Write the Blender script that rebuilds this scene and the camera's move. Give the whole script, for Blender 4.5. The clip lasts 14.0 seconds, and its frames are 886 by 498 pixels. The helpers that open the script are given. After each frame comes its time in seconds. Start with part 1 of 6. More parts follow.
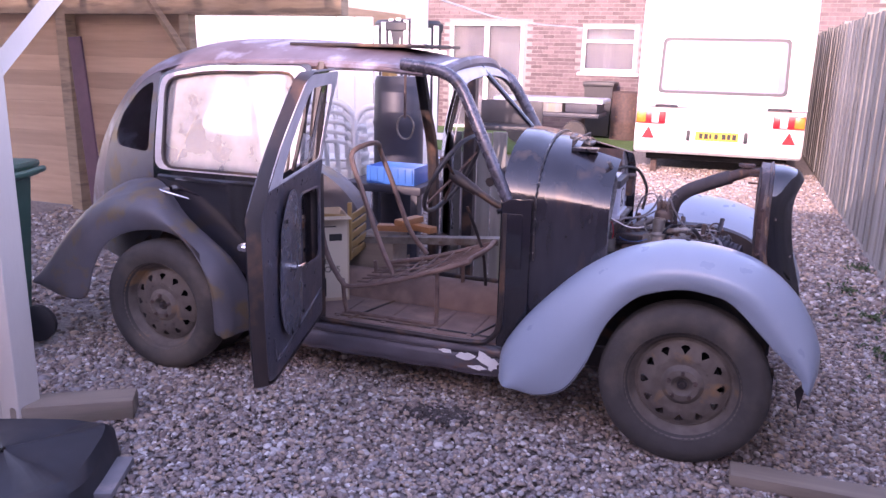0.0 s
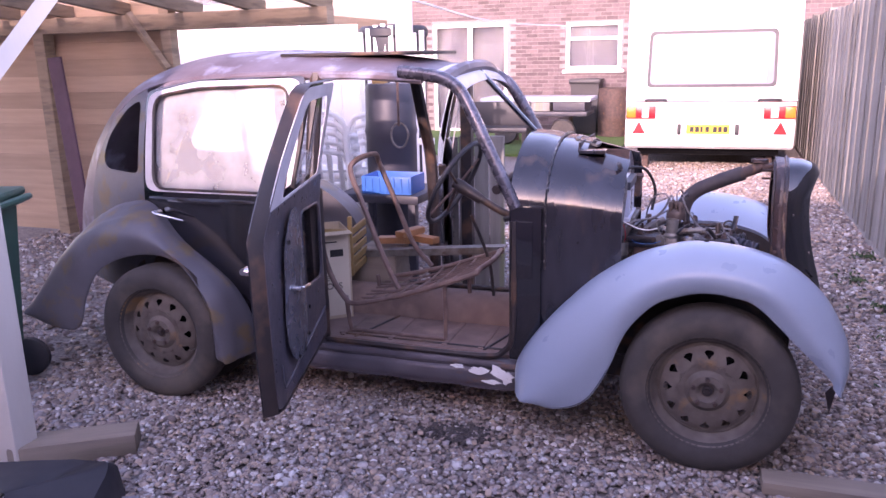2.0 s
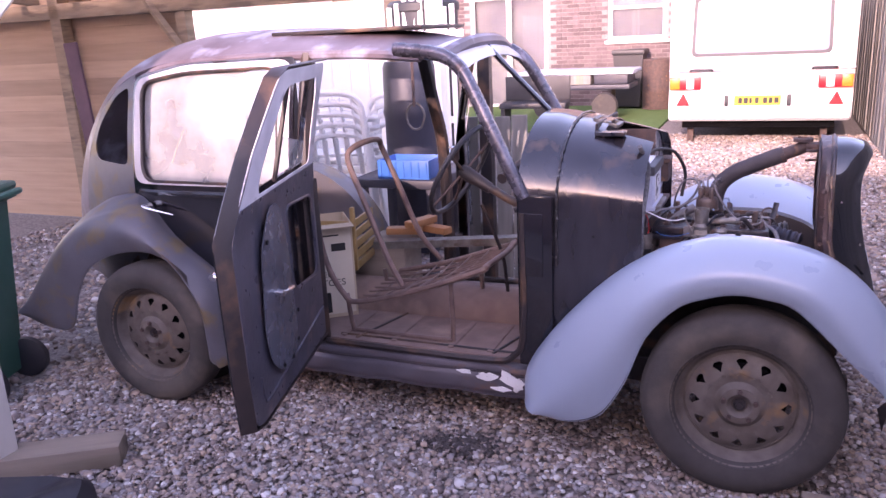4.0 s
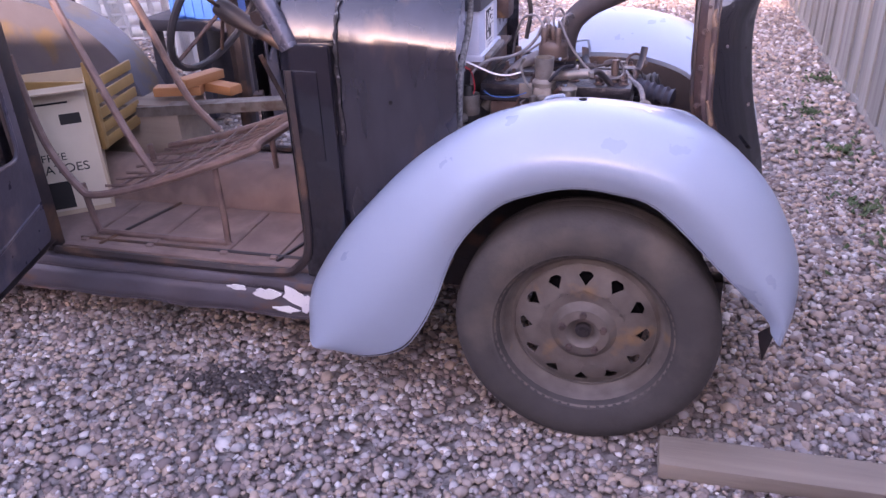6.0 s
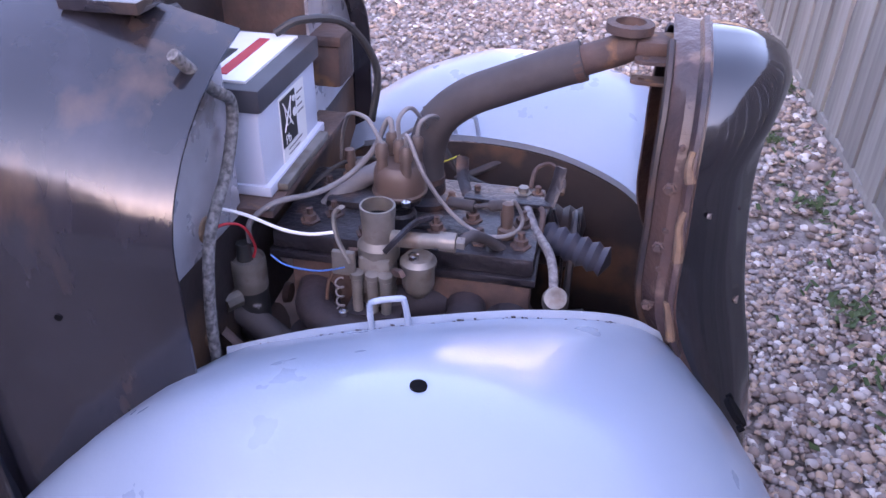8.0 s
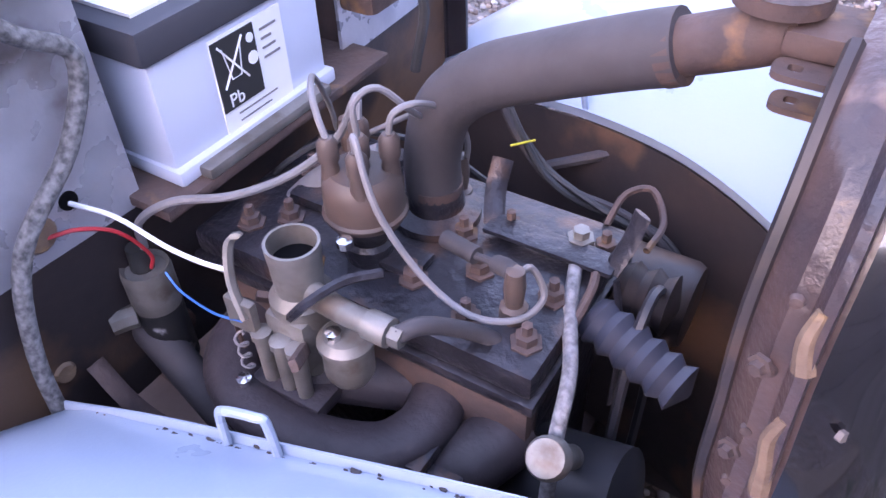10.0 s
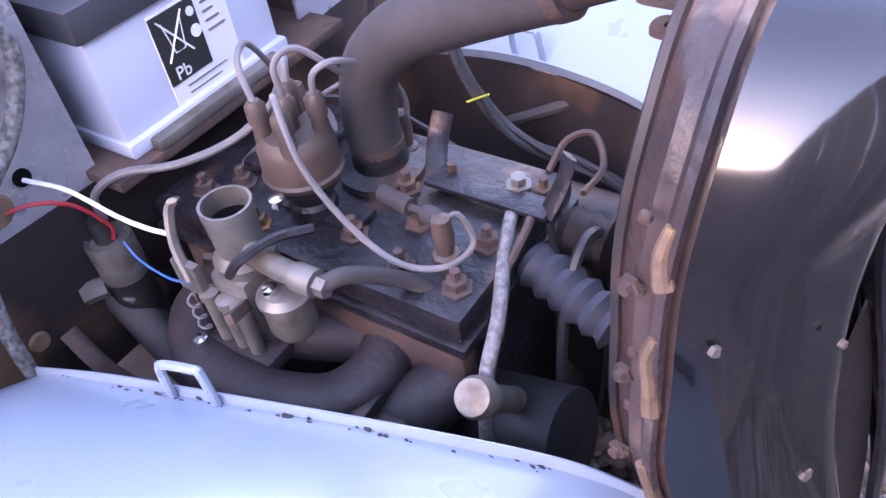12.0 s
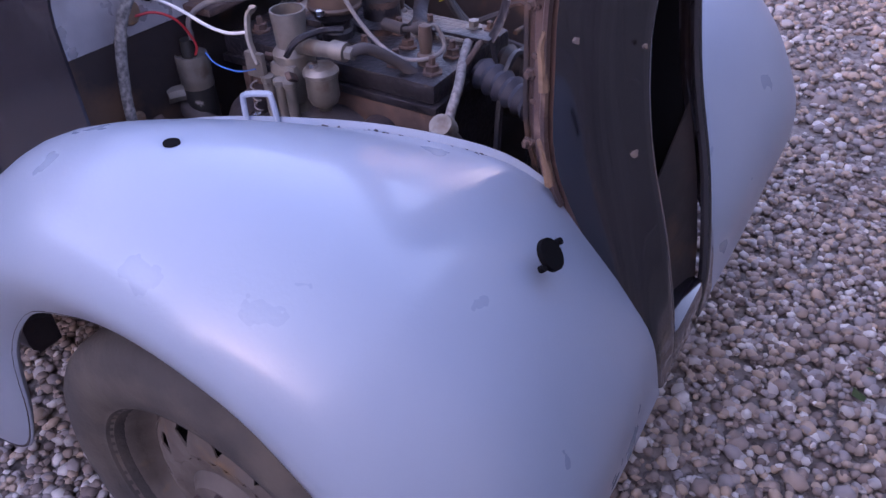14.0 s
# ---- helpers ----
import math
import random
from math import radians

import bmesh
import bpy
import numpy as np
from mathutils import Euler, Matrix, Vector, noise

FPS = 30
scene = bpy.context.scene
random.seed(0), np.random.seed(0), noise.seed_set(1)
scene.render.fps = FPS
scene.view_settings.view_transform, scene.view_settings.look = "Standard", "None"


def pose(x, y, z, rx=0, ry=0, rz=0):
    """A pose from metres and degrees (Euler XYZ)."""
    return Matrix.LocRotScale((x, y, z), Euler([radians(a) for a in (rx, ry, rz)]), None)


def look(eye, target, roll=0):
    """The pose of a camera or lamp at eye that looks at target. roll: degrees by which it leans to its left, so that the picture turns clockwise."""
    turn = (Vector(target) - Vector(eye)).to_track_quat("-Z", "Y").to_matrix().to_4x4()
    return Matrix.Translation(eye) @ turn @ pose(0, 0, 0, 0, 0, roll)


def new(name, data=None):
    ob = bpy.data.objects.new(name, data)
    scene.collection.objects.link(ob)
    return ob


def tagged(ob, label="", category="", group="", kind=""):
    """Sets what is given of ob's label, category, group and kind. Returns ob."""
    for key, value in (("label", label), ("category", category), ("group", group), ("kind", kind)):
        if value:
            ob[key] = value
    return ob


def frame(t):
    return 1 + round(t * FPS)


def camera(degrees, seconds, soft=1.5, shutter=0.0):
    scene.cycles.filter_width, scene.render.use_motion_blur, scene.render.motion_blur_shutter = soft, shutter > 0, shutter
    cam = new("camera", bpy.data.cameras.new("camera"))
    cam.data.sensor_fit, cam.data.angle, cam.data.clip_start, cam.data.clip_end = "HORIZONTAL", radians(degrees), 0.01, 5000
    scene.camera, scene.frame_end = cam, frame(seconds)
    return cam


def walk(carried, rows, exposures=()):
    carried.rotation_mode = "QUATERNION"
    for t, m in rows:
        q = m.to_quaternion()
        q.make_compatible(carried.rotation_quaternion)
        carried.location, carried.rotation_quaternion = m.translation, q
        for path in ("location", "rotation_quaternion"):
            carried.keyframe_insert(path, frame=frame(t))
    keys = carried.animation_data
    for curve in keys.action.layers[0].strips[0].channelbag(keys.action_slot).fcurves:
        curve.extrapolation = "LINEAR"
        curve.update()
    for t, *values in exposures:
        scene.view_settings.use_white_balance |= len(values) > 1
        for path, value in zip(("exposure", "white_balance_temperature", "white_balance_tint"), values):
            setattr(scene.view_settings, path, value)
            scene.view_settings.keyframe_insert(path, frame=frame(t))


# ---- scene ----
cam = camera(59.5, 14.0)
PATH = [
    (0, (0.148, -0.134, 1.543), (0.063, 1.667, 1.089), 1.3),
    (0.5, (0.152, -0.127, 1.538), (0.061, 1.675, 1.089), 0.0),
    (1, (0.137, -0.117, 1.537), (0.05, 1.686, 1.089), -0.4),
    (1.5, (0.113, -0.086, 1.547), (0.029, 1.718, 1.099), -1.7),
    (2, (0.066, -0.013, 1.552), (0.007, 1.791, 1.105), -1.2),
    (2.2, (0.076, 0.06, 1.547), (0.022, 1.864, 1.099), -0.9),
    (4.3, (0.25, 0.327, 1.546), (0.062, 2.1, 1.016), -2.9),
    (4.5, (0.258, 0.361, 1.522), (0.068, 2.119, 0.946), -2.9),
    (5, (0.319, 0.583, 1.484), (0.209, 2.301, 0.778), -0.7),
    (5.5, (0.432, 0.817, 1.493), (0.352, 2.513, 0.732), -3.9),
    (6, (0.58, 1.115, 1.388), (0.619, 2.765, 0.529), -2.4),
    (6.5, (0.724, 1.332, 1.375), (0.759, 2.935, 0.434), -3.0),
    (7, (0.825, 1.692, 1.414), (0.925, 3.27, 0.435), 0.9),
    (7.5, (0.885, 1.962, 1.462), (1.052, 3.517, 0.455), 0.5),
    (7.7, (0.882, 2.056, 1.452), (1.1, 3.614, 0.459), 1.3),
    (9.8, (1.178, 2.699, 1.341), (0.849, 4.058, 0.115), -2.0),
    (10, (1.198, 2.704, 1.333), (0.822, 4.042, 0.096), -2.1),
    (10.5, (1.219, 2.713, 1.322), (0.776, 4.0, 0.055), -4.3),
    (11, (1.232, 2.717, 1.321), (0.761, 3.962, 0.02), -5.3),
    (11.5, (1.254, 2.718, 1.313), (0.757, 3.949, 0.009), -6.9),
    (12, (1.317, 2.703, 1.317), (0.826, 3.974, 0.051), -9.0),
    (12.5, (1.395, 2.556, 1.345), (1.13, 3.979, 0.177), -6.4),
    (13, (1.428, 2.29, 1.308), (1.223, 3.749, 0.171), -4.3),
    (13.5, (1.42, 2.159, 1.295), (1.168, 3.616, 0.165), -1.7),
    (14, (1.428, 2.153, 1.295), (1.039, 3.563, 0.146), -2.5),
]
walk(cam, [(t, look(eye, target, roll)) for t, eye, target, roll in PATH],
     [(0.0, 2.86, 7000, 56), (2.2, 2.86, 7000, 56), (5.0, 3.22, 7500, 53), (6.5, 3.45, 7300, 52), (7.5, 3.27, 6900, 46), (9.8, 4.06, 7150, 41), (12.0, 4.04, 7250, 42), (12.6, 3.82, 7150, 46), (13.1, 3.28, 6900, 46), (14.0, 2.96, 6900, 50)])

# ---- light ----
SUN_AZ, SUN_EL = 200.0, 16.0      # compass angle of the sun from +y clockwise, height
world = bpy.data.worlds.new("sky")
scene.world = world
world.use_nodes = True
wn = world.node_tree
sky = wn.nodes.new("ShaderNodeTexSky")
sky.sky_type, sky.sun_disc = "NISHITA", False
sky.sun_elevation, sky.sun_rotation = radians(SUN_EL), radians(SUN_AZ)
wn.nodes["Background"].inputs[1].default_value = 0.15
wn.links.new(sky.outputs[0], wn.nodes["Background"].inputs[0])
sun = new("sun", bpy.data.lights.new("sun", "SUN"))
sun.data.energy, sun.data.angle, sun.data.color = 0.85, radians(0.6), (1.0, 0.93, 0.82)
sa, se = radians(SUN_AZ), radians(SUN_EL)
sun.matrix_world = look((20 * math.sin(sa) * math.cos(se), 20 * math.cos(sa) * math.cos(se), 20 * math.sin(se)), (0, 0, 0))


# ---- materials ----
def mat(name, c1, c2=None, rough=0.6, metal=0.0, scale=6.0, detail=6.0, c3=None, patch=2.0, amount=0.5, bump=0.0, bscale=60.0, spec=0.5, stretch=(1, 1, 1), island=0.0, coat=0.0):
    m = bpy.data.materials.new(name)
    m.use_nodes = True
    nt = m.node_tree
    b = nt.nodes["Principled BSDF"]
    b.inputs["Roughness"].default_value, b.inputs["Metallic"].default_value = rough, metal
    b.inputs["Specular IOR Level"].default_value = spec
    b.inputs["Coat Weight"].default_value = coat
    co = nt.nodes.new("ShaderNodeTexCoord")
    mp = nt.nodes.new("ShaderNodeMapping")
    mp.inputs["Scale"].default_value = stretch
    nt.links.new(co.outputs["Object"], mp.inputs[0])

    def noise_tex(sc, det):
        n = nt.nodes.new("ShaderNodeTexNoise")
        n.inputs["Scale"].default_value, n.inputs["Detail"].default_value = sc, det
        nt.links.new(mp.outputs[0], n.inputs["Vector"])
        return n.outputs["Fac"]

    def ramp(fac, lo, hi):
        r = nt.nodes.new("ShaderNodeMapRange")
        r.inputs[1].default_value, r.inputs[2].default_value = lo, hi
        nt.links.new(fac, r.inputs[0])
        return r.outputs[0]

    def mix(f, a, bb):
        x = nt.nodes.new("ShaderNodeMix")
        x.data_type = "RGBA"
        nt.links.new(f, x.inputs[0])
        for sock, v in ((x.inputs[6], a), (x.inputs[7], bb)):
            if isinstance(v, tuple):
                sock.default_value = (*v, 1)
            else:
                nt.links.new(v, sock)
        return x.outputs[2]

    c2 = c2 or tuple(0.8 * v for v in c1)
    col = mix(ramp(noise_tex(scale, detail), 0.3, 0.7), c1, c2)
    if c3:
        col = mix(ramp(noise_tex(patch, 8), 1.0 - amount - 0.06, 1.0 - amount + 0.06), col, c3)
    if island:
        g = nt.nodes.new("ShaderNodeObjectInfo" if island < 0 else "ShaderNodeNewGeometry")
        hs = nt.nodes.new("ShaderNodeHueSaturation")
        r = nt.nodes.new("ShaderNodeMapRange")
        r.inputs[3].default_value, r.inputs[4].default_value = 1 - abs(island), 1 + abs(island)
        nt.links.new(g.outputs["Random" if island < 0 else "Random Per Island"], r.inputs[0])
        nt.links.new(r.outputs[0], hs.inputs["Value"])
        nt.links.new(col, hs.inputs["Color"])
        col = hs.outputs[0]
    nt.links.new(col, b.inputs["Base Color"])
    rr = nt.nodes.new("ShaderNodeMapRange")
    rr.inputs[3].default_value, rr.inputs[4].default_value = max(0.02, rough - 0.1), min(1, rough + 0.12)
    nt.links.new(noise_tex(scale * 3, 4), rr.inputs[0])
    nt.links.new(rr.outputs[0], b.inputs["Roughness"])
    if bump:
        bp = nt.nodes.new("ShaderNodeBump")
        bp.inputs["Strength"].default_value, bp.inputs["Distance"].default_value = bump, 0.004
        nt.links.new(noise_tex(bscale, 6), bp.inputs["Height"])
        nt.links.new(bp.outputs[0], b.inputs["Normal"])
    return m


def glass(name, tint=(0.9, 0.95, 0.95), rough=0.0, dust=0.0):
    m = bpy.data.materials.new(name)
    m.use_nodes = True
    nt = m.node_tree
    b = nt.nodes["Principled BSDF"]
    b.inputs["Base Color"].default_value = (*tint, 1)
    b.inputs["Transmission Weight"].default_value = 1.0 - dust
    b.inputs["Roughness"].default_value, b.inputs["IOR"].default_value = rough, 1.45
    return m


def glow(name, c, s):
    m = bpy.data.materials.new(name)
    m.use_nodes = True
    b = m.node_tree.nodes["Principled BSDF"]
    b.inputs["Emission Color"].default_value, b.inputs["Emission Strength"].default_value = (*c, 1), s
    return m


FLANGE = mat("scabby_painted_flange", (0.095, 0.056, 0.046), (0.028, 0.022, 0.028), rough=0.34, scale=14, detail=10, c3=(0.24, 0.16, 0.125), patch=13, amount=0.34, bump=0.7, bscale=70)
SEALANT = mat("old_tan_sealant", (0.22, 0.14, 0.09), (0.13, 0.08, 0.055), rough=0.7, scale=40, c3=(0.45, 0.24, 0.06), patch=14, amount=0.38, bump=0.7, bscale=120)
SILL = mat("scuffed_grey_sill", (0.115, 0.105, 0.125), (0.06, 0.052, 0.062), rough=0.42, metal=0.1, scale=9, c3=(0.15, 0.085, 0.06), patch=13, amount=0.36, bump=0.25, bscale=40, stretch=(0.5, 1, 1))
BEAD = mat("speckled_weld_bead", (0.07, 0.06, 0.06), (0.03, 0.026, 0.028), rough=0.35, metal=0.4, scale=60, c3=(0.5, 0.48, 0.46), patch=45, amount=0.36, bump=0.6, bscale=140)
MANIFOLD = mat("dark_burnt_iron", (0.045, 0.033, 0.038), (0.022, 0.018, 0.022), rough=0.6, scale=16, c3=(0.095, 0.055, 0.045), patch=9, amount=0.36, bump=0.5, bscale=80)
BARE = mat("bright_scratched_steel", (0.56, 0.56, 0.60), (0.30, 0.29, 0.32), rough=0.28, metal=0.4, scale=7, detail=9, c3=(0.13, 0.085, 0.07), patch=8, amount=0.34, bump=0.2)
PILLAR = mat("worn_silvery_pillar", (0.15, 0.145, 0.175), (0.075, 0.07, 0.085), rough=0.26, metal=0.45, scale=10, c3=(0.11, 0.075, 0.065), patch=12, amount=0.34, bump=0.15)
# flat tone that stands in for dim rooms and reflections in the house panes
ROOM_TONE = mat("painted_dim_room", (0.22, 0.19, 0.24), (0.32, 0.28, 0.30), rough=0.9, scale=1.5)
PRIMER = mat("grey_primer", (0.285, 0.345, 0.43), (0.255, 0.315, 0.40), rough=0.30, scale=3, bump=0.05, bscale=200, coat=0.25)
OLD_GREY = mat("weathered_grey_paint", (0.12, 0.12, 0.145), (0.085, 0.085, 0.10), rough=0.42, scale=5, c3=(0.15, 0.11, 0.065), patch=8, amount=0.40, bump=0.1)
BLACK = mat("old_black_paint", (0.006, 0.006, 0.010), (0.011, 0.009, 0.012), rough=0.12, scale=7, c3=(0.045, 0.03, 0.028), patch=14, amount=0.27, bump=0.02, bscale=18, spec=0.9, coat=0.5)
BLACK_RUST = mat("rusty_black_paint", (0.016, 0.014, 0.017), (0.04, 0.027, 0.025), rough=0.5, scale=8, c3=(0.12, 0.065, 0.04), patch=6, amount=0.42, bump=0.25, bscale=50)
WORN_STEEL = mat("bare_worn_steel", (0.040, 0.039, 0.050), (0.017, 0.016, 0.021), rough=0.14, metal=0.2, scale=9, detail=9, c3=(0.10, 0.066, 0.050), patch=7, amount=0.38, bump=0.2, bscale=24, spec=0.9, stretch=(1, 1, 0.3))
ROOF_PAINT = mat("chalky_roof_paint", (0.20, 0.17, 0.20), (0.09, 0.06, 0.07), rough=0.45, scale=4, c3=(0.32, 0.33, 0.42), patch=5, amount=0.4, bump=0.1)
RUST = mat("rust", (0.105, 0.062, 0.05), (0.05, 0.034, 0.034), rough=0.75, scale=22, c3=(0.25, 0.13, 0.055), patch=16, amount=0.31, bump=0.6, bscale=90)
FLOOR_RUST = mat("rusty_floor_pan", (0.24, 0.165, 0.14), (0.16, 0.105, 0.09), rough=0.8, scale=9, c3=(0.30, 0.21, 0.17), patch=4, amount=0.4, bump=0.3)
RUBBER = mat("dusty_tyre_rubber", (0.062, 0.055, 0.053), (0.045, 0.04, 0.039), rough=0.85, scale=10, c3=(0.10, 0.083, 0.07), patch=4, amount=0.42, bump=0.3, bscale=120)
RIM = mat("rusty_wheel_paint", (0.15, 0.125, 0.11), (0.085, 0.068, 0.058), rough=0.65, metal=0.15, scale=14, c3=(0.24, 0.14, 0.07), patch=8, amount=0.38, bump=0.3)
# near-black: colours some dark parts and stands in for unlit depth
DARK = mat("dark_part_and_void_shade", (0.004, 0.004, 0.005), rough=0.95, spec=0.1)
IRON = mat("oily_cast_iron", (0.036, 0.034, 0.043), (0.014, 0.013, 0.017), rough=0.34, metal=0.25, scale=30, detail=10, c3=(0.11, 0.06, 0.042), patch=13, amount=0.33, bump=0.7, bscale=90)
ALLOY = mat("dull_cast_alloy", (0.25, 0.235, 0.22), (0.13, 0.115, 0.10), rough=0.5, metal=0.5, scale=20, c3=(0.13, 0.10, 0.08), patch=22, amount=0.4, bump=0.3)
CHROME = mat("pitted_chrome", (0.75, 0.75, 0.78), (0.6, 0.58, 0.58), rough=0.18, metal=1.0, scale=30)
BAKELITE = mat("brown_bakelite", (0.105, 0.07, 0.058), (0.06, 0.042, 0.036), rough=0.5, scale=15, bump=0.15)
HOSE = mat("dusty_rubber_hose", (0.060, 0.052, 0.056), (0.036, 0.031, 0.034), rough=0.75, scale=12, c3=(0.15, 0.09, 0.06), patch=5, amount=0.3, bump=0.3)
CABLE = mat("grey_cable", (0.20, 0.19, 0.20), (0.13, 0.12, 0.12), rough=0.55, scale=20)
CABLE_DARK = mat("black_cable", (0.03, 0.03, 0.032), rough=0.55, scale=20)
WHITE_PLASTIC = mat("white_plastic", (0.78, 0.78, 0.78), (0.7, 0.7, 0.7), rough=0.35, scale=4)
WHITE_PAINT = mat("white_painted_panel", (0.80, 0.80, 0.80), (0.74, 0.74, 0.73), rough=0.35, scale=2, bump=0.05)
WOOD = mat("weathered_timber", (0.36, 0.27, 0.19), (0.26, 0.19, 0.13), rough=0.8, scale=5, c3=(0.2, 0.15, 0.11), patch=3, amount=0.4, bump=0.4, bscale=30, stretch=(1, 1, 6), island=0.12)
WOOD_X = mat("weathered_plank", (0.30, 0.24, 0.19), (0.2, 0.16, 0.13), rough=0.85, scale=6, c3=(0.16, 0.13, 0.10), patch=3, amount=0.4, bump=0.5, bscale=40, stretch=(0.25, 3, 3), island=-0.12)
BOARD = mat("brown_shed_board", (0.52, 0.36, 0.25), (0.42, 0.29, 0.20), rough=0.8, scale=5, bump=0.3, bscale=40, stretch=(0.3, 1, 4), island=-0.15)
FENCE = mat("silvered_fence_board", (0.25, 0.24, 0.225), (0.17, 0.16, 0.15), rough=0.9, scale=7, c3=(0.20, 0.22, 0.13), patch=2.5, amount=0.34, bump=0.5, bscale=40, stretch=(3, 3, 0.3), island=-0.22)
BRICK = mat("red_brown_brick", (0.150, 0.112, 0.120), (0.105, 0.078, 0.085), rough=0.9, scale=12, bump=0.4, bscale=60, island=0.3)
MORTAR = mat("grey_mortar", (0.25, 0.23, 0.225), rough=0.95, scale=20, bump=0.3)
GRASS = mat("lawn_green", (0.06, 0.13, 0.03), (0.09, 0.17, 0.045), rough=0.9, scale=9, bump=0.8, bscale=90)
STONE = mat("mixed_gravel_stone", (0.36, 0.31, 0.29), rough=0.75, scale=60, bump=0.2)
_nt = STONE.node_tree
_geo, _cr, _mx = _nt.nodes.new("ShaderNodeNewGeometry"), _nt.nodes.new("ShaderNodeValToRGB"), _nt.nodes.new("ShaderNodeMix")
_cr.color_ramp.interpolation = "CONSTANT"
for _k, (_p, _c) in enumerate(((0.0, (0.16, 0.115, 0.105)), (0.16, (0.27, 0.205, 0.18)), (0.36, (0.36, 0.275, 0.23)), (0.52, (0.31, 0.275, 0.28)), (0.68, (0.45, 0.33, 0.25)), (0.82, (0.45, 0.42, 0.41)), (0.93, (0.66, 0.63, 0.61)))):
    _e = _cr.color_ramp.elements[_k] if _k < 2 else _cr.color_ramp.elements.new(_p)
    _e.position, _e.color = _p, (*_c, 1)
_nt.links.new(_geo.outputs["Random Per Island"], _cr.inputs[0])
_b = _nt.nodes["Principled BSDF"]
_old = _b.inputs["Base Color"].links[0].from_socket
_mx.data_type, _mx.inputs[0].default_value = "RGBA", 0.8
_nt.links.new(_old, _mx.inputs[6])
_nt.links.new(_cr.outputs[0], _mx.inputs[7])
_nt.links.new(_mx.outputs[2], _b.inputs["Base Color"])
SOIL = mat("gravel_bed", (0.17, 0.145, 0.135), (0.30, 0.265, 0.25), rough=0.95, scale=42, detail=3, c3=(0.11, 0.09, 0.085), patch=55, amount=0.42, bump=1.0, bscale=45)
SEAT_TUBE = mat("rusty_brown_tube", (0.21, 0.14, 0.12), (0.13, 0.085, 0.075), rough=0.55, metal=0.2, scale=20, bump=0.2)
CARDBOARD = mat("pale_cardboard", (0.55, 0.44, 0.31), (0.48, 0.38, 0.27), rough=0.9, scale=8)
YELLOW_CRATE = mat("yellow_brown_plastic", (0.36, 0.22, 0.08), (0.28, 0.17, 0.06), rough=0.5, scale=6)
BLUE = mat("bright_blue_plastic", (0.03, 0.16, 0.50), (0.025, 0.13, 0.42), rough=0.4, scale=6)
GREEN_BIN = mat("dark_green_bin_plastic", (0.03, 0.12, 0.09), (0.025, 0.10, 0.075), rough=0.45, scale=5)
INK = mat("black_print", (0.02, 0.02, 0.02), rough=0.6)
LABEL_WHITE = mat("paper_label", (0.8, 0.8, 0.8), rough=0.6)
RED = mat("red_reflector", (0.55, 0.015, 0.02), rough=0.3)
AMBER = mat("amber_lens", (0.7, 0.22, 0.02), rough=0.3)
PLATE_Y = mat("yellow_plate", (0.75, 0.45, 0.03), rough=0.45)
RED_WIRE = mat("red_wire", (0.5, 0.03, 0.04), rough=0.5)
GLASS = glass("window_glass")
BARREL_BLUE = mat("dark_blue_barrel", (0.036, 0.038, 0.058), (0.026, 0.027, 0.04), rough=0.5, scale=5, bump=0.1)
BATT_GREY = mat("pale_grey_battery_case", (0.50, 0.54, 0.64), (0.46, 0.50, 0.60), rough=0.4, scale=5)
BATT_DARK = mat("dark_grey_battery_lid", (0.05, 0.05, 0.06), rough=0.5, scale=5)
PLAST_BLACK = mat("black_plastic_sheet", (0.02, 0.02, 0.026), (0.028, 0.028, 0.034), rough=0.5, scale=4, bump=0.3, bscale=12)


# ---- mesh helpers ----
def part(name, bm, material, parent=None, label="", smooth=True):
    me = bpy.data.meshes.new(name)
    if smooth:
        for f in bm.faces:
            f.smooth = True
    bm.to_mesh(me)
    bm.free()
    me.materials.append(material)
    if smooth:
        me.set_sharp_from_angle(angle=radians(38))
    ob = new(name, me)
    if parent is not None:
        ob.parent = parent
    if label:
        ob["label"] = label
    return ob


def thing(name, m, label, category, group="", kind=""):
    ob = new(name)
    ob.empty_display_size = 0.1
    ob.matrix_world = m
    return tagged(ob, label, category, group, kind)


def box(bm, x0, x1, y0, y1, z0, z1, bevel=0.0, m=None):
    t = Matrix.Translation(((x0 + x1) / 2, (y0 + y1) / 2, (z0 + z1) / 2)) @ Matrix.Diagonal((x1 - x0, y1 - y0, z1 - z0, 1))
    vs = bmesh.ops.create_cube(bm, size=1, matrix=(m @ t) if m else t)["verts"]
    if bevel:
        es = list({e for v in vs for e in v.link_edges})
        bmesh.ops.bevel(bm, geom=es, offset=bevel, segments=2, affect="EDGES", profile=0.6)
    return bm


def B(*a, **k):
    return box(bmesh.new(), *a, **k)


def smooth_path(pts, n=6, closed=False):
    pts = [Vector(p) for p in pts]
    if len(pts) < 3:
        return pts
    out = []
    cnt = len(pts) if closed else len(pts) - 1
    for i in range(cnt):
        p1, p2 = pts[i], pts[(i + 1) % len(pts)]
        p0 = pts[i - 1] if (i or closed) else 2 * p1 - p2
        p3 = pts[(i + 2) % len(pts)] if (i + 2 < len(pts) or closed) else 2 * p2 - p1
        for k in range(n):
            t = k / n
            out.append(0.5 * ((2 * p1) + (p2 - p0) * t + (2 * p0 - 5 * p1 + 4 * p2 - p3) * t * t + (3 * p1 - p0 - 3 * p2 + p3) * t ** 3))
    if not closed:
        out.append(pts[-1])
    return out


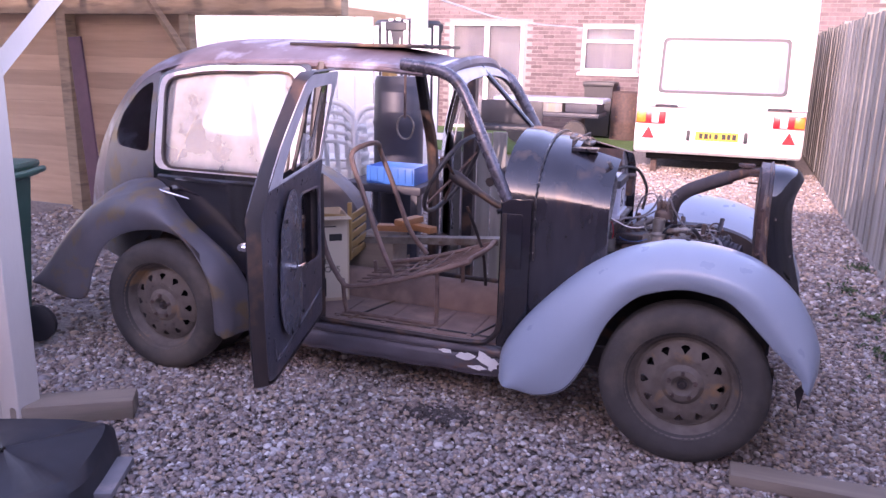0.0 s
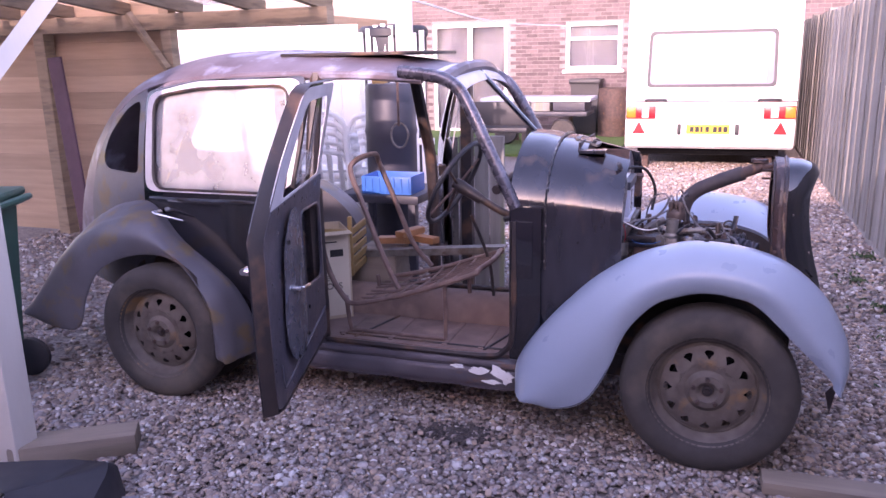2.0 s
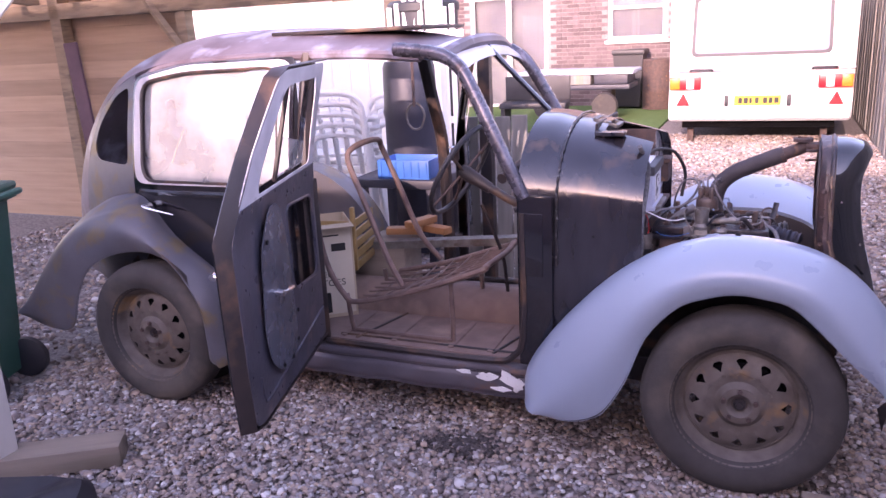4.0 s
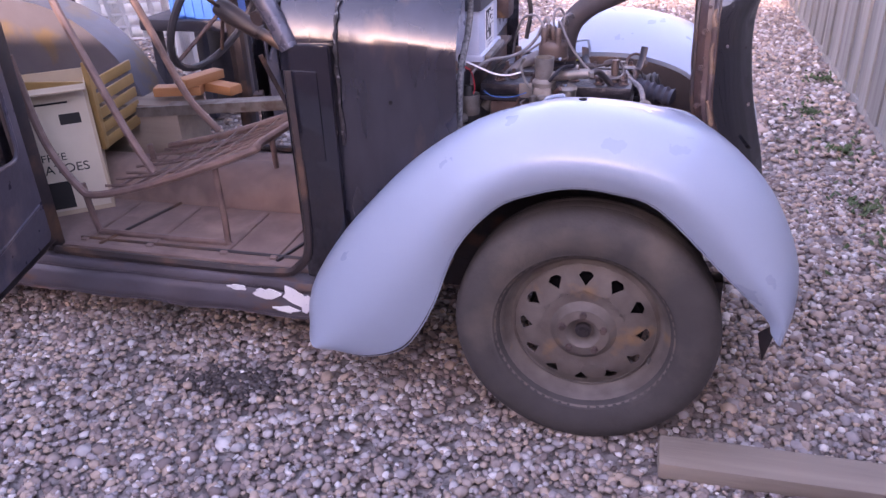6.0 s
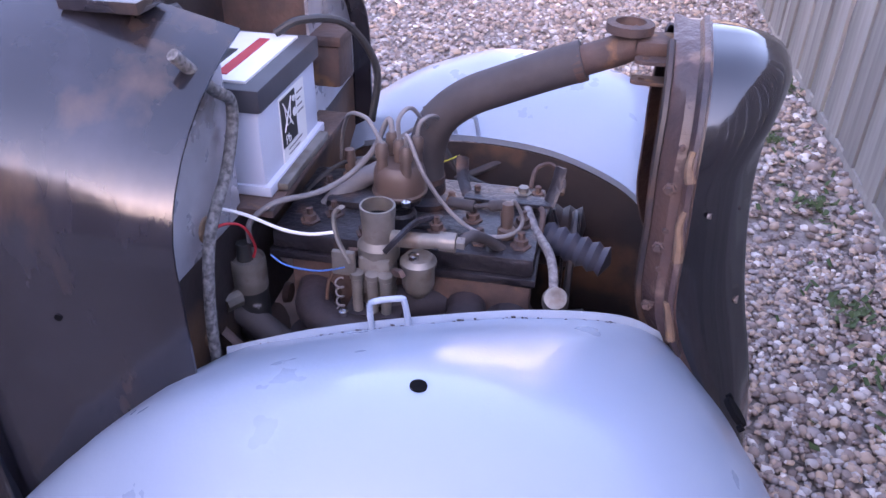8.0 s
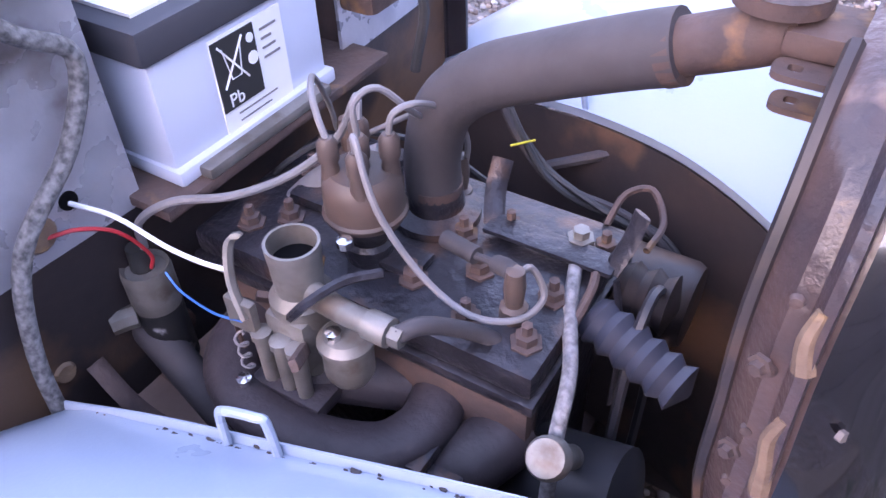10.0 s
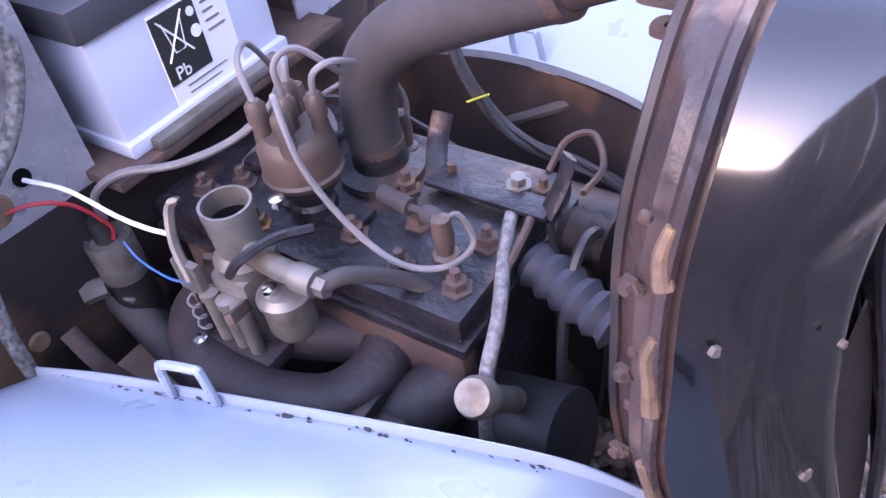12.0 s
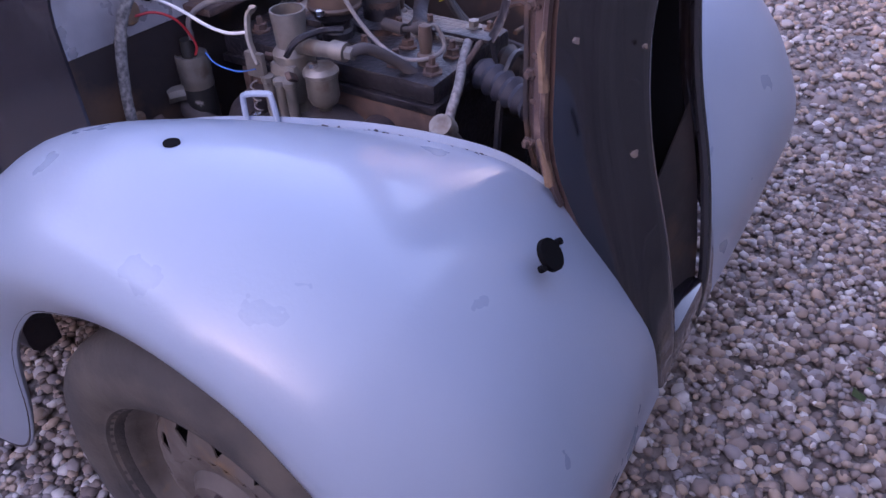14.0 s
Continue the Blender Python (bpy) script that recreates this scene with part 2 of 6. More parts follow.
def loft(bm, rings, close_ring=False, caps=False, close_path=False):
    rows = [[bm.verts.new(p) for p in r] for r in rings]
    n = len(rows[0])
    pairs = list(zip(rows, rows[1:])) + ([(rows[-1], rows[0])] if close_path else [])
    for a, b in pairs:
        for i in range(n if close_ring else n - 1):
            j = (i + 1) % n
            bm.faces.new((a[i], a[j], b[j], b[i]))
    if caps:
        bm.faces.new(rows[0][::-1])
        bm.faces.new(rows[-1])
    return rows


def tube(bm, pts, r, seg=8, n=5, closed=False, curve=True, flat=1.0):
    p = smooth_path(pts, n, closed) if curve else [Vector(q) for q in pts]
    rings = []
    up = Vector((0.13, 0.21, 0.97))
    for i, q in enumerate(p):
        a = p[i - 1] if (i or closed) else q
        b = p[(i + 1) % len(p)] if (i + 1 < len(p) or closed) else q
        d = (b - a).normalized()
        s = d.cross(up)
        s = s.normalized() if s.length > 0.05 else d.cross(Vector((1, 0, 0))).normalized()
        u = s.cross(d).normalized()
        up = u
        rad = r(i / (len(p) - 1)) if callable(r) else r
        rings.append([q + rad * (math.cos(t) * s + flat * math.sin(t) * u) for t in (2 * math.pi * k / seg for k in range(seg))])
    loft(bm, rings, close_ring=True, caps=not closed, close_path=closed)
    return bm


def T(pts, r, **k):
    return tube(bmesh.new(), pts, r, **k)


def lathe(bm, profile, m, seg=32):
    rings = [[m @ Vector((r * math.cos(t), r * math.sin(t), h)) for t in (2 * math.pi * k / seg for k in range(seg))] for r, h in profile]
    loft(bm, rings, close_ring=True, caps=True)
    return bm


def LATHE(profile, m, seg=32):
    return lathe(bmesh.new(), profile, m, seg)


def solid(bm, t):
    bmesh.ops.recalc_face_normals(bm, faces=bm.faces[:])
    bmesh.ops.solidify(bm, geom=bm.faces[:], thickness=t)
    return bm


def ray_poly(poly, c, a):
    """Distance from c to the outline poly along the angle a."""
    d = (math.cos(a), math.sin(a))
    best = None
    for (x0, y0), (x1, y1) in zip(poly, poly[1:] + poly[:1]):
        ex, ey = x1 - x0, y1 - y0
        den = d[0] * ey - d[1] * ex
        if abs(den) < 1e-9:
            continue
        t = ((x0 - c[0]) * ey - (y0 - c[1]) * ex) / den
        s = ((x0 - c[0]) * d[1] - (y0 - c[1]) * d[0]) / den
        if t > 0 and -1e-6 <= s <= 1 + 1e-6 and (best is None or t > best):
            best = t
    return best or 0.01


def ring_panel(bm, outer, inner, place, rings=5, n=72):
    """A sheet between two outlines, laid into space by place(u, v)."""
    c = (sum(p[0] for p in inner) / len(inner), sum(p[1] for p in inner) / len(inner))
    angs = {2 * math.pi * k / n for k in range(n)}
    for p in list(outer) + list(inner):
        angs.add(math.atan2(p[1] - c[1], p[0] - c[0]) % (2 * math.pi))
    angs = sorted(angs)
    rows = []
    for k in range(rings + 1):
        row = []
        for a in angs:
            r0, r1 = ray_poly(inner, c, a), ray_poly(outer, c, a)
            r = r0 + (r1 - r0) * k / rings
            row.append(place(c[0] + r * math.cos(a), c[1] + r * math.sin(a)))
        rows.append(row)
    loft(bm, rows, close_ring=True)
    return bm


def fill_panel(bm, outer, place, rings=6, n=72):
    c = (sum(p[0] for p in outer) / len(outer), sum(p[1] for p in outer) / len(outer))
    tiny = [(c[0] + 0.002 * math.cos(k), c[1] + 0.002 * math.sin(k)) for k in (0, 1.57, 3.14, 4.71)]
    return ring_panel(bm, outer, tiny, place, rings, n)


def rounded(pts, r=0.04, n=4):
    """Rounds the corners of an outline."""
    out = []
    m = len(pts)
    for i in range(m):
        p, a, b = Vector(pts[i]), Vector(pts[i - 1]), Vector(pts[(i + 1) % m])
        da, db = (a - p), (b - p)
        ra, rb = min(r, da.length * 0.45), min(r, db.length * 0.45)
        s, e = p + da.normalized() * ra, p + db.normalized() * rb
        for k in range(n + 1):
            t = k / n
            q = (1 - t) ** 2 * s + 2 * t * (1 - t) * p + t * t * e
            out.append((q.x, q.y))
    return out


def interp(table, x):
    xs, ys = [a for a, _ in table], [b for _, b in table]
    return float(np.interp(x, xs, ys))

# ---- the place ----
SITE = pose(0.945, 2.671, 0, 0, 0, -17.5)   # x along the car towards its nose, y across the drive


def at(x, y, z=0.0, rz=0.0):
    return SITE @ pose(x, y, z, 0, 0, rz)


def structure(name, bm, material, label, category, m=SITE, smooth=False):
    ob = part(name, bm, material, None, label, smooth)
    ob.matrix_world = m
    return tagged(ob, "", category, "", "structure")


bm = bmesh.new()
for ix in range(-1, 1):
    for iy in range(-1, 1):
        vs = [bm.verts.new((x, y, -0.012)) for x, y in ((ix * 400, iy * 400), (ix * 400 + 400, iy * 400), (ix * 400 + 400, iy * 400 + 400), (ix * 400, iy * 400 + 400))]
        bm.faces.new(vs)
bmesh.ops.remove_doubles(bm, verts=bm.verts[:], dist=0.001)
structure("ground", bm, SOIL, "wide gravel drive bed of small grey and brown stones", "ground")

structure("lawn", B(-9, -1.5, 9.2, 13.0, -0.02, 0.025, bevel=0.01), GRASS, "patch of short green lawn beside the drive", "lawn")


def gravel(name, n, x0, x1, y0, y1, size, seed, z=0.0, stone=None):
    """Loose stones as one mesh: squashed, jittered icosahedra."""
    rng = np.random.default_rng(seed)
    tmp = bmesh.new()
    bmesh.ops.create_icosphere(tmp, subdivisions=1, radius=1.0)
    base = np.array([v.co[:] for v in tmp.verts])
    faces = np.array([[v.index for v in f.verts] for f in tmp.faces])
    tmp.free()
    nv = len(base)
    s = size * rng.lognormal(0, 0.28, (n, 1, 1)) * rng.uniform(0.75, 1.3, (n, 1, 3)) * np.array([1, 1, 0.62])
    v = base[None] * s * rng.uniform(0.85, 1.15, (n, nv, 1))
    a, b = rng.uniform(0, 2 * np.pi, n), rng.normal(0, 0.35, n)
    cb, sb = np.cos(b)[:, None], np.sin(b)[:, None]
    v[:, :, 1], v[:, :, 2] = v[:, :, 1] * cb - v[:, :, 2] * sb, v[:, :, 1] * sb + v[:, :, 2] * cb
    ca, sn = np.cos(a)[:, None], np.sin(a)[:, None]
    v[:, :, 0], v[:, :, 1] = v[:, :, 0] * ca - v[:, :, 1] * sn, v[:, :, 0] * sn + v[:, :, 1] * ca
    px, py = rng.uniform(x0, x1, n), rng.uniform(y0, y1, n)
    if stone:
        px, py = rng.normal((x0 + x1) / 2, (x1 - x0) / 4, n), rng.normal((y0 + y1) / 2, (y1 - y0) / 4, n)
    pz = rng.uniform(-0.004, 0.006, n) + z + 0.006 * np.sin(px * 5.1 + 1) * np.sin(py * 4.3)
    v += np.stack([px, py, pz], 1)[:, None]
    f = (faces[None] + (np.arange(n) * nv)[:, None, None]).reshape(-1, 3)
    me = bpy.data.meshes.new(name)
    me.from_pydata(v.reshape(-1, 3).tolist(), [], f.tolist())
    me.polygons.foreach_set("use_smooth", np.ones(len(f), bool))
    me.materials.append(stone or STONE)
    ob = new(name, me)
    ob.matrix_world = SITE
    return tagged(ob, "loose mixed grey, buff and white gravel stones", "gravel", "", "stuff")


gravel("gravel", 72000, -3.2, 1.22, -1.5, 2.0, 0.0098, 3)
gravel("gravel", 30000, -2.2, 1.22, 2.0, 9.0, 0.0135, 5)
gravel("gravel", 12000, -6.0, -2.2, -0.5, 5.0, 0.0145, 7)


# fence of upright boards
fence = thing("fence", at(1.22, 0), "silvered timber close-boarded fence standing along the gravel drive", "fence", "", "structure")
for k in range(112):
    y = -3.0 + k * 0.15
    dx, lean = random.uniform(-0.006, 0.006), random.uniform(-0.6, 0.6)
    bm = B(-0.009, 0.009, -0.072, 0.072, 0.03, 2.0 + random.uniform(-0.02, 0.02), bevel=0.003) if k < 8 else None
    ob = part("board", bm, FENCE, fence, smooth=False) if bm else new("board", boards[k % 8].data)
    if k == 0:
        boards = []
    if bm:
        boards.append(ob)
    else:
        ob.parent = fence
    ob.matrix_basis = pose(dx + (0.012 if k % 2 else 0), y, 0, 0, 0, lean)
for z in (0.4, 1.1, 1.8):
    part("rail", B(0.03, 0.08, -3.1, 13.8, z, z + 0.08, bevel=0.006), FENCE, fence, smooth=False)
for k in range(9):
    part("fence_post", B(0.03, 0.13, -3 + k * 1.9, -2.9 + k * 1.9, 0, 2.06, bevel=0.008), FENCE, fence, smooth=False)
part("gravel_board", B(-0.005, 0.02, -3.1, 13.8, -0.02, 0.035, bevel=0.004), FENCE, fence, smooth=False)


# brick house at the end of the garden
HY = 13.0
house = thing("house", at(0, HY), "red-brown brick house with white-framed door and window", "house")
door_hole, win_hole = (-5.72, -4.12, 0.0, 2.2), (-2.92, -1.84, 1.25, 2.16)
for x0, x1, z0, z1 in ((-14, -5.72, 0, 5.2), (-5.72, -4.12, 2.2, 5.2), (-4.12, -2.92, 0, 5.2), (-2.92, -1.84, 0, 1.25), (-2.92, -1.84, 2.16, 5.2), (-1.84, 6, 0, 5.2)):
    part("wall", B(x0, x1, 0.012, 0.3, z0, z1), MORTAR, house, smooth=False)
part("wall", B(-14, 6, 3.8, 4.0, 0, 5.2), MORTAR, house, smooth=False)
part("wall", B(-14, -13.8, 0.3, 3.8, 0, 5.2), MORTAR, house, smooth=False)
part("wall", B(5.8, 6, 0.3, 3.8, 0, 5.2), MORTAR, house, smooth=False)
bm = bmesh.new()
rows = [[(-14.3, -0.35, 5.1), (6.3, -0.35, 5.1)], [(-14.3, 2.1, 6.6), (6.3, 2.1, 6.6)], [(-14.3, 4.4, 5.1), (6.3, 4.4, 5.1)]]
loft(bm, rows)
part("roof", solid(bm, 0.1), BLACK_RUST, house, "dark tiled pitched roof", smooth=False)
verts, faces = [], []
for r in range(54):
    z0 = 0.02 + r * 0.075
    for c in range(-29, 10):
        x0 = c * 0.225 + (0.1125 if r % 2 else 0)
        x1, z1 = x0 + 0.215, z0 + 0.065
        if any(x1 > hx0 and x0 < hx1 and z1 > hz0 and z0 < hz1 for hx0, hx1, hz0, hz1 in (door_hole, win_hole)):
            continue
        n, d = len(verts), random.uniform(-0.003, 0.003)
        verts += [(x0, d, z0), (x1, d, z0), (x1, d, z1), (x0, d, z1), (x0, 0.02, z0), (x1, 0.02, z0), (x1, 0.02, z1), (x0, 0.02, z1)]
        faces += [(n, n + 1, n + 2, n + 3), (n, n + 4, n + 5, n + 1), (n + 1, n + 5, n + 6, n + 2), (n + 2, n + 6, n + 7, n + 3), (n + 3, n + 7, n + 4, n)]
me = bpy.data.meshes.new("brickwork")
me.from_pydata(verts, [], faces)
me.materials.append(BRICK)
ob = tagged(new("brickwork", me), kind="stuff")
ob.parent = house


def house_window(x0, x1, z0, z1, bars, name):
    # backing panel painted with the gloom of a room; no room is modelled
    w = part(name, B(x0, x1, 0.16, 0.18, z0, z1), ROOM_TONE, house, smooth=False)
    f = bmesh.new()
    for a in ((x0, x0 + 0.07, z0, z1), (x1 - 0.07, x1, z0, z1), (x0 + 0.07, x1 - 0.07, z0, z0 + 0.07), (x0 + 0.07, x1 - 0.07, z1 - 0.07, z1)):
        box(f, a[0], a[1], 0.02, 0.1, a[2], a[3], bevel=0.006)
    for a in bars:
        box(f, a[0], a[1], 0.03, 0.09, a[2], a[3], bevel=0.005)
    part("window_frame", f, WHITE_PLASTIC, w, "white plastic frame", smooth=False)
    part("pane", B(x0 + 0.05, x1 - 0.05, 0.058, 0.064, z0 + 0.05, z1 - 0.05), GLASS, w, smooth=False)
    return w


house_window(-5.72, -4.12, 0.0, 2.2, ((-4.97, -4.87, 0.07, 2.13),), "patio_door")
w = house_window(-2.92, -1.84, 1.25, 2.16, ((-2.85, -1.91, 1.82, 1.88),), "window")
part("window_sill", B(-2.98, -1.78, -0.05, 0.1, 1.19, 1.25, bevel=0.008), WHITE_PLASTIC, w, smooth=False)
# panel in the same tone, coloured for the reflection in this window
part("net_curtain", B(-2.85, -1.91, 0.11, 0.13, 1.3, 2.1), ROOM_TONE, w, smooth=False)

# caravan
cv = thing("caravan", at(-0.12, 8.0, 0, 1.5), "white touring caravan with red tail lights parked on gravel", "caravan")
bm = bmesh.new()
prof = [(0.06, 0.30), (0.0, 0.34), (0.0, 0.62), (0.03, 0.66), (0.03, 0.93), (0.0, 0.97), (0.02, 1.86), (0.05, 1.9), (0.12, 2.25), (0.3, 2.5), (0.8, 2.58), (3.6, 2.58), (4.0, 2.4), (4.4, 1.2), (4.4, 0.45), (4.2, 0.3)]
loft(bm, [[(x, y, z) for y, z in prof] for x in (-1.06, -1.03, 1.03, 1.06)], caps=True)
for v in bm.verts:
    if abs(v.co.x) > 1.05:
        v.co.y = 2.2 + (v.co.y - 2.2) * 0.985
        v.co.z = 1.4 + (v.co.z - 1.4) * 0.985
body_cv = part("body", bm, WHITE_PAINT, cv)
bm = ring_panel(bmesh.new(), rounded([(-0.80, 1.10), (0.80, 1.10), (0.78, 1.82), (-0.78, 1.82)], 0.07), rounded([(-0.76, 1.14), (0.76, 1.14), (0.74, 1.78), (-0.74, 1.78)], 0.06), lambda u, v: Vector((u, -0.004 + (v - 1) * 0.022, v)), 2)
wf = part("window", solid(bm, 0.02), BATT_DARK, cv, "grey rubber window surround")
part("pane", fill_panel(bmesh.new(), rounded([(-0.77, 1.13), (0.77, 1.13), (0.75, 1.79), (-0.75, 1.79)], 0.06), lambda u, v: Vector((u, -0.001 + (v - 1) * 0.022, v)), 3), mat("tinted_acrylic", (0.24, 0.24, 0.32), (0.34, 0.335, 0.42), rough=0.12, scale=2.5), wf, "pale tinted acrylic pane")
for sx, c in ((-0.62, WHITE_PAINT), (0.6, WHITE_PAINT)):
    part("curtain", B(sx - 0.07, sx + 0.07, -0.006, 0.03, 1.16, 1.76, bevel=0.005), c, wf, "pale curtain", smooth=False)
part("trim_strip", B(-1.05, 1.05, -0.018, 0.02, 1.865, 1.885, bevel=0.004), BATT_GREY, cv, smooth=False)
part("trim_strip", B(-1.06, 1.06, -0.018, 0.02, 0.925, 0.95, bevel=0.004), BATT_GREY, cv, smooth=False)
for s in (-1, 1):
    lamp = part("tail_lamp", B(s * 0.86 - 0.19, s * 0.86 + 0.19, -0.02, 0.05, 0.70, 0.86, bevel=0.01), RED, cv, "red tail lamp cluster")
    part("amber_lens", B(s * 0.985 - 0.06, s * 0.985 + 0.06, -0.026, 0.02, 0.71, 0.85, bevel=0.008), AMBER, lamp)
    part("clear_lens", B(s * 0.80 - 0.045, s * 0.80 + 0.045, -0.026, 0.02, 0.71, 0.85, bevel=0.008), WHITE_PLASTIC, lamp)
    part("grab_handle", T([(s * 0.80, -0.01, 0.93), (s * 0.80 + 0.02, -0.05, 0.945), (s * 0.80 + 0.24, -0.05, 0.945), (s * 0.80 + 0.26, -0.01, 0.93)] if s < 0 else [(0.60, -0.01, 0.93), (0.62, -0.05, 0.945), (0.84, -0.05, 0.945), (0.86, -0.01, 0.93)], 0.014), PLAST_BLACK, cv)
    bm = bmesh.new()
    tri = [(s * 0.88 - 0.085, 0.50), (s * 0.88 + 0.085, 0.50), (s * 0.88, 0.66)]
    rows = [[(x, y, z) for x, z in tri] for y in (0.01, -0.012)]
    loft(bm, rows, close_ring=True, caps=True)
    part("reflector", bm, RED, cv, "red triangular reflector", smooth=False)
pl = part("number_plate", B(-0.27, 0.27, -0.018, 0.01, 0.50, 0.62, bevel=0.003), PLATE_Y, cv, "yellow plate with dark bars", smooth=False)
for k, wd in enumerate((0.045, 0.05, 0.03, 0.045, 0.05, 0.045, 0.05)):
    x = -0.22 + k * 0.064 + (0.03 if k > 3 else 0)
    part("bar", B(x, x + wd, -0.021, -0.017, 0.525, 0.595), INK, pl, smooth=False)
for s in (-1, 1):
    part("plate_lamp", B(s * 0.36 - 0.025, s * 0.36 + 0.025, -0.05, 0.01, 0.49, 0.63, bevel=0.012), PLAST_BLACK, cv)
    wh = part("wheel", LATHE([(0.02, -0.09), (0.29, -0.09), (0.31, -0.05), (0.31, 0.05), (0.29, 0.09), (0.02, 0.09)], Matrix.Translation((s * 0.93, 2.3, 0.31)) @ pose(0, 0, 0, 0, 90, 0), 32), RUBBER, cv)
part("chassis_rail", B(-0.9, 0.9, 0.2, 0.3, 0.2, 0.3), DARK, cv, smooth=False)
for s in (-0.8, 0.8):
    part("steady_leg", B(s - 0.04, s + 0.04, 0.35, 0.43, 0.0, 0.32, bevel=0.005), RUST, cv, smooth=False)
part("badge", B(-0.02, 0.18, -0.008, 0.02, 0.985, 1.01), BATT_GREY, cv, smooth=False)

# garden things by the house
tr = thing("boat_trailer", at(-3.0, 11.0), "low grey trailer loaded with boards and sheeting", "trailer")
part("load", B(-1.0, 0.95, -0.4, 0.5, 0.76, 0.83, bevel=0.025), BATT_GREY, tr, "crumpled pale sheeting")
part("frame", B(-1.0, 0.9, -0.45, 0.45, 0.52, 0.60, bevel=0.02), BARREL_BLUE, tr)
for k, (x0, x1) in enumerate(((-0.95, -0.35), (-0.3, 0.25), (0.3, 0.85))):
    part("stacked_board", B(x0, x1, -0.42 + 0.03 * k, 0.42, 0.601 + 0.002 * k, 0.755, bevel=0.01), (BATT_DARK, FENCE, BARREL_BLUE)[k], tr)
for x in (-0.5, 0.5):
    part("wheel", LATHE([(0.02, -0.07), (0.2, -0.07), (0.22, 0), (0.2, 0.07), (0.02, 0.07)], Matrix.Translation((x, -0.45, 0.26)) @ pose(0, 0, 0, 90, 0, 0), 24), RUBBER, tr)
    part("leg", B(x - 0.03, x + 0.03, 0.3, 0.36, 0.02, 0.52), RUST, tr, smooth=False)
gb = thing("wheelie_bin", at(-2.42, 12.55), "dark grey plastic wheelie bin standing by the wall", "bin")
bm = bmesh.new()
loft(bm, [[(-a, -a, z), (a, -a, z), (a, a, z), (-a, a, z)] for a, z in ((0.22, 0.06), (0.27, 1.0))], close_ring=True, caps=True)
part("body", bm, PLAST_BLACK, gb, smooth=False)
part("lid", B(-0.3, 0.3, -0.31, 0.3, 1.0, 1.09, bevel=0.03), PLAST_BLACK, gb)
ic = thing("rusty_drum", at(-1.88, 12.35), "rust-brown steel incinerator drum on the lawn edge", "drum")
part("body", LATHE([(0.02, 0.02), (0.26, 0.02), (0.28, 0.03), (0.28, 0.33), (0.29, 0.36), (0.28, 0.39), (0.28, 0.9), (0.26, 0.92), (0.02, 0.9)], Matrix(), 28), RUST, ic)

# low brick garages added unseen behind the drive to shade its near side; a lower link stands between them
def shade_building(x0, x1, h):
    b = thing("garage", at(0, -5.2), "unseen flat-roofed brick block added to shade the drive", "garage", "garages behind the drive")
    part("wall", B(x0, x1, -3.0, 0, 0, h - 0.12), BRICK, b, smooth=False)
    part("roof", B(x0, x1, -3.1, 0.1, h - 0.119, h, bevel=0.01), BLACK_RUST, b, smooth=False)


shade_building(-14.0, -2.95, 4.15)
# link height chosen so that sun reaches the rear door window
shade_building(-2.94, -1.6, 2.52)
shade_building(-1.59, 9.0, 3.2)

# ---- the old saloon car ----
car = thing("old_saloon_car", SITE, "stripped vintage saloon car in black and grey primer, door open", "car")
YC = 0.66                                   # centre line


def mir(p):
    return Vector((p[0], 2 * YC - p[1], p[2]))


def side_y(x, z):
    y = 0.160 + (0.012 if z < 0.5 else 0)
    if z > 0.92:
        y += 0.115 * ((z - 0.92) / 0.55) ** 1.5
    if x > -0.95:
        y += 0.05 * ((x + 0.95) / 0.57)
    if x < -2.35:
        y += 0.30 * ((-2.35 - x) / 0.9) ** 2
    return y


def side(x, z):
    return Vector((x, side_y(x, z), z))


def both(name, make, material, label="", parent=None, t=0.006):
    """The same sheet on both sides of the car."""
    out = []
    for far in (False, True):
        bm = make()
        if far:
            for v in bm.verts:
                v.co = mir(v.co)
        if t:
            solid(bm, t)
        else:
            bmesh.ops.recalc_face_normals(bm, faces=bm.faces[:])
        out.append(part(name, bm, material, parent or car, label))
    return out


# roof and tail
spine = smooth_path([(-1.12, YC, 1.50), (-1.4, YC, 1.56), (-2.0, YC, 1.60), (-2.5, YC, 1.57), (-2.90, YC, 1.42), (-3.18, YC, 1.14), (-3.35, YC, 0.82), (-3.46, YC, 0.42)], 6)
rail = [(-1.10, 1.46), (-1.4, 1.495), (-2.0, 1.50), (-2.42, 1.475), (-2.72, 1.385), (-2.95, 1.155), (-3.10, 0.85), (-3.18, 0.42)]
rail = smooth_path([side(x, z) for x, z in rail], 6)
bm = bmesh.new()
rows = []
for r, c in zip(rail, spine):
    row = []
    for k in range(21):
        s = -1 + k / 10
        f = 1 - abs(s) ** 2.4
        y = r.y + (YC - r.y) * (1 - abs(s))
        p = Vector((r.x + (c.x - r.x) * f, y, r.z + (c.z - r.z) * f))
        row.append(p if s < 0 else mir(p))
    rows.append(row)
loft(bm, rows)
part("roof", solid(bm, 0.006), ROOF_PAINT, car, "patchy chalky faded roof skin")
part("sunroof", B(-1.95, -1.25, 0.42, 0.9, 1.566, 1.582, bevel=0.005), BLACK_RUST, car, "dark sliding roof panel")

# frame paint lightened to carry sun and sky glare; dark patches are wear
PALE_FRAME = mat("sunlit_frame_paint", (0.66, 0.63, 0.65), (0.48, 0.45, 0.48), rough=0.4, scale=7, c3=(0.10, 0.07, 0.075), patch=9, amount=0.3, bump=0.1)
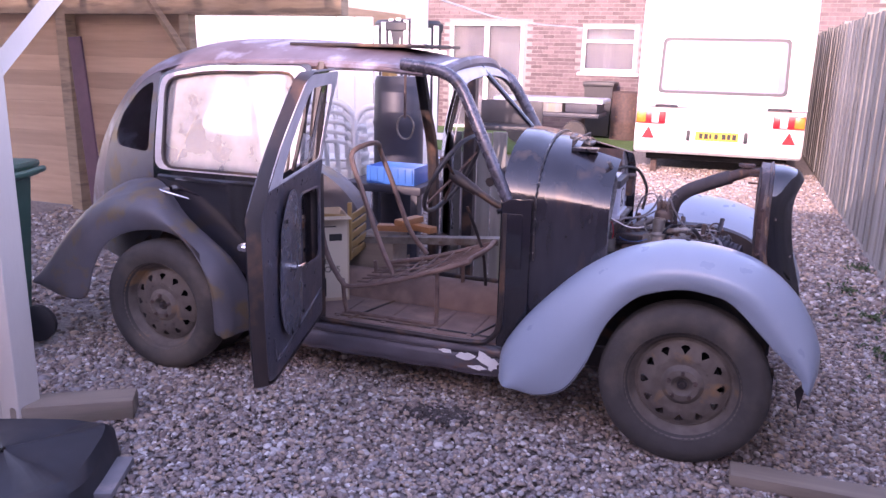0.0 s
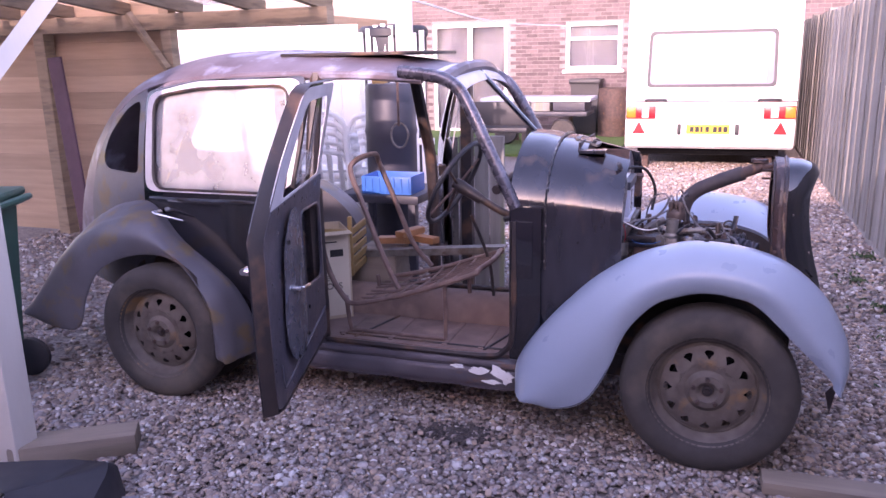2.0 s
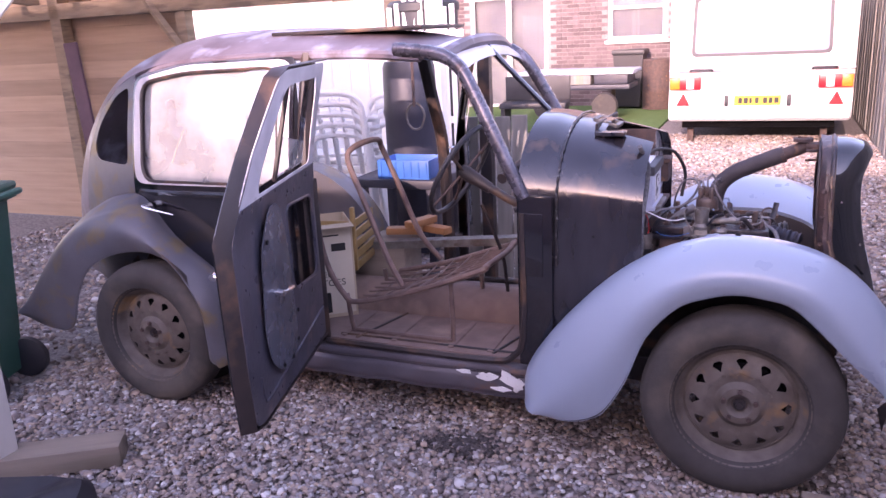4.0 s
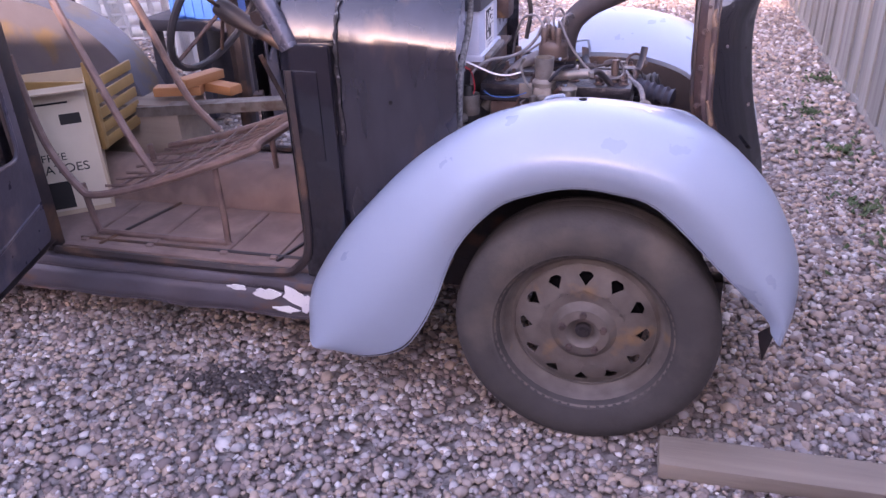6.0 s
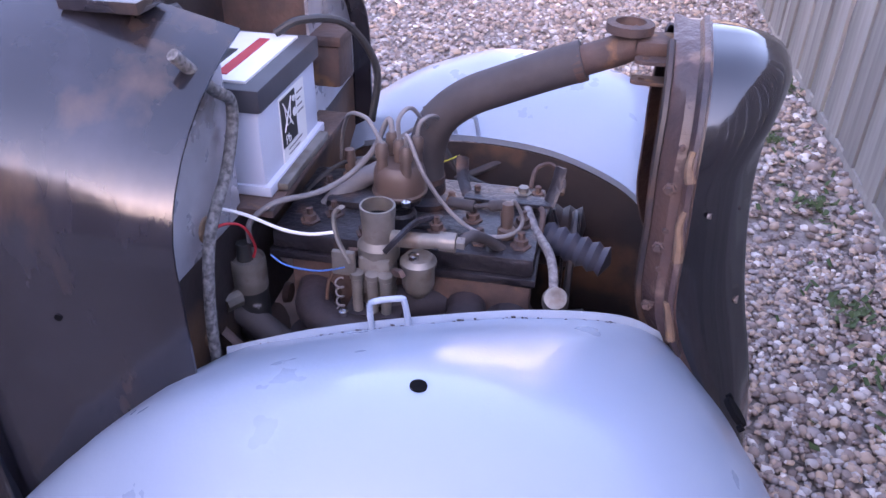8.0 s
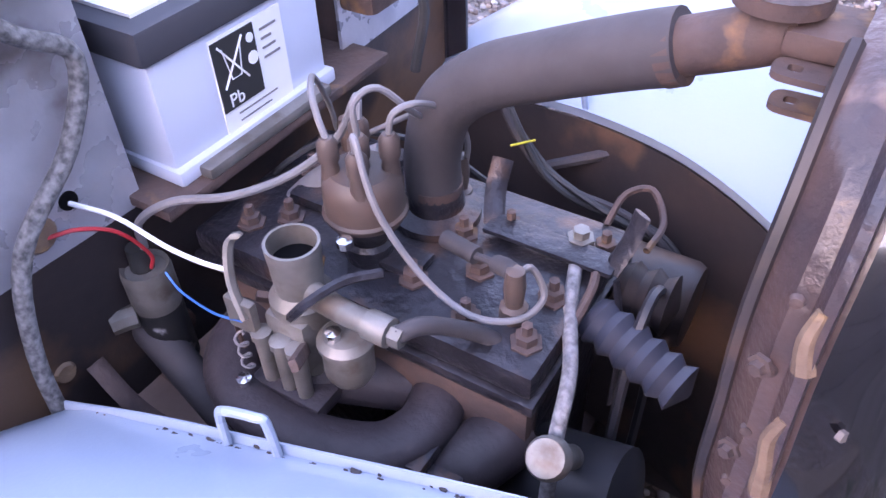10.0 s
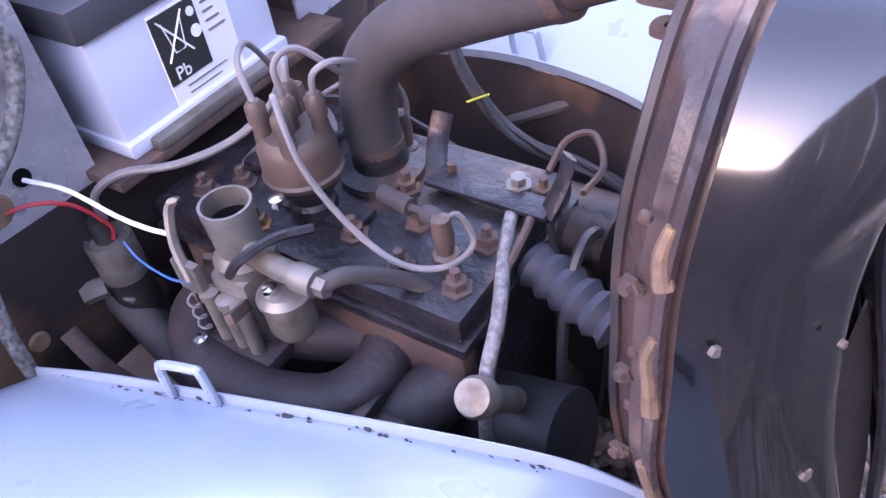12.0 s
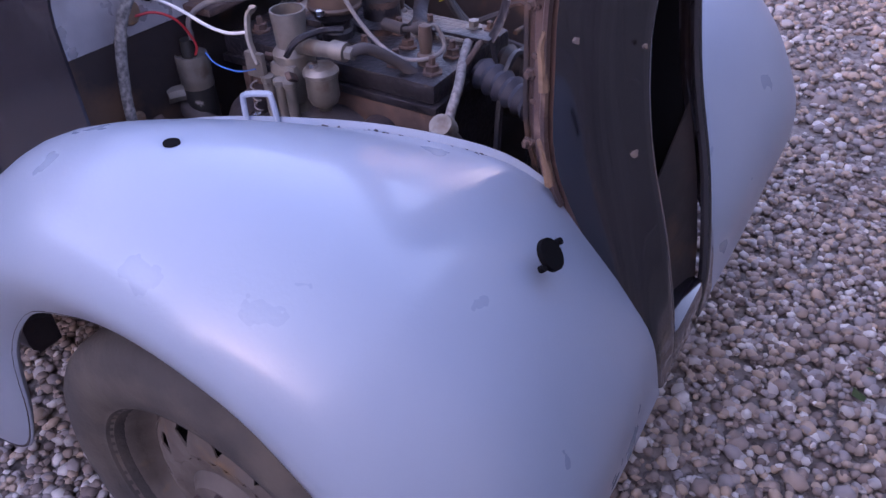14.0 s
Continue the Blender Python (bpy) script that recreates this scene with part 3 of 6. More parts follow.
# quarter panels, rear doors
quarter = [(-2.605, 1.432), (-2.72, 1.385), (-2.87, 1.265), (-2.95, 1.155), (-3.04, 0.99), (-3.10, 0.85), (-3.16, 0.6), (-3.18, 0.42), (-2.75, 0.42), (-2.54, 0.68), (-2.605, 0.85), (-2.61, 0.99)]
qwin = rounded([(-2.645, 1.385), (-2.75, 1.335), (-2.885, 1.205), (-2.94, 1.10), (-2.91, 1.045), (-2.645, 1.035)], 0.04)
both("rear_quarter", lambda: ring_panel(bmesh.new(), quarter, qwin, side, 6), OLD_GREY, "grey rear quarter panel with empty window")
rd_outer = rounded([(-2.60, 1.42), (-2.3, 1.475), (-1.745, 1.485), (-1.735, 0.9), (-1.735, 0.33), (-2.02, 0.33), (-2.10, 0.45), (-2.26, 0.53), (-2.5, 0.69), (-2.60, 0.85)], 0.03)
rd_win = rounded([(-2.545, 1.398), (-2.3, 1.435), (-1.82, 1.445), (-1.81, 0.975), (-2.53, 0.975)], 0.07)
rear_doors = both("rear_door", lambda: ring_panel(bmesh.new(), rd_outer, rd_win, lambda x, z: side(x, z) + Vector((0, -0.006, 0)), 7), BLACK, "black rear door with chrome handle")
bpy.data.objects.remove(rear_doors.pop())
for i, d in enumerate(rear_doors):
    f = (lambda p: mir(p)) if i else (lambda p: Vector(p))
    loop = [f(side(x, z) + Vector((0, -0.012, 0))) for x, z in rd_win]
    surround = [(-2.588, 1.41), (-2.3, 1.466), (-1.76, 1.476), (-1.755, 0.962), (-2.585, 0.962)]
    part("window_frame", solid(ring_panel(bmesh.new(), rounded(surround, 0.06), rd_win, lambda x, z: f(side(x, z) + Vector((0, -0.011, 0))), 2), 0.004), PALE_FRAME, d, "window surround painted pale with its sunlight")
    part("window_seal", T(loop, 0.007, closed=True, curve=False, seg=6), BLACK_RUST, d)
    if not i:
        g = part("window_glass", fill_panel(bmesh.new(), rd_win, lambda x, z: side(x, z) + Vector((0, 0.012, 0)), 3), GLASS, d, "dusty side glass")
        g.visible_shadow = False
    bm = T([f((-2.50, 0.15, 0.862)), f((-2.50, 0.118, 0.862))], 0.018, curve=False, seg=12)
    tube(bm, [f((-2.51, 0.112, 0.866)), f((-2.45, 0.105, 0.858)), f((-2.34, 0.112, 0.838))], lambda t: 0.013 - 0.009 * t, seg=8)
    part("handle", bm, CHROME, d, "chrome handle")
    part("waist_moulding", T([f(side(x, 0.925) + Vector((0, -0.008, 0))) for x in (-2.56, -2.3, -2.0, -1.75)], 0.012, seg=6, flat=1.0), BLACK, d)
part("centre_pillar", B(-1.735, -1.665, 0.165, 0.225, 0.3, 1.0, bevel=0.008), BLACK_RUST, car)
part("centre_pillar", T([(-1.70, 0.195, 0.98), (-1.70, 0.225, 1.2), (-1.70, 0.30, 1.49)], 0.03, seg=8), BLACK_RUST, car)
part("centre_pillar", T([(-1.47, 1.135, 0.28), (-1.48, 1.14, 0.95), (-1.51, 1.09, 1.25), (-1.53, 1.03, 1.49)], 0.032, seg=8), BLACK_RUST, car)

# screen pillars and roof rails
ap = [(-0.775, 0.195, 0.95), (-0.83, 0.20, 1.06), (-0.90, 0.212, 1.20), (-0.97, 0.235, 1.33), (-1.03, 0.255, 1.42), (-1.12, 0.275, 1.47), (-1.3, 0.28, 1.495)]
both("screen_pillar", lambda: T(ap, 0.033, seg=12, flat=0.8), PILLAR, "worn silver-grey screen pillar", t=0)
both("roof_rail", lambda: T([side(x, z) + Vector((0, 0.01, -0.012)) for x, z in ((-1.2, 1.475), (-1.5, 1.495), (-2.0, 1.497), (-2.4, 1.472), (-2.6, 1.41))], 0.02, seg=8), ROOF_PAINT, t=0)
part("screen_header", T([(-1.10, 0.27, 1.465), (-1.08, 0.45, 1.50), (-1.075, YC, 1.51), (-1.08, 0.87, 1.50), (-1.10, 1.05, 1.465)], 0.028, seg=8), ROOF_PAINT, car)
hy = [0.27, 0.36, 0.46, 0.56, YC, 0.76, 0.86, 0.96, 1.05]
hd = [1.462, 1.487, 1.50, 1.508, 1.511, 1.508, 1.50, 1.487, 1.462]
b = bmesh.new()
loft(b, [[(-1.16, y, z + 0.012) for y, z in zip(hy, hd)], [(-1.09, y, z + 0.004) for y, z in zip(hy, hd)], [(-1.04, y, z - 0.03) for y, z in zip(hy, hd)], [(-1.02, y, z - 0.06) for y, z in zip(hy, hd)]])
# roof front over the screen, its sunlit white put into the colour
part("screen_surround", solid(b, 0.005), PALE_FRAME, car, "panel over the windscreen painted pale with its sunlight")
part("windscreen_divider", T([(-1.075, YC, 1.50), (-0.80, YC, 1.22)], 0.012, curve=False), BLACK, car)

# sills and floor
def sill_sheet():
    b = bmesh.new()
    prof = [(0.215, 0.292), (0.172, 0.292), (0.158, 0.286), (0.151, 0.272), (0.153, 0.262), (0.161, 0.256), (0.161, 0.249), (0.153, 0.243), (0.149, 0.230), (0.148, 0.195), (0.152, 0.176), (0.160, 0.168), (0.160, 0.160), (0.215, 0.160)]
    loft(b, [[(x, y + 0.003 * math.sin(x * 17), z + 0.0025 * math.sin(x * 23 + 1) * (z < 0.2)) for y, z in prof] for x in np.linspace(-2.06, -0.72, 40)], close_ring=True, caps=True)
    return b


both("sill", sill_sheet, SILL, "dented bare sill with white filler patches", t=0)
for cx, cz, rx_, rz_ in ((-0.925, 0.245, 0.05, 0.02), (-0.84, 0.25, 0.04, 0.035), (-0.80, 0.225, 0.035, 0.03), (-1.02, 0.255, 0.04, 0.012), (-0.87, 0.20, 0.05, 0.012)):
    blob = [(cx + rx_ * math.cos(a) * random.uniform(0.55, 1.1), cz + rz_ * math.sin(a) * random.uniform(0.5, 1.1)) for a in (2 * math.pi * k / 15 for k in range(15))]
    part("filler_patch", solid(fill_panel(bmesh.new(), blob, lambda u, v: Vector((u, 0.1462 + 0.003 * math.sin(u * 17), v)), 2, 24), 0.003), LABEL_WHITE, car, "white filler smear")
bm = bmesh.new()
box(bm, -2.3, -0.42, 0.216, 1.10, 0.286, 0.30)
part("floor_pan", bm, FLOOR_RUST, car, "rusty ribbed steel floor")
for x in (-1.62, -1.38, -1.12, -0.95):
    part("floor_rib", B(x - 0.012, x + 0.012, 0.25, 0.55, 0.296, 0.306, bevel=0.004), FLOOR_RUST, car)
part("inner_sill", B(-1.66, -0.80, 0.205, 0.230, 0.285, 0.308, bevel=0.006), FLOOR_RUST, car)
for x in (-1.55, -0.93):
    part("floor_seam", T([(x, 0.24, 0.302), (x + 0.09, 0.58, 0.302)], 0.006, curve=False, seg=6), BLACK_RUST, car)
part("floor_seam", T([(-1.64, 0.27, 0.302), (-0.84, 0.27, 0.302)], 0.006, curve=False, seg=6), BLACK_RUST, car)
part("tunnel", LATHE([(0.01, -2.2), (0.13, -2.2), (0.13, -0.75), (0.16, -0.5), (0.01, -0.5)], Matrix.Translation((0, YC + 0.04, 0.29)) @ pose(0, 0, 0, 0, 90, 0), 24), FLOOR_RUST, car, "rusty transmission tunnel")
part("rear_bulkhead", B(-2.32, -2.29, 0.25, 1.07, 0.27, 0.55, bevel=0.01), BLACK_RUST, car)
part("inner_arch", LATHE([(0.01, 0.02), (0.34, 0.02), (0.36, 0.05), (0.36, 0.22), (0.34, 0.235), (0.01, 0.235)], Matrix.Translation((-2.43, 0.43, 0.36)) @ pose(0, 0, 0, 90, 0, 0), 36), BLACK_RUST, car)
part("inner_arch", LATHE([(0.01, 0.0), (0.50, 0.0), (0.54, 0.03), (0.55, 0.20), (0.01, 0.20)], Matrix.Translation((-2.3, 1.12, 0.38)) @ pose(0, 0, 0, 90, 0, 0), 48), OLD_GREY, car, "grey-blue inner wheel arch panel")

# scuttle, door post and bulkhead
scx = [-0.80, -0.72, -0.655, -0.62, -0.535, -0.48, -0.43, -0.385, -0.355]


def scuttle_row(x):
    t = (x + 0.80) / 0.435
    top, y0 = 1.225 - 0.085 * max(t, 0) ** 1.5, 0.185 + 0.035 * t
    sh = 0.985 - 0.03 * t
    pts = []
    for z in (0.30, 0.5, 0.7, 0.85, sh - 0.05):
        pts.append((x, y0 + (0.01 if z < 0.5 else 0), max(z, 0.30 + 0.33 * max(0, (x + 0.72) / 0.35))))
    for k in range(1, 13):
        a = math.pi / 2 * k / 12
        pts.append((x, YC - (YC - y0) * math.cos(a) ** 0.92, sh - 0.05 + (top - sh + 0.05) * math.sin(a)))
    return [Vector(p) for p in pts] + [mir(p) for p in pts[-2::-1]]


bm = bmesh.new()
rows = [scuttle_row(x) for x in scx]
rows[2] = [p + Vector((0, 0.004 if p.y < YC else -0.004, -0.006 if p.z > 1 else 0)) for p in rows[2]]
loft(bm, rows)
gone = [f for f in bm.faces if -0.53 < f.calc_center_median().x and 0.475 < f.calc_center_median().y < 0.88 and f.calc_center_median().z > 0.9]
bmesh.ops.delete(bm, geom=gone, context="FACES")
part("scuttle", solid(bm, 0.005), WORN_STEEL, car, "scratched bare steel scuttle with brazed seam")
seam = [p + Vector((0, -0.002 if p.y < YC else 0.002, 0.001)) for p in smooth_path(scuttle_row(-0.655)[2:-2], 4)]
part("scuttle_seam", T([p + Vector((0.0016 * math.sin(i * 1.7), 0, 0)) for i, p in enumerate(seam)], lambda t: 0.0042 + 0.0014 * math.sin(t * 160), seg=6, curve=False), BEAD, car, "rough brazed seam")
both("door_post", lambda: box(bmesh.new(), -0.80, -0.665, 0.172, 0.20, 0.30, 0.965, bevel=0.012), BLACK, "black front door post", t=0)
both("post_pressing", lambda: box(bmesh.new(), -0.77, -0.70, 0.167, 0.178, 0.66, 0.90, bevel=0.005), BLACK, t=0)
both("door_step", lambda: T([(-1.66, 0.175, 0.304), (-1.3, 0.174, 0.302), (-0.92, 0.174, 0.304), (-0.82, 0.174, 0.335), (-0.78, 0.175, 0.45), (-0.78, 0.178, 0.9)], 0.014, seg=6), BLACK_RUST, t=0)
out40 = [(p.y, p.z) for p in scuttle_row(-0.40)]
low = [(y, min(z, 0.845)) for y, z in out40 if z < 0.97]
part("bulkhead", solid(fill_panel(bmesh.new(), [q for q in low], lambda u, v: Vector((-0.40, YC + (u - YC) * 0.975, v)), 4), 0.005), BLACK_RUST, car, "black rusty engine bulkhead")
near_top = [(0.475, 0.84)] + [(y, z) for y, z in out40 if 0.82 < z and y < 0.475]
near_top.append((0.475, near_top[-1][1]))
both("bulkhead_cheek", lambda: fill_panel(bmesh.new(), near_top, lambda u, v: Vector((-0.398, u + 0.009, v - 0.009)), 4), BARE, "scratched bare bulkhead cheek", t=0.005)
part("battery_shelf", B(-0.56, -0.335, 0.47, 0.86, 0.835, 0.848, bevel=0.003), RUST, car, "rusty battery shelf")
part("recess_back", B(-0.57, -0.56, 0.46, 0.88, 0.84, 1.19), BLACK_RUST, car)
both("recess_side", lambda: box(bmesh.new(), -0.56, -0.395, 0.463, 0.47, 0.84, 1.12), RUST, t=0)
for cy, cz in ((0.56, 0.84), (0.60, 0.60), (0.47, 0.66)):
    part("grommet_hole", LATHE([(0.004, -0.385), (0.018, -0.385), (0.02, -0.395), (0.004, -0.395)], Matrix.Translation((0.008, cy, cz)) @ pose(0, 0, 0, 0, 90, 0), 16), RUST, car)


# wings
def wing(lip, crest, inner, ylip, ycrest, bulge=0.018):
    a = smooth_path([(x, ylip, z) for x, z in lip], 4)
    b = smooth_path([(x, ycrest, z) for x, z in crest], 4)
    c = smooth_path(inner, 4)
    rows = []
    for p, q, r in zip(a, b, c):
        k1 = p.lerp(q, 0.45)
        k1.y = ylip - bulge * 0.9
        k2 = p.lerp(q, 0.86)
        k2.y = ylip + (ycrest - ylip) * 0.34
        k3 = q.lerp(r, 0.5)
        k3 += (q - p).normalized() * 0.012
        k0 = p + Vector((0, 0.012, 0)) + (p - q).normalized() * 0.004
        rows.append(smooth_path([k0, p, k1, k2, q, k3, r], 4))
    return rows


F_LIP = [(0.415, 0.40), (0.40, 0.44), (0.30, 0.54), (0.155, 0.68), (0.06, 0.712), (-0.03, 0.72), (-0.12, 0.70), (-0.205, 0.66), (-0.30, 0.55), (-0.365, 0.39), (-0.43, 0.275), (-0.49, 0.225), (-0.575, 0.20), (-0.66, 0.207)]
F_CREST = [(0.455, 0.36), (0.472, 0.47), (0.45, 0.57), (0.375, 0.70), (0.25, 0.805), (0.11, 0.855), (-0.05, 0.872), (-0.15, 0.857), (-0.29, 0.805), (-0.44, 0.70), (-0.56, 0.585), (-0.66, 0.47), (-0.745, 0.335), (-0.748, 0.238)]
F_IN = [(0.452, 0.52, 0.34), (0.43, 0.505, 0.46), (0.385, 0.487, 0.548), (0.315, 0.484, 0.635), (0.262, 0.479, 0.694), (0.19, 0.446, 0.743), (0.06, 0.395, 0.770), (-0.09, 0.352, 0.766), (-0.23, 0.323, 0.744), (-0.352, 0.302, 0.708), (-0.46, 0.275, 0.60), (-0.56, 0.26, 0.475), (-0.655, 0.22, 0.35), (-0.70, 0.20, 0.25)]
R_LIP = [(-3.22, 0.335), (-3.07, 0.295), (-2.92, 0.31), (-2.85, 0.47), (-2.75, 0.61), (-2.57, 0.69), (-2.37, 0.70), (-2.21, 0.61), (-2.145, 0.44), (-2.14, 0.30), (-2.13, 0.23), (-2.09, 0.21)]
R_CREST = [(-3.26, 0.37), (-3.18, 0.47), (-3.10, 0.57), (-3.00, 0.675), (-2.87, 0.775), (-2.69, 0.85), (-2.51, 0.865), (-2.33, 0.735), (-2.13, 0.57), (-2.06, 0.42), (-2.045, 0.30), (-2.05, 0.215)]
R_IN = [(-3.22, 0.30, 0.44), (-3.14, 0.29, 0.56), (-3.07, 0.28, 0.66), (-2.98, 0.26, 0.76), (-2.86, 0.23, 0.85), (-2.70, 0.19, 0.90), (-2.54, 0.165, 0.90), (-2.38, 0.155, 0.73), (-2.15, 0.155, 0.56), (-2.05, 0.155, 0.42), (-2.02, 0.155, 0.30), (-2.02, 0.155, 0.215)]


def wing_sheet(args, shrink=0.0):
    bm = bmesh.new()
    loft(bm, wing(*args))
    bmesh.ops.recalc_face_normals(bm, faces=bm.faces[:])
    if shrink:
        bm.normal_update()
        s = 1 if sum(f.normal.z for f in bm.faces) > 0 else -1
        for v in bm.verts:
            v.co -= v.normal * shrink * s
    return bm


FW = (F_LIP, F_CREST, F_IN, -0.03, 0.12)
RW = (R_LIP, R_CREST, R_IN, -0.02, 0.05)
fw = both("front_wing", lambda: wing_sheet(FW), PRIMER, "smooth blue-grey primed front wing", t=0.003)
both("front_wing_liner", lambda: wing_sheet(FW, 0.006), BLACK_RUST, "dark rusty underside of wing", t=0.002)
both("rear_wing", lambda: wing_sheet(RW), OLD_GREY, "weathered grey rear wing with brown patches", t=0.003)
both("rear_wing_liner", lambda: wing_sheet(RW, 0.006), BLACK_RUST, t=0.002)
def turned_edge():
    """Narrow turned-up strip along the inner edge of the wing."""
    b = bmesh.new()
    line = smooth_path(F_IN[4:10], 6)
    loft(b, [[p + Vector((0, -0.001, -0.004)), p + Vector((0, 0.001, 0.005)), p + Vector((0, 0.003, 0.011))] for p in line])
    return b


both("wing_flange", turned_edge, PRIMER, t=0.0025)


# wheels
def wheel(x, far):
    f = -1 if far else 1
    off = 0.028 if x < -1 else 0.0
    m = Matrix.Translation((x, 1.32 + off if far else -off, 0.321)) @ pose(0, 0, 0, 90, 0, 0) @ Matrix.Diagonal((1, 1, -f, 1))
    w = part("wheel", LATHE([(0.02, 0.036), (0.036, 0.036), (0.036, 0.05), (0.02, 0.052)], m, 24), RIM, car, "dusty black tyre on rusty pressed steel wheel")
    tyre = [(0.205, 0.02), (0.215, 0.003), (0.222, -0.004), (0.226, -0.004), (0.232, -0.008), (0.262, -0.014), (0.292, -0.011), (0.296, -0.008), (0.308, -0.002), (0.318, 0.010), (0.3225, 0.028), (0.3225, 0.05), (0.317, 0.056), (0.322, 0.064), (0.322, 0.084), (0.317, 0.09), (0.3215, 0.097), (0.318, 0.12), (0.305, 0.138), (0.27, 0.15), (0.22, 0.145), (0.205, 0.13)]
    bm = bmesh.new()
    loft(bm, [[m @ Vector((r * math.cos(t), r * math.sin(t), h)) for t in (2 * math.pi * k / 64 for k in range(64))] for r, h in tyre], close_ring=True, close_path=True)
    bmesh.ops.recalc_face_normals(bm, faces=bm.faces[:])
    part("tyre", bm, RUBBER, w)
    bm = bmesh.new()
    rim = [(0.214, 0.004), (0.218, 0.0), (0.216, 0.012), (0.206, 0.02), (0.200, 0.034), (0.190, 0.052), (0.182, 0.056), (0.172, 0.046)]
    loft(bm, [[m @ Vector((r * math.cos(t), r * math.sin(t), h)) for t in (2 * math.pi * k / 60 for k in range(60))] for r, h in rim], close_ring=True)
    solid(bm, 0.002)
    part("rim", bm, RIM, w)
    bm = bmesh.new()

    def dish(u, v):
        r, a = v, u
        h = float(np.interp(r, [0.0, 0.028, 0.036, 0.042, 0.062, 0.070, 0.080, 0.10, 0.115, 0.15, 0.173], [0.034, 0.034, 0.016, 0.012, 0.014, 0.022, 0.030, 0.028, 0.022, 0.034, 0.047]))
        return m @ Vector((r * math.cos(a), r * math.sin(a), h))
    for k in range(12):
        a0, a1 = 2 * math.pi * (k - 0.5) / 12, 2 * math.pi * (k + 0.5) / 12
        am = (a0 + a1) / 2
        outer = [(a0, 0.105), (am, 0.105), (a1, 0.105), (a1, 0.14), (a1, 0.1735), (am, 0.1735), (a0, 0.1735), (a0, 0.14)]
        hole = rounded([(am, 0.124), (am + 0.125, 0.15), (am + 0.06, 0.158), (am - 0.06, 0.158), (am - 0.125, 0.15)], 0.012, 2)
        ring_panel(bm, outer, hole, dish, 2, 16)
    loft(bm, [[dish(2 * math.pi * k / 48, r) for k in range(48)] for r in (0.105, 0.09, 0.080, 0.070, 0.062, 0.052, 0.042, 0.036, 0.028, 0.012)], close_ring=True)
    bmesh.ops.remove_doubles(bm, verts=bm.verts[:], dist=0.0005)
    part("disc", solid(bm, 0.003), RIM, w)
    part("hub_cap", LATHE([(0.002, 0.010), (0.010, 0.010), (0.012, 0.020), (0.019, 0.022), (0.021, 0.038), (0.002, 0.04)], m, 20), BLACK_RUST, w)
    for k in range(5):
        a = 2 * math.pi * (k + 0.25) / 5
        part("wheel_nut", LATHE([(0.002, -0.002), (0.008, -0.001), (0.010, 0.016), (0.002, 0.018)], m @ Matrix.Translation((0.052 * math.cos(a), 0.052 * math.sin(a), 0)), 6), RUST, w, smooth=False)
    part("brake_drum", LATHE([(0.01, 0.06), (0.14, 0.06), (0.145, 0.08), (0.145, 0.12), (0.01, 0.12)], m, 32), DARK, w)
    part("valve", T([m @ Vector((0.165, -0.075, 0.045)), m @ Vector((0.158, -0.07, 0.012))], 0.004, curve=False), ALLOY, w)
    return w


for x in (0.0, -2.44):
    for far in (False, True):
        wheel(x, far)
part("front_axle", T([(0.0, 0.12, 0.31), (0, 0.3, 0.27), (0, 1.02, 0.27), (0, 1.2, 0.31)], 0.025), RUST, car)
part("rear_axle", T([(-2.43, 0.12, 0.32), (-2.43, 1.2, 0.32)], 0.035, curve=False), RUST, car)
both("chassis_rail", lambda: box(bmesh.new(), -2.9, 0.35, 0.40, 0.46, 0.185, 0.283, bevel=0.006), BLACK_RUST, t=0)
part("cross_member", B(0.24, 0.30, 0.462, 0.858, 0.20, 0.28, bevel=0.006), BLACK_RUST, car)

# radiator shell
g_back = [(0.440, 0.50, 0.37), (0.405, 0.486, 0.48), (0.325, 0.476, 0.62), (0.270, 0.470, 0.745), (0.262, 0.469, 0.88), (0.259, 0.477, 0.965), (0.261, 0.507, 1.04), (0.262, 0.56, 1.095), (0.265, YC, 1.122)]
g_front = [(0.450, 0.585, 0.33), (0.446, 0.568, 0.43), (0.415, 0.552, 0.60), (0.372, 0.545, 0.76), (0.35, 0.552, 0.90), (0.352, 0.575, 0.985), (0.368, 0.605, 1.03), (0.38, 0.635, 1.05), (0.385, YC, 1.055)]
ga, gb2 = smooth_path(g_back, 4), smooth_path(g_front, 4)
rows = []
for p, q in zip(ga, gb2):
    k = min(1.0, max(0.0, (p.z - 0.95) / 0.05))
    out0 = Vector((0.35, -0.8, 0.0)).normalized()
    d = q - p
    side_way = [p.lerp(q, f) + out0 * a for f, a in ((0.3, 0.014), (0.55, 0.018), (0.85, 0.008))]
    dome_way = [p + Vector((d.x * fx, d.y * fy, d.z * fy + a)) for fx, fy, a in ((0.42, 0.14, 0.006), (0.80, 0.42, 0.008), (0.97, 0.78, 0.004))]
    rows.append(smooth_path([p] + [u.lerp(v, k) for u, v in zip(side_way, dome_way)] + [q, q + Vector((-0.012, 0.012, -0.004))], 3))
bm = bmesh.new()
loft(bm, rows + [[mir(p) for p in r] for r in rows[-2::-1]])
bmesh.ops.remove_doubles(bm, verts=bm.verts[:], dist=0.0005)
shell = part("radiator_shell", solid(bm, 0.004), BLACK, car, "tall black radiator shell with empty grille opening")
edge = [r[-2] for r in rows]
part("opening_lip", T(edge + [mir(p) for p in edge[-2::-1]], 0.007, seg=6, curve=False), WORN_STEEL, shell, "worn bare lip")
bm = bmesh.new()
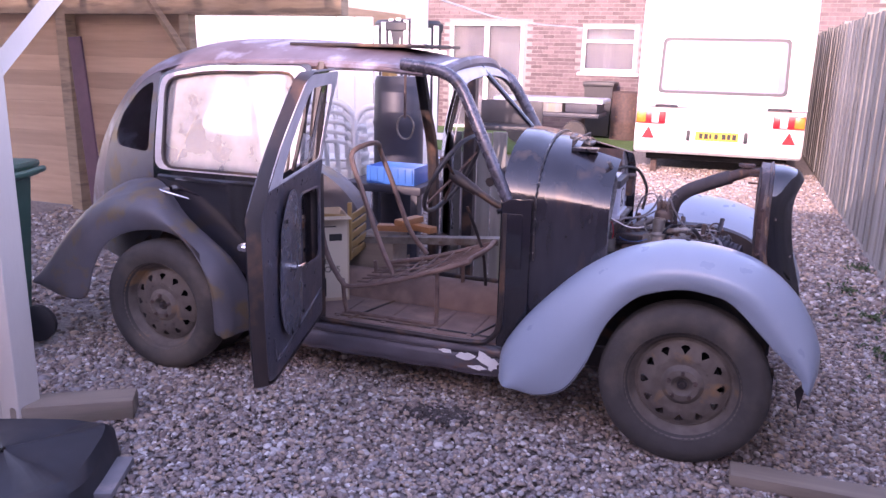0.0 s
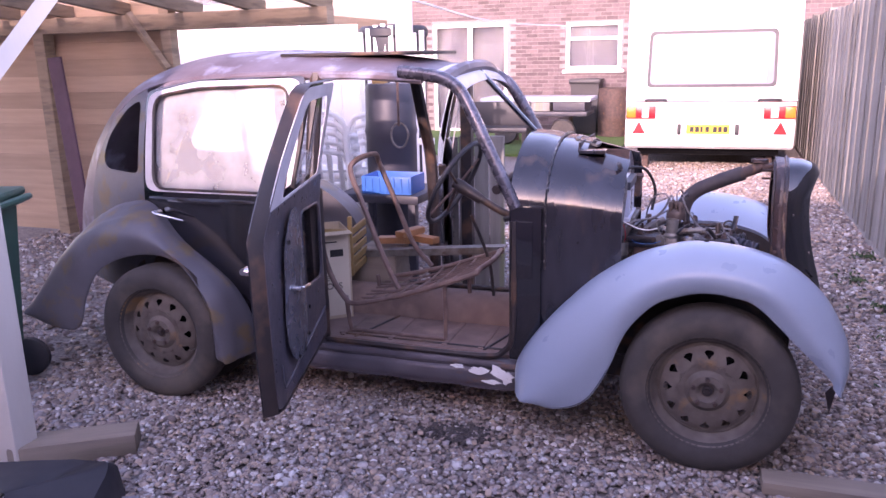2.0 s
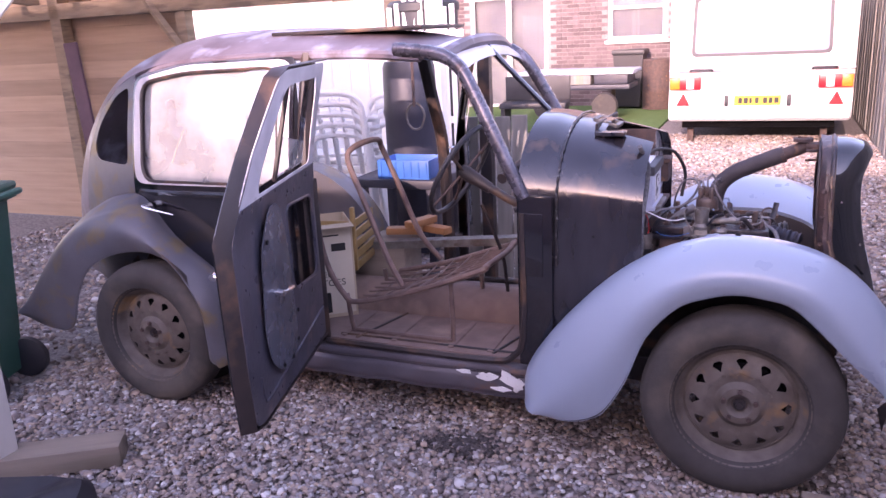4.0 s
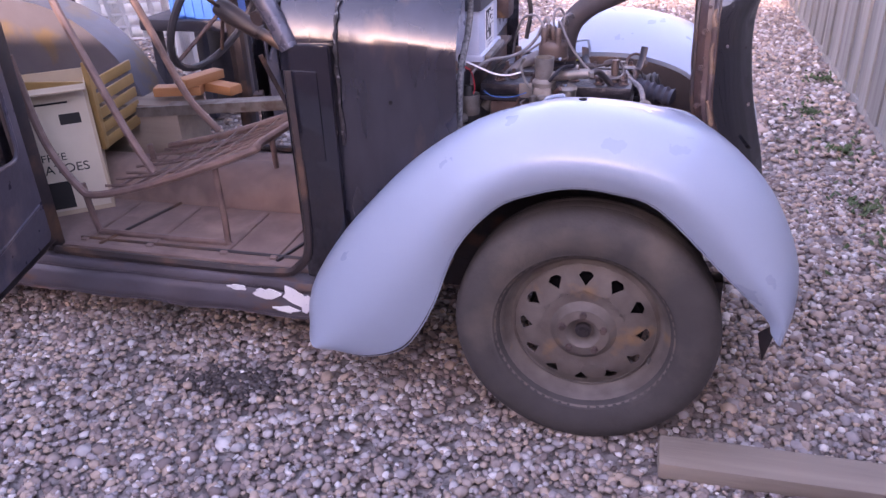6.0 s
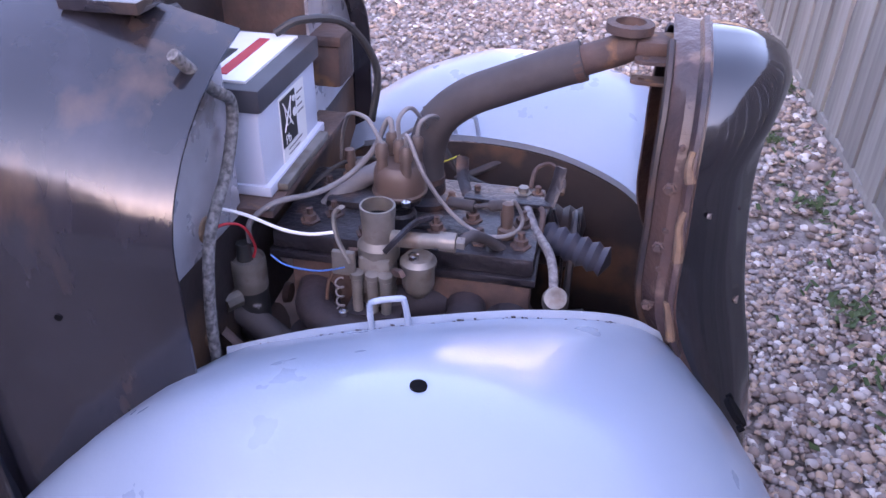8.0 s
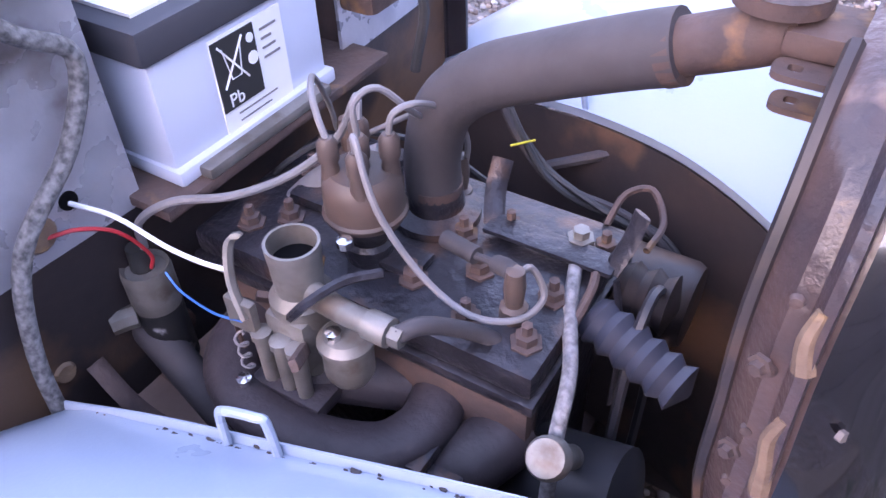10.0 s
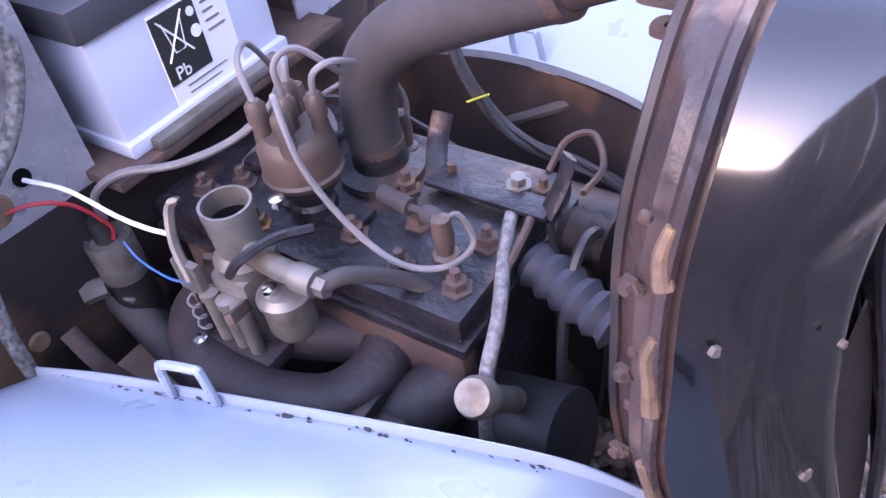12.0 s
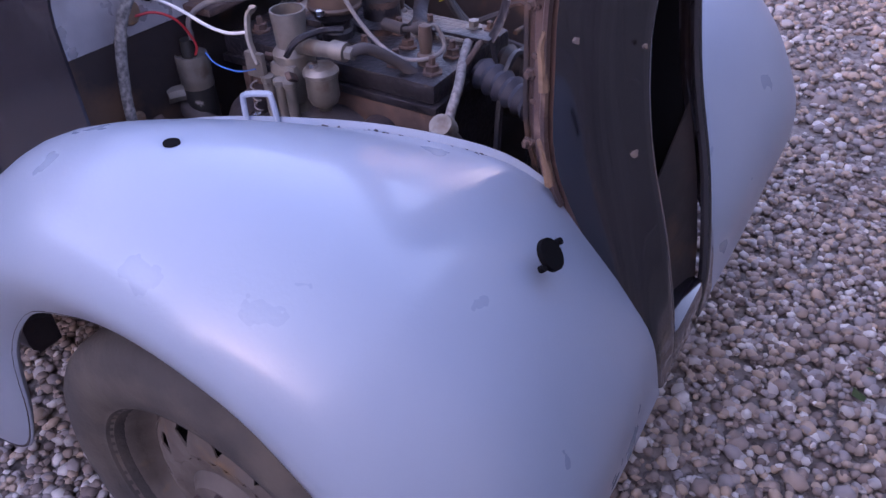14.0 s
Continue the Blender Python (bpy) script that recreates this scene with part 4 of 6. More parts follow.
loft(bm, [[p, p + Vector((-0.03, 0.004, 0)), p + Vector((-0.05, 0.03, 0))] for p in ga[8:]] + [[mir(p), mir(p + Vector((-0.03, 0.004, 0))), mir(p + Vector((-0.05, 0.03, 0)))] for p in ga[-2:7:-1]])
part("mounting_flange", solid(bm, 0.004), FLANGE, shell, "rusty riveted flange")
part("seam_strip", T([p + Vector((-0.011, -0.004, 0)) for p in ga[10:]], 0.0115, seg=6, curve=False, flat=0.5), FLANGE, shell, "rusty seam strip")
for k, (a, b) in enumerate(((11, 14), (15, 19), (20, 23))):
    part("sealant_bead", T([p + Vector((-0.012 + 0.003 * math.sin(i * 2.1 + k), -0.010, 0)) for i, p in enumerate(ga[a:b])], lambda t: 0.0075 - 0.003 * t, seg=7, n=3), SEALANT, shell, "cracked yellow-brown sealant bead")
part("lower_panel", B(0.40, 0.45, 0.58, 0.74, 0.31, 0.42, bevel=0.02), BLACK, shell)

# ---- engine bay ----
def up(x, y, z):
    return Matrix.Translation((x, y, z))


def bolt(x, y, z, parent, r=0.011, h=0.014, material=RUST):
    bm = LATHE([(0.002, 0), (r * 1.5, 0), (r * 1.5, 0.004), (r, 0.005), (r, h), (r * 0.5, h + 0.001), (r * 0.5, h + 0.012), (0.002, h + 0.013)], up(x, y, z), 6)
    return part("head_bolt", bm, material, parent, smooth=False)


def loft_sheet(rows):
    b = bmesh.new()
    loft(b, rows)
    return b


bm = B(-0.34, 0.045, 0.535, 0.73, 0.36, 0.742, bevel=0.015)
engine = part("engine", bm, IRON, car, "oily grey-brown cast iron side-valve engine")
for x in (-0.28, -0.16, -0.04):
    part("valve_cover", B(x - 0.03, x + 0.03, 0.503, 0.53, 0.5, 0.68, bevel=0.01), IRON, engine)
bm = B(-0.36, 0.058, 0.508, 0.745, 0.757, 0.79, bevel=0.009)
box(bm, -0.365, 0.062, 0.504, 0.75, 0.742, 0.756, bevel=0.003)
box(bm, -0.30, -0.22, 0.60, 0.74, 0.785, 0.803, bevel=0.008)
part("cylinder_head", bm, IRON, engine, "dusty cast iron cylinder head")
for x, y in ((-0.104, 0.564), (-0.052, 0.608), (-0.031, 0.544), (0.029, 0.61), (0.033, 0.545), (-0.056, 0.682), (-0.276, 0.578), (-0.308, 0.549), (-0.21, 0.53), (-0.095, 0.649), (-0.31, 0.66), (-0.29, 0.72), (0.045, 0.70)):
    bolt(x, y, 0.789, engine)

part("block_flank", B(-0.33, 0.056, 0.508, 0.534, 0.655, 0.7415, bevel=0.006), RUST, engine, "rust-brown flank of the block below the head")
for x in (-0.30, -0.20, -0.10, 0.02):
    part("stud_nut", LATHE([(0.002, 0), (0.013, 0), (0.013, 0.004), (0.009, 0.005), (0.009, 0.013), (0.005, 0.014), (0.005, 0.022), (0.002, 0.022)], up(x, 0.508, 0.69) @ pose(0, 0, 0, 90, 0, 0), 6), RUST, engine, smooth=False)

# exhaust and inlet manifold
bm = T([(-0.29, 0.515, 0.69), (-0.275, 0.455, 0.69), (-0.225, 0.415, 0.69), (-0.14, 0.405, 0.69), (-0.065, 0.43, 0.69), (-0.04, 0.475, 0.692), (-0.045, 0.515, 0.694)], 0.031, seg=16, flat=0.8)
box(bm, -0.22, -0.13, 0.425, 0.50, 0.692, 0.712, bevel=0.006)
tube(bm, [(-0.175, 0.47, 0.70), (-0.12, 0.50, 0.69), (-0.09, 0.52, 0.68)], 0.03, seg=12)
part("inlet_manifold", bm, MANIFOLD, engine, "broad curved cast iron manifold")
bm = T([(0.035, 0.535, 0.675), (0.012, 0.485, 0.665), (-0.02, 0.455, 0.63), (-0.055, 0.44, 0.57), (-0.085, 0.43, 0.49), (-0.10, 0.42, 0.38)], 0.036, seg=16)
tube(bm, [(-0.33, 0.49, 0.60), (-0.2, 0.45, 0.57), (-0.06, 0.44, 0.55)], 0.03, seg=12)
part("exhaust_manifold", bm, MANIFOLD, engine, "purple-brown rusty exhaust manifold")
bm = B(-0.045, 0.02, 0.438, 0.452, 0.672, 0.684, bevel=0.003)
box(bm, -0.03, -0.012, 0.425, 0.475, 0.684, 0.70, bevel=0.004)
tube(bm, [(-0.035, 0.43, 0.69), (0.0, 0.425, 0.675), (0.018, 0.43, 0.66)], 0.007, seg=8)
part("manifold_clamp", bm, IRON, engine, "cast clamp over the manifold joint")

# carburettor
bm = LATHE([(0.0235, 0.85), (0.0235, 0.875), (0.0265, 0.875), (0.0265, 0.868), (0.025, 0.85), (0.024, 0.82), (0.032, 0.81), (0.032, 0.79), (0.025, 0.775), (0.025, 0.735), (0.03, 0.715), (0.03, 0.703), (0.004, 0.703)], up(-0.175, 0.478, 0), 28)
box(bm, -0.20, -0.15, 0.445, 0.50, 0.735, 0.80, bevel=0.008)
carb = part("carburettor", bm, ALLOY, engine, "dull grey alloy carburettor with open intake")
for dx in (-0.024, 0.0, 0.02):
    part("jet_well", LATHE([(0.003, 0.70), (0.008, 0.705), (0.009, 0.77), (0.011, 0.772), (0.011, 0.78), (0.003, 0.782)], up(-0.175 + dx, 0.438, 0), 10), ALLOY, carb)
for x, y, z, a in ((-0.215, 0.46, 0.80, 20), (-0.14, 0.435, 0.79, -30), (-0.20, 0.44, 0.745, 60)):
    part("linkage_arm", B(-0.004, 0.045, -0.004, 0.004, -0.006, 0.006, bevel=0.002, m=up(x, y, z) @ pose(0, 0, 0, 20, a, a * 2)), RUST, carb)
part("throttle_rod", T([(-0.235, 0.44, 0.775), (-0.25, 0.45, 0.74), (-0.255, 0.455, 0.68), (-0.25, 0.45, 0.62)], 0.003, seg=6), RUST, carb)
part("return_spring", T([(-0.225 + 0.006 * math.cos(k * 1.3), 0.432 + 0.006 * math.sin(k * 1.3), 0.77 - 0.0035 * k) for k in range(26)], 0.0015, n=2, seg=5), CABLE, carb)
# black disc across the intake, coloured for its unlit bore
part("throat", LATHE([(0.002, 0.852), (0.0235, 0.852), (0.0235, 0.848), (0.002, 0.848)], up(-0.175, 0.478, 0), 24), DARK, carb)
bm = LATHE([(0.004, 0.735), (0.010, 0.735), (0.012, 0.742), (0.020, 0.747), (0.0245, 0.757), (0.0245, 0.792), (0.0275, 0.794), (0.0275, 0.799), (0.021, 0.806), (0.004, 0.807)], up(-0.110, 0.460, 0), 24)
part("float_bowl", bm, ALLOY, carb)
bm = T([(-0.15, 0.47, 0.826), (-0.11, 0.462, 0.832), (-0.075, 0.458, 0.838)], lambda t: 0.013 - 0.002 * t, seg=12)
lathe(bm, [(0.003, -0.012), (0.014, -0.012), (0.014, 0.012), (0.003, 0.012)], up(-0.066, 0.457, 0.839) @ pose(0, 0, 0, 0, 90, 0), 12)
lathe(bm, [(0.003, 0.0), (0.010, 0.0), (0.010, 0.012), (0.003, 0.012)], up(-0.053, 0.457, 0.839) @ pose(0, 0, 0, 0, 90, 0), 6)
part("fuel_union", bm, ALLOY, carb)
bm = T([(-0.205, 0.43, 0.80), (-0.225, 0.44, 0.83), (-0.235, 0.455, 0.86), (-0.228, 0.462, 0.872), (-0.222, 0.455, 0.878)], 0.006, seg=6, flat=0.5)
box(bm, -0.235, -0.20, 0.432, 0.442, 0.775, 0.815, bevel=0.003)
part("choke_lever", bm, ALLOY, carb)
for x, y, z in ((-0.14, 0.51, 0.86), (-0.20, 0.42, 0.70), (-0.115, 0.45, 0.806), (-0.215, 0.415, 0.715)):
    part("screw", LATHE([(0.002, 0), (0.008, 0), (0.008, 0.008), (0.002, 0.01)], up(x, y, z), 8), CHROME, carb)
part("linkage", T([(-0.155, 0.44, 0.82), (-0.135, 0.445, 0.845), (-0.12, 0.48, 0.85), (-0.10, 0.51, 0.845)], 0.005, seg=6), IRON, carb)

# fuel and vacuum pipes
part("fuel_hose", T([(-0.048, 0.457, 0.84), (-0.035, 0.475, 0.842), (-0.02, 0.50, 0.825), (-0.002, 0.53, 0.795), (0.018, 0.545, 0.768)], 0.0085, seg=10), HOSE, engine)
part("hose_clip", T([(0.008, 0.538, 0.778), (0.016, 0.544, 0.769)], 0.0102, seg=12, curve=False), CHROME, engine)
part("copper_pipe", T([(0.018, 0.545, 0.768), (0.04, 0.555, 0.76), (0.055, 0.58, 0.775), (0.06, 0.63, 0.80), (0.045, 0.68, 0.795)], 0.005, seg=8), RUST, engine)
part("breather_pipe", T([(0.022, 0.69, 0.80), (0.035, 0.645, 0.795), (0.052, 0.60, 0.787), (0.080, 0.54, 0.780), (0.092, 0.49, 0.745), (0.095, 0.475, 0.66)], 0.0075, seg=10), mat("frayed_pipe_braid", (0.24, 0.23, 0.24), (0.09, 0.085, 0.09), rough=0.7, scale=120, detail=2, bump=0.6, bscale=160), engine, "braided grey pipe")
part("union_bolt", LATHE([(0.002, 0), (0.015, 0), (0.015, 0.012), (0.009, 0.013), (0.009, 0.022), (0.002, 0.022)], up(0.021, 0.69, 0.795), 6), ALLOY, engine, smooth=False)
part("filler_cap", LATHE([(0.002, 0.014), (0.017, 0.012), (0.020, 0.004), (0.020, -0.01), (0.013, -0.012), (0.013, -0.1), (0.002, -0.1)], up(0.095, 0.470, 0.750) @ pose(0, 0, 0, 38, 0, 0), 20), ALLOY, engine, "pale metal oil filler cap")
bm = B(-0.075, 0.07, 0.652, 0.684, 0.80, 0.806, bevel=0.002)
tube(bm, [(-0.07, 0.67, 0.80), (-0.085, 0.70, 0.82), (-0.09, 0.725, 0.845)], 0.012, seg=8, flat=0.3)
tube(bm, [(0.065, 0.665, 0.80), (0.075, 0.68, 0.83), (0.08, 0.69, 0.86)], 0.012, seg=8, flat=0.3)
part("head_bracket", bm, IRON, engine, "flat steel bracket bolted on the head")

# distributor
bm = LATHE([(0.003, 0.79), (0.026, 0.79), (0.026, 0.81), (0.022, 0.815), (0.022, 0.825), (0.035, 0.835), (0.036, 0.86), (0.003, 0.86)], up(-0.165, 0.575, 0), 24)
box(bm, -0.20, -0.10, 0.56, 0.60, 0.79, 0.80, bevel=0.004)
dist = part("distributor", bm, IRON, engine, "brown distributor with plug leads")
part("cap", LATHE([(0.041, 0.846), (0.0435, 0.850), (0.0435, 0.853), (0.041, 0.856), (0.0405, 0.882), (0.038, 0.892), (0.031, 0.899), (0.003, 0.901)], up(-0.165, 0.575, 0), 24), BAKELITE, dist)
towers = [(-0.165, 0.575)] + [(-0.165 + 0.029 * math.cos(a), 0.575 + 0.029 * math.sin(a)) for a in (0.6, 2.2, 3.8, 5.3)]
for x, y in towers:
    part("lead_tower", LATHE([(0.0105, 0.888), (0.0085, 0.908), (0.0082, 0.912), (0.0105, 0.913), (0.0105, 0.931), (0.006, 0.937), (0.002, 0.937)], up(x, y, 0), 12), BAKELITE, dist)
(t0, t1, t2, t3, t4) = [Vector((x, y, 0.935)) for x, y in towers]
leads = [
    [t0, t0 + Vector((0, 0.0, 0.035)), t0 + Vector((0.015, 0.02, 0.045)), (-0.135, 0.64, 0.93), (-0.16, 0.72, 0.90), (-0.28, 0.70, 0.82)],
    [t1, t1 + Vector((0.004, 0.004, 0.022)), (-0.122, 0.615, 0.962), (-0.115, 0.66, 0.93), (-0.12, 0.70, 0.87), (-0.13, 0.70, 0.81)],
    [t4, t4 + Vector((0.004, -0.004, 0.02)), (-0.115, 0.53, 0.90), (-0.07, 0.53, 0.84), (-0.02, 0.535, 0.808), (0.02, 0.555, 0.806), (0.03, 0.585, 0.815), (0.015, 0.585, 0.845), (0.007, 0.57, 0.84)],
    [t3, t3 + Vector((-0.012, 0.006, 0.018)), t3 + Vector((-0.03, 0.022, 0.03)), (-0.26, 0.63, 0.945), (-0.29, 0.68, 0.88), (-0.30, 0.70, 0.83)],
]
for L in leads:
    part("plug_lead", T(L, 0.0034, seg=8), CABLE, dist)
part("coil_lead", T([(-0.37, 0.453, 0.80), (-0.366, 0.455, 0.835), (-0.33, 0.475, 0.862), (-0.28, 0.51, 0.865), (-0.245, 0.56, 0.872), (-0.215, 0.60, 0.90), (-0.195, 0.612, 0.945), (-0.186, 0.606, 0.952), t2], 0.0046, seg=8), CABLE, dist, "thick pale coil lead")
for x, y in ((0.007, 0.569), (-0.13, 0.70), (-0.285, 0.70)):
    bm = LATHE([(0.002, 0.79), (0.014, 0.79), (0.014, 0.805), (0.009, 0.808), (0.011, 0.83), (0.009, 0.85), (0.002, 0.852)], up(x, y, 0), 10)
    part("spark_plug", bm, BAKELITE, engine)
bm = T([(-0.090, 0.603, 0.822), (-0.048, 0.594, 0.824)], 0.0095, seg=12, curve=False)
tube(bm, [(-0.05, 0.594, 0.824), (-0.03, 0.588, 0.83), (-0.018, 0.583, 0.833)], 0.004, seg=8)
tube(bm, [(-0.02, 0.584, 0.834), (-0.002, 0.575, 0.842), (0.007, 0.570, 0.836), (0.007, 0.569, 0.815)], 0.0095, seg=10)
part("plug_cap", bm, HOSE, engine, "black rubber suppressor sleeve and elbow cap")

# ignition coil
bm = LATHE([(0.003, 0.783), (0.022, 0.783), (0.026, 0.788), (0.0275, 0.782), (0.0275, 0.735), (0.0265, 0.732), (0.003, 0.732)], up(-0.376, 0.449, -0.012), 24)
coil = part("ignition_coil", bm, ALLOY, car, "silver and black ignition coil")
part("sleeve", LATHE([(0.003, 0.735), (0.0262, 0.735), (0.0262, 0.645), (0.023, 0.64), (0.003, 0.64)], up(-0.376, 0.449, -0.012), 24), mat("flaking_black_sleeve", (0.02, 0.02, 0.022), rough=0.5, c3=(0.6, 0.6, 0.62), patch=26, amount=0.36), coil)
part("tower", LATHE([(0.003, 0.78), (0.013, 0.78), (0.011, 0.812), (0.003, 0.812)], up(-0.380, 0.449, -0.012), 12), INK, coil)
part("clamp", T([(-0.40, 0.40, 0.715), (-0.392, 0.415, 0.715), (-0.385, 0.425, 0.715)], 0.014, seg=8), ALLOY, coil)
part("red_wire", T([(-0.392, 0.375, 0.862), (-0.375, 0.40, 0.862), (-0.365, 0.43, 0.84), (-0.362, 0.452, 0.795), (-0.366, 0.45, 0.775)], 0.0022, seg=6), RED_WIRE, coil)
part("white_wire", T([(-0.392, 0.408, 0.882), (-0.36, 0.43, 0.862), (-0.31, 0.44, 0.838), (-0.27, 0.445, 0.832), (-0.23, 0.443, 0.842)], 0.0026, seg=6), LABEL_WHITE, coil)
part("blue_wire", T([(-0.335, 0.445, 0.787), (-0.31, 0.44, 0.775), (-0.26, 0.435, 0.775), (-0.215, 0.432, 0.79)], 0.0014, seg=6), BLUE, coil)
part("wiring_loom", T([(-0.39, 0.36, 1.12), (-0.372, 0.41, 1.06), (-0.37, 0.455, 1.02), (-0.37, 0.419, 0.947), (-0.37, 0.34, 0.878), (-0.37, 0.308, 0.776), (-0.37, 0.30, 0.66)], 0.0085, seg=10), mat("frayed_braided_loom", (0.22, 0.21, 0.21), (0.05, 0.05, 0.05), rough=0.8, scale=130, detail=2, bump=0.6, bscale=150), car, "frayed braided wiring loom")
part("steering_column_tube", T([(-0.42, 0.44, 0.70), (-0.25, 0.42, 0.58), (0.0, 0.40, 0.42)], 0.022, curve=False, seg=14), HOSE, car)
part("pedal_bracket", T([(-0.385, 0.36, 0.70), (-0.35, 0.36, 0.66), (-0.33, 0.37, 0.62), (-0.30, 0.38, 0.60)], 0.012, seg=6, flat=0.4), RUST, car)

# water outlet, top hose
bm = LATHE([(0.003, 0.79), (0.05, 0.79), (0.05, 0.80), (0.032, 0.806), (0.030, 0.83), (0.003, 0.83)], up(-0.14, 0.665, 0), 24)
part("water_outlet", bm, IRON, engine)
hose = [(-0.14, 0.665, 0.81), (-0.142, 0.665, 0.87), (-0.125, 0.665, 0.93), (-0.08, 0.662, 0.975), (-0.02, 0.66, 1.005), (0.05, 0.66, 1.035), (0.095, 0.66, 1.052)]
part("top_hose", T(hose, 0.0305, seg=18, n=8), HOSE, engine, "thick dusty brown-black rubber hose")
part("hose_clip", T([(0.082, 0.66, 1.046), (0.094, 0.66, 1.0515)], 0.0305, seg=20, curve=False), RUST, engine)
part("hose_clip", T([(-0.14, 0.665, 0.825), (-0.14, 0.665, 0.836)], 0.0305, seg=20, curve=False), RUST, engine)
bm = T([(0.085, 0.66, 1.048), (0.12, 0.66, 1.062), (0.15, 0.66, 1.075), (0.175, 0.66, 1.09)], 0.023, seg=14)
lathe(bm, [(0.022, 0.0), (0.034, 0.0), (0.034, 0.012), (0.022, 0.014), (0.022, 0.002)], up(0.155, 0.66, 1.10), 20)
box(bm, 0.165, 0.23, 0.63, 0.69, 1.075, 1.095, bevel=0.006)
part("thermostat_housing", bm, RUST, engine, "rusty filler neck")
for y, z in ((0.65, 1.035), (0.70, 1.06), (0.62, 1.075)):
    bm = ring_panel(bmesh.new(), rounded([(0.165, y - 0.014), (0.24, y - 0.016), (0.24, y + 0.016), (0.165, y + 0.014)], 0.012), rounded([(0.175, y - 0.005), (0.185, y - 0.005), (0.185, y + 0.005), (0.175, y + 0.005)], 0.004), lambda u, v: Vector((u, v, z)), 2, 24)
    part("mounting_lug", solid(bm, 0.005), RUST, car)

# dynamo, fan, bellows
part("dynamo", LATHE([(0.003, -0.06), (0.05, -0.06), (0.055, -0.05), (0.055, 0.10), (0.05, 0.11), (0.003, 0.11)], up(0.02, 0.80, 0.66) @ pose(0, 0, 0, 0, 90, 0), 24), BLACK_RUST, engine)
loom = [(-0.19, 0.885, 0.86), (-0.16, 0.875, 0.797), (-0.109, 0.875, 0.729), (-0.06, 0.875, 0.706), (-0.005, 0.875, 0.696), (0.05, 0.875, 0.683), (0.092, 0.875, 0.645), (0.111, 0.875, 0.574), (0.08, 0.87, 0.478)]
for k in range(3):
    part("wiring_loom", T([Vector(p) + 0.006 * Vector((0, math.cos(1.3 * i + 2.1 * k), math.sin(1.3 * i + 2.1 * k))) for i, p in enumerate(loom)], 0.0052, seg=8), (CABLE_DARK, HOSE, CABLE_DARK)[k], car, "dusty black wiring loom")
part("cable_tie", T([(-0.150, 0.86, 0.762), (-0.118, 0.865, 0.778)], 0.0016, curve=False, seg=6), mat("yellow_tie", (0.65, 0.60, 0.05), rough=0.5), car)
part("cross_stay", T([(-0.135, 0.93, 0.69), (0.0, 0.965, 0.750)], 0.008, curve=False), HOSE, car)
part("pulley", LATHE([(0.003, 0)] + [(0.034 if k % 2 else 0.027, 0.006 + 0.011 * k) for k in range(6)] + [(0.003, 0.07)], up(0.062, 0.70, 0.748) @ pose(0, 0, 0, 0, 90, 0), 24), BLACK_RUST, engine)
part("belt_stay", T([(0.075, 0.655, 0.80), (0.095, 0.635, 0.74), (0.10, 0.62, 0.66)], 0.006, seg=6, flat=0.4), IRON, engine)
prof = [(0.003, 0.0)] + [(0.027 if k % 2 else 0.021, 0.01 * k) for k in range(12)] + [(0.003, 0.12)]
part("bellows", LATHE(prof, up(0.062, 0.635, 0.762) @ pose(0, 0, 0, 0, 102, -14), 20), mat("blue_grey_rubber", (0.045, 0.05, 0.075), (0.028, 0.032, 0.05), rough=0.6), engine, "ribbed blue-grey rubber bellows")
part("fan_belt", T([(0.112, 0.66, 0.79), (0.112, 0.615, 0.745), (0.112, 0.60, 0.60), (0.112, 0.62, 0.45), (0.112, 0.70, 0.45), (0.112, 0.72, 0.6), (0.112, 0.705, 0.745)], 0.006, seg=6, closed=True), PLAST_BLACK, engine)
part("starter", LATHE([(0.003, -0.1), (0.05, -0.1), (0.055, -0.09), (0.055, 0.08), (0.003, 0.09)], up(0.075, 0.545, 0.60) @ pose(0, 0, 0, 0, 75, 0), 24), PLAST_BLACK, engine)
part("grey_pipe", T([(-0.36, 0.56, 0.70), (-0.33, 0.58, 0.74), (-0.28, 0.64, 0.80), (-0.22, 0.68, 0.83)], 0.017, seg=12), CABLE, engine)
both("inner_wing", lambda: loft_sheet([[Vector(p) + Vector((0, 0.002, -0.006)) for p in smooth_path(F_IN[3:11], 4)], [Vector((p[0], p[1] + 0.05, 0.5)) for p in smooth_path(F_IN[3:11], 4)], [Vector((p[0], p[1] + 0.08, 0.3)) for p in smooth_path(F_IN[3:11], 4)]]) , BLACK_RUST, "dark rusty inner wing", t=0.003)
for w_, f_ in ((fw[0], lambda p: Vector(p)), (fw[1], mir)):
    part("wire_hook", T([f_((-0.146, 0.332, 0.752)), f_((-0.150, 0.336, 0.795)), f_((-0.145, 0.338, 0.806)), f_((-0.112, 0.344, 0.812)), f_((-0.104, 0.346, 0.806)), f_((-0.096, 0.343, 0.757))], 0.0045, seg=8, n=3), PRIMER, w_, "bent wire bonnet hook")


def hole(x, y, z, n, r, parent):
    q = Vector(n).to_track_quat("Z", "Y").to_matrix().to_4x4()
    # black disc painted for the unlit depth of a hole; nothing is cut
    part("hole", LATHE([(0.001, 0.001), (r, 0.001), (r * 1.02, -0.006), (0.001, -0.006)], Matrix.Translation((x, y, z)) @ q, 18), DARK, parent)


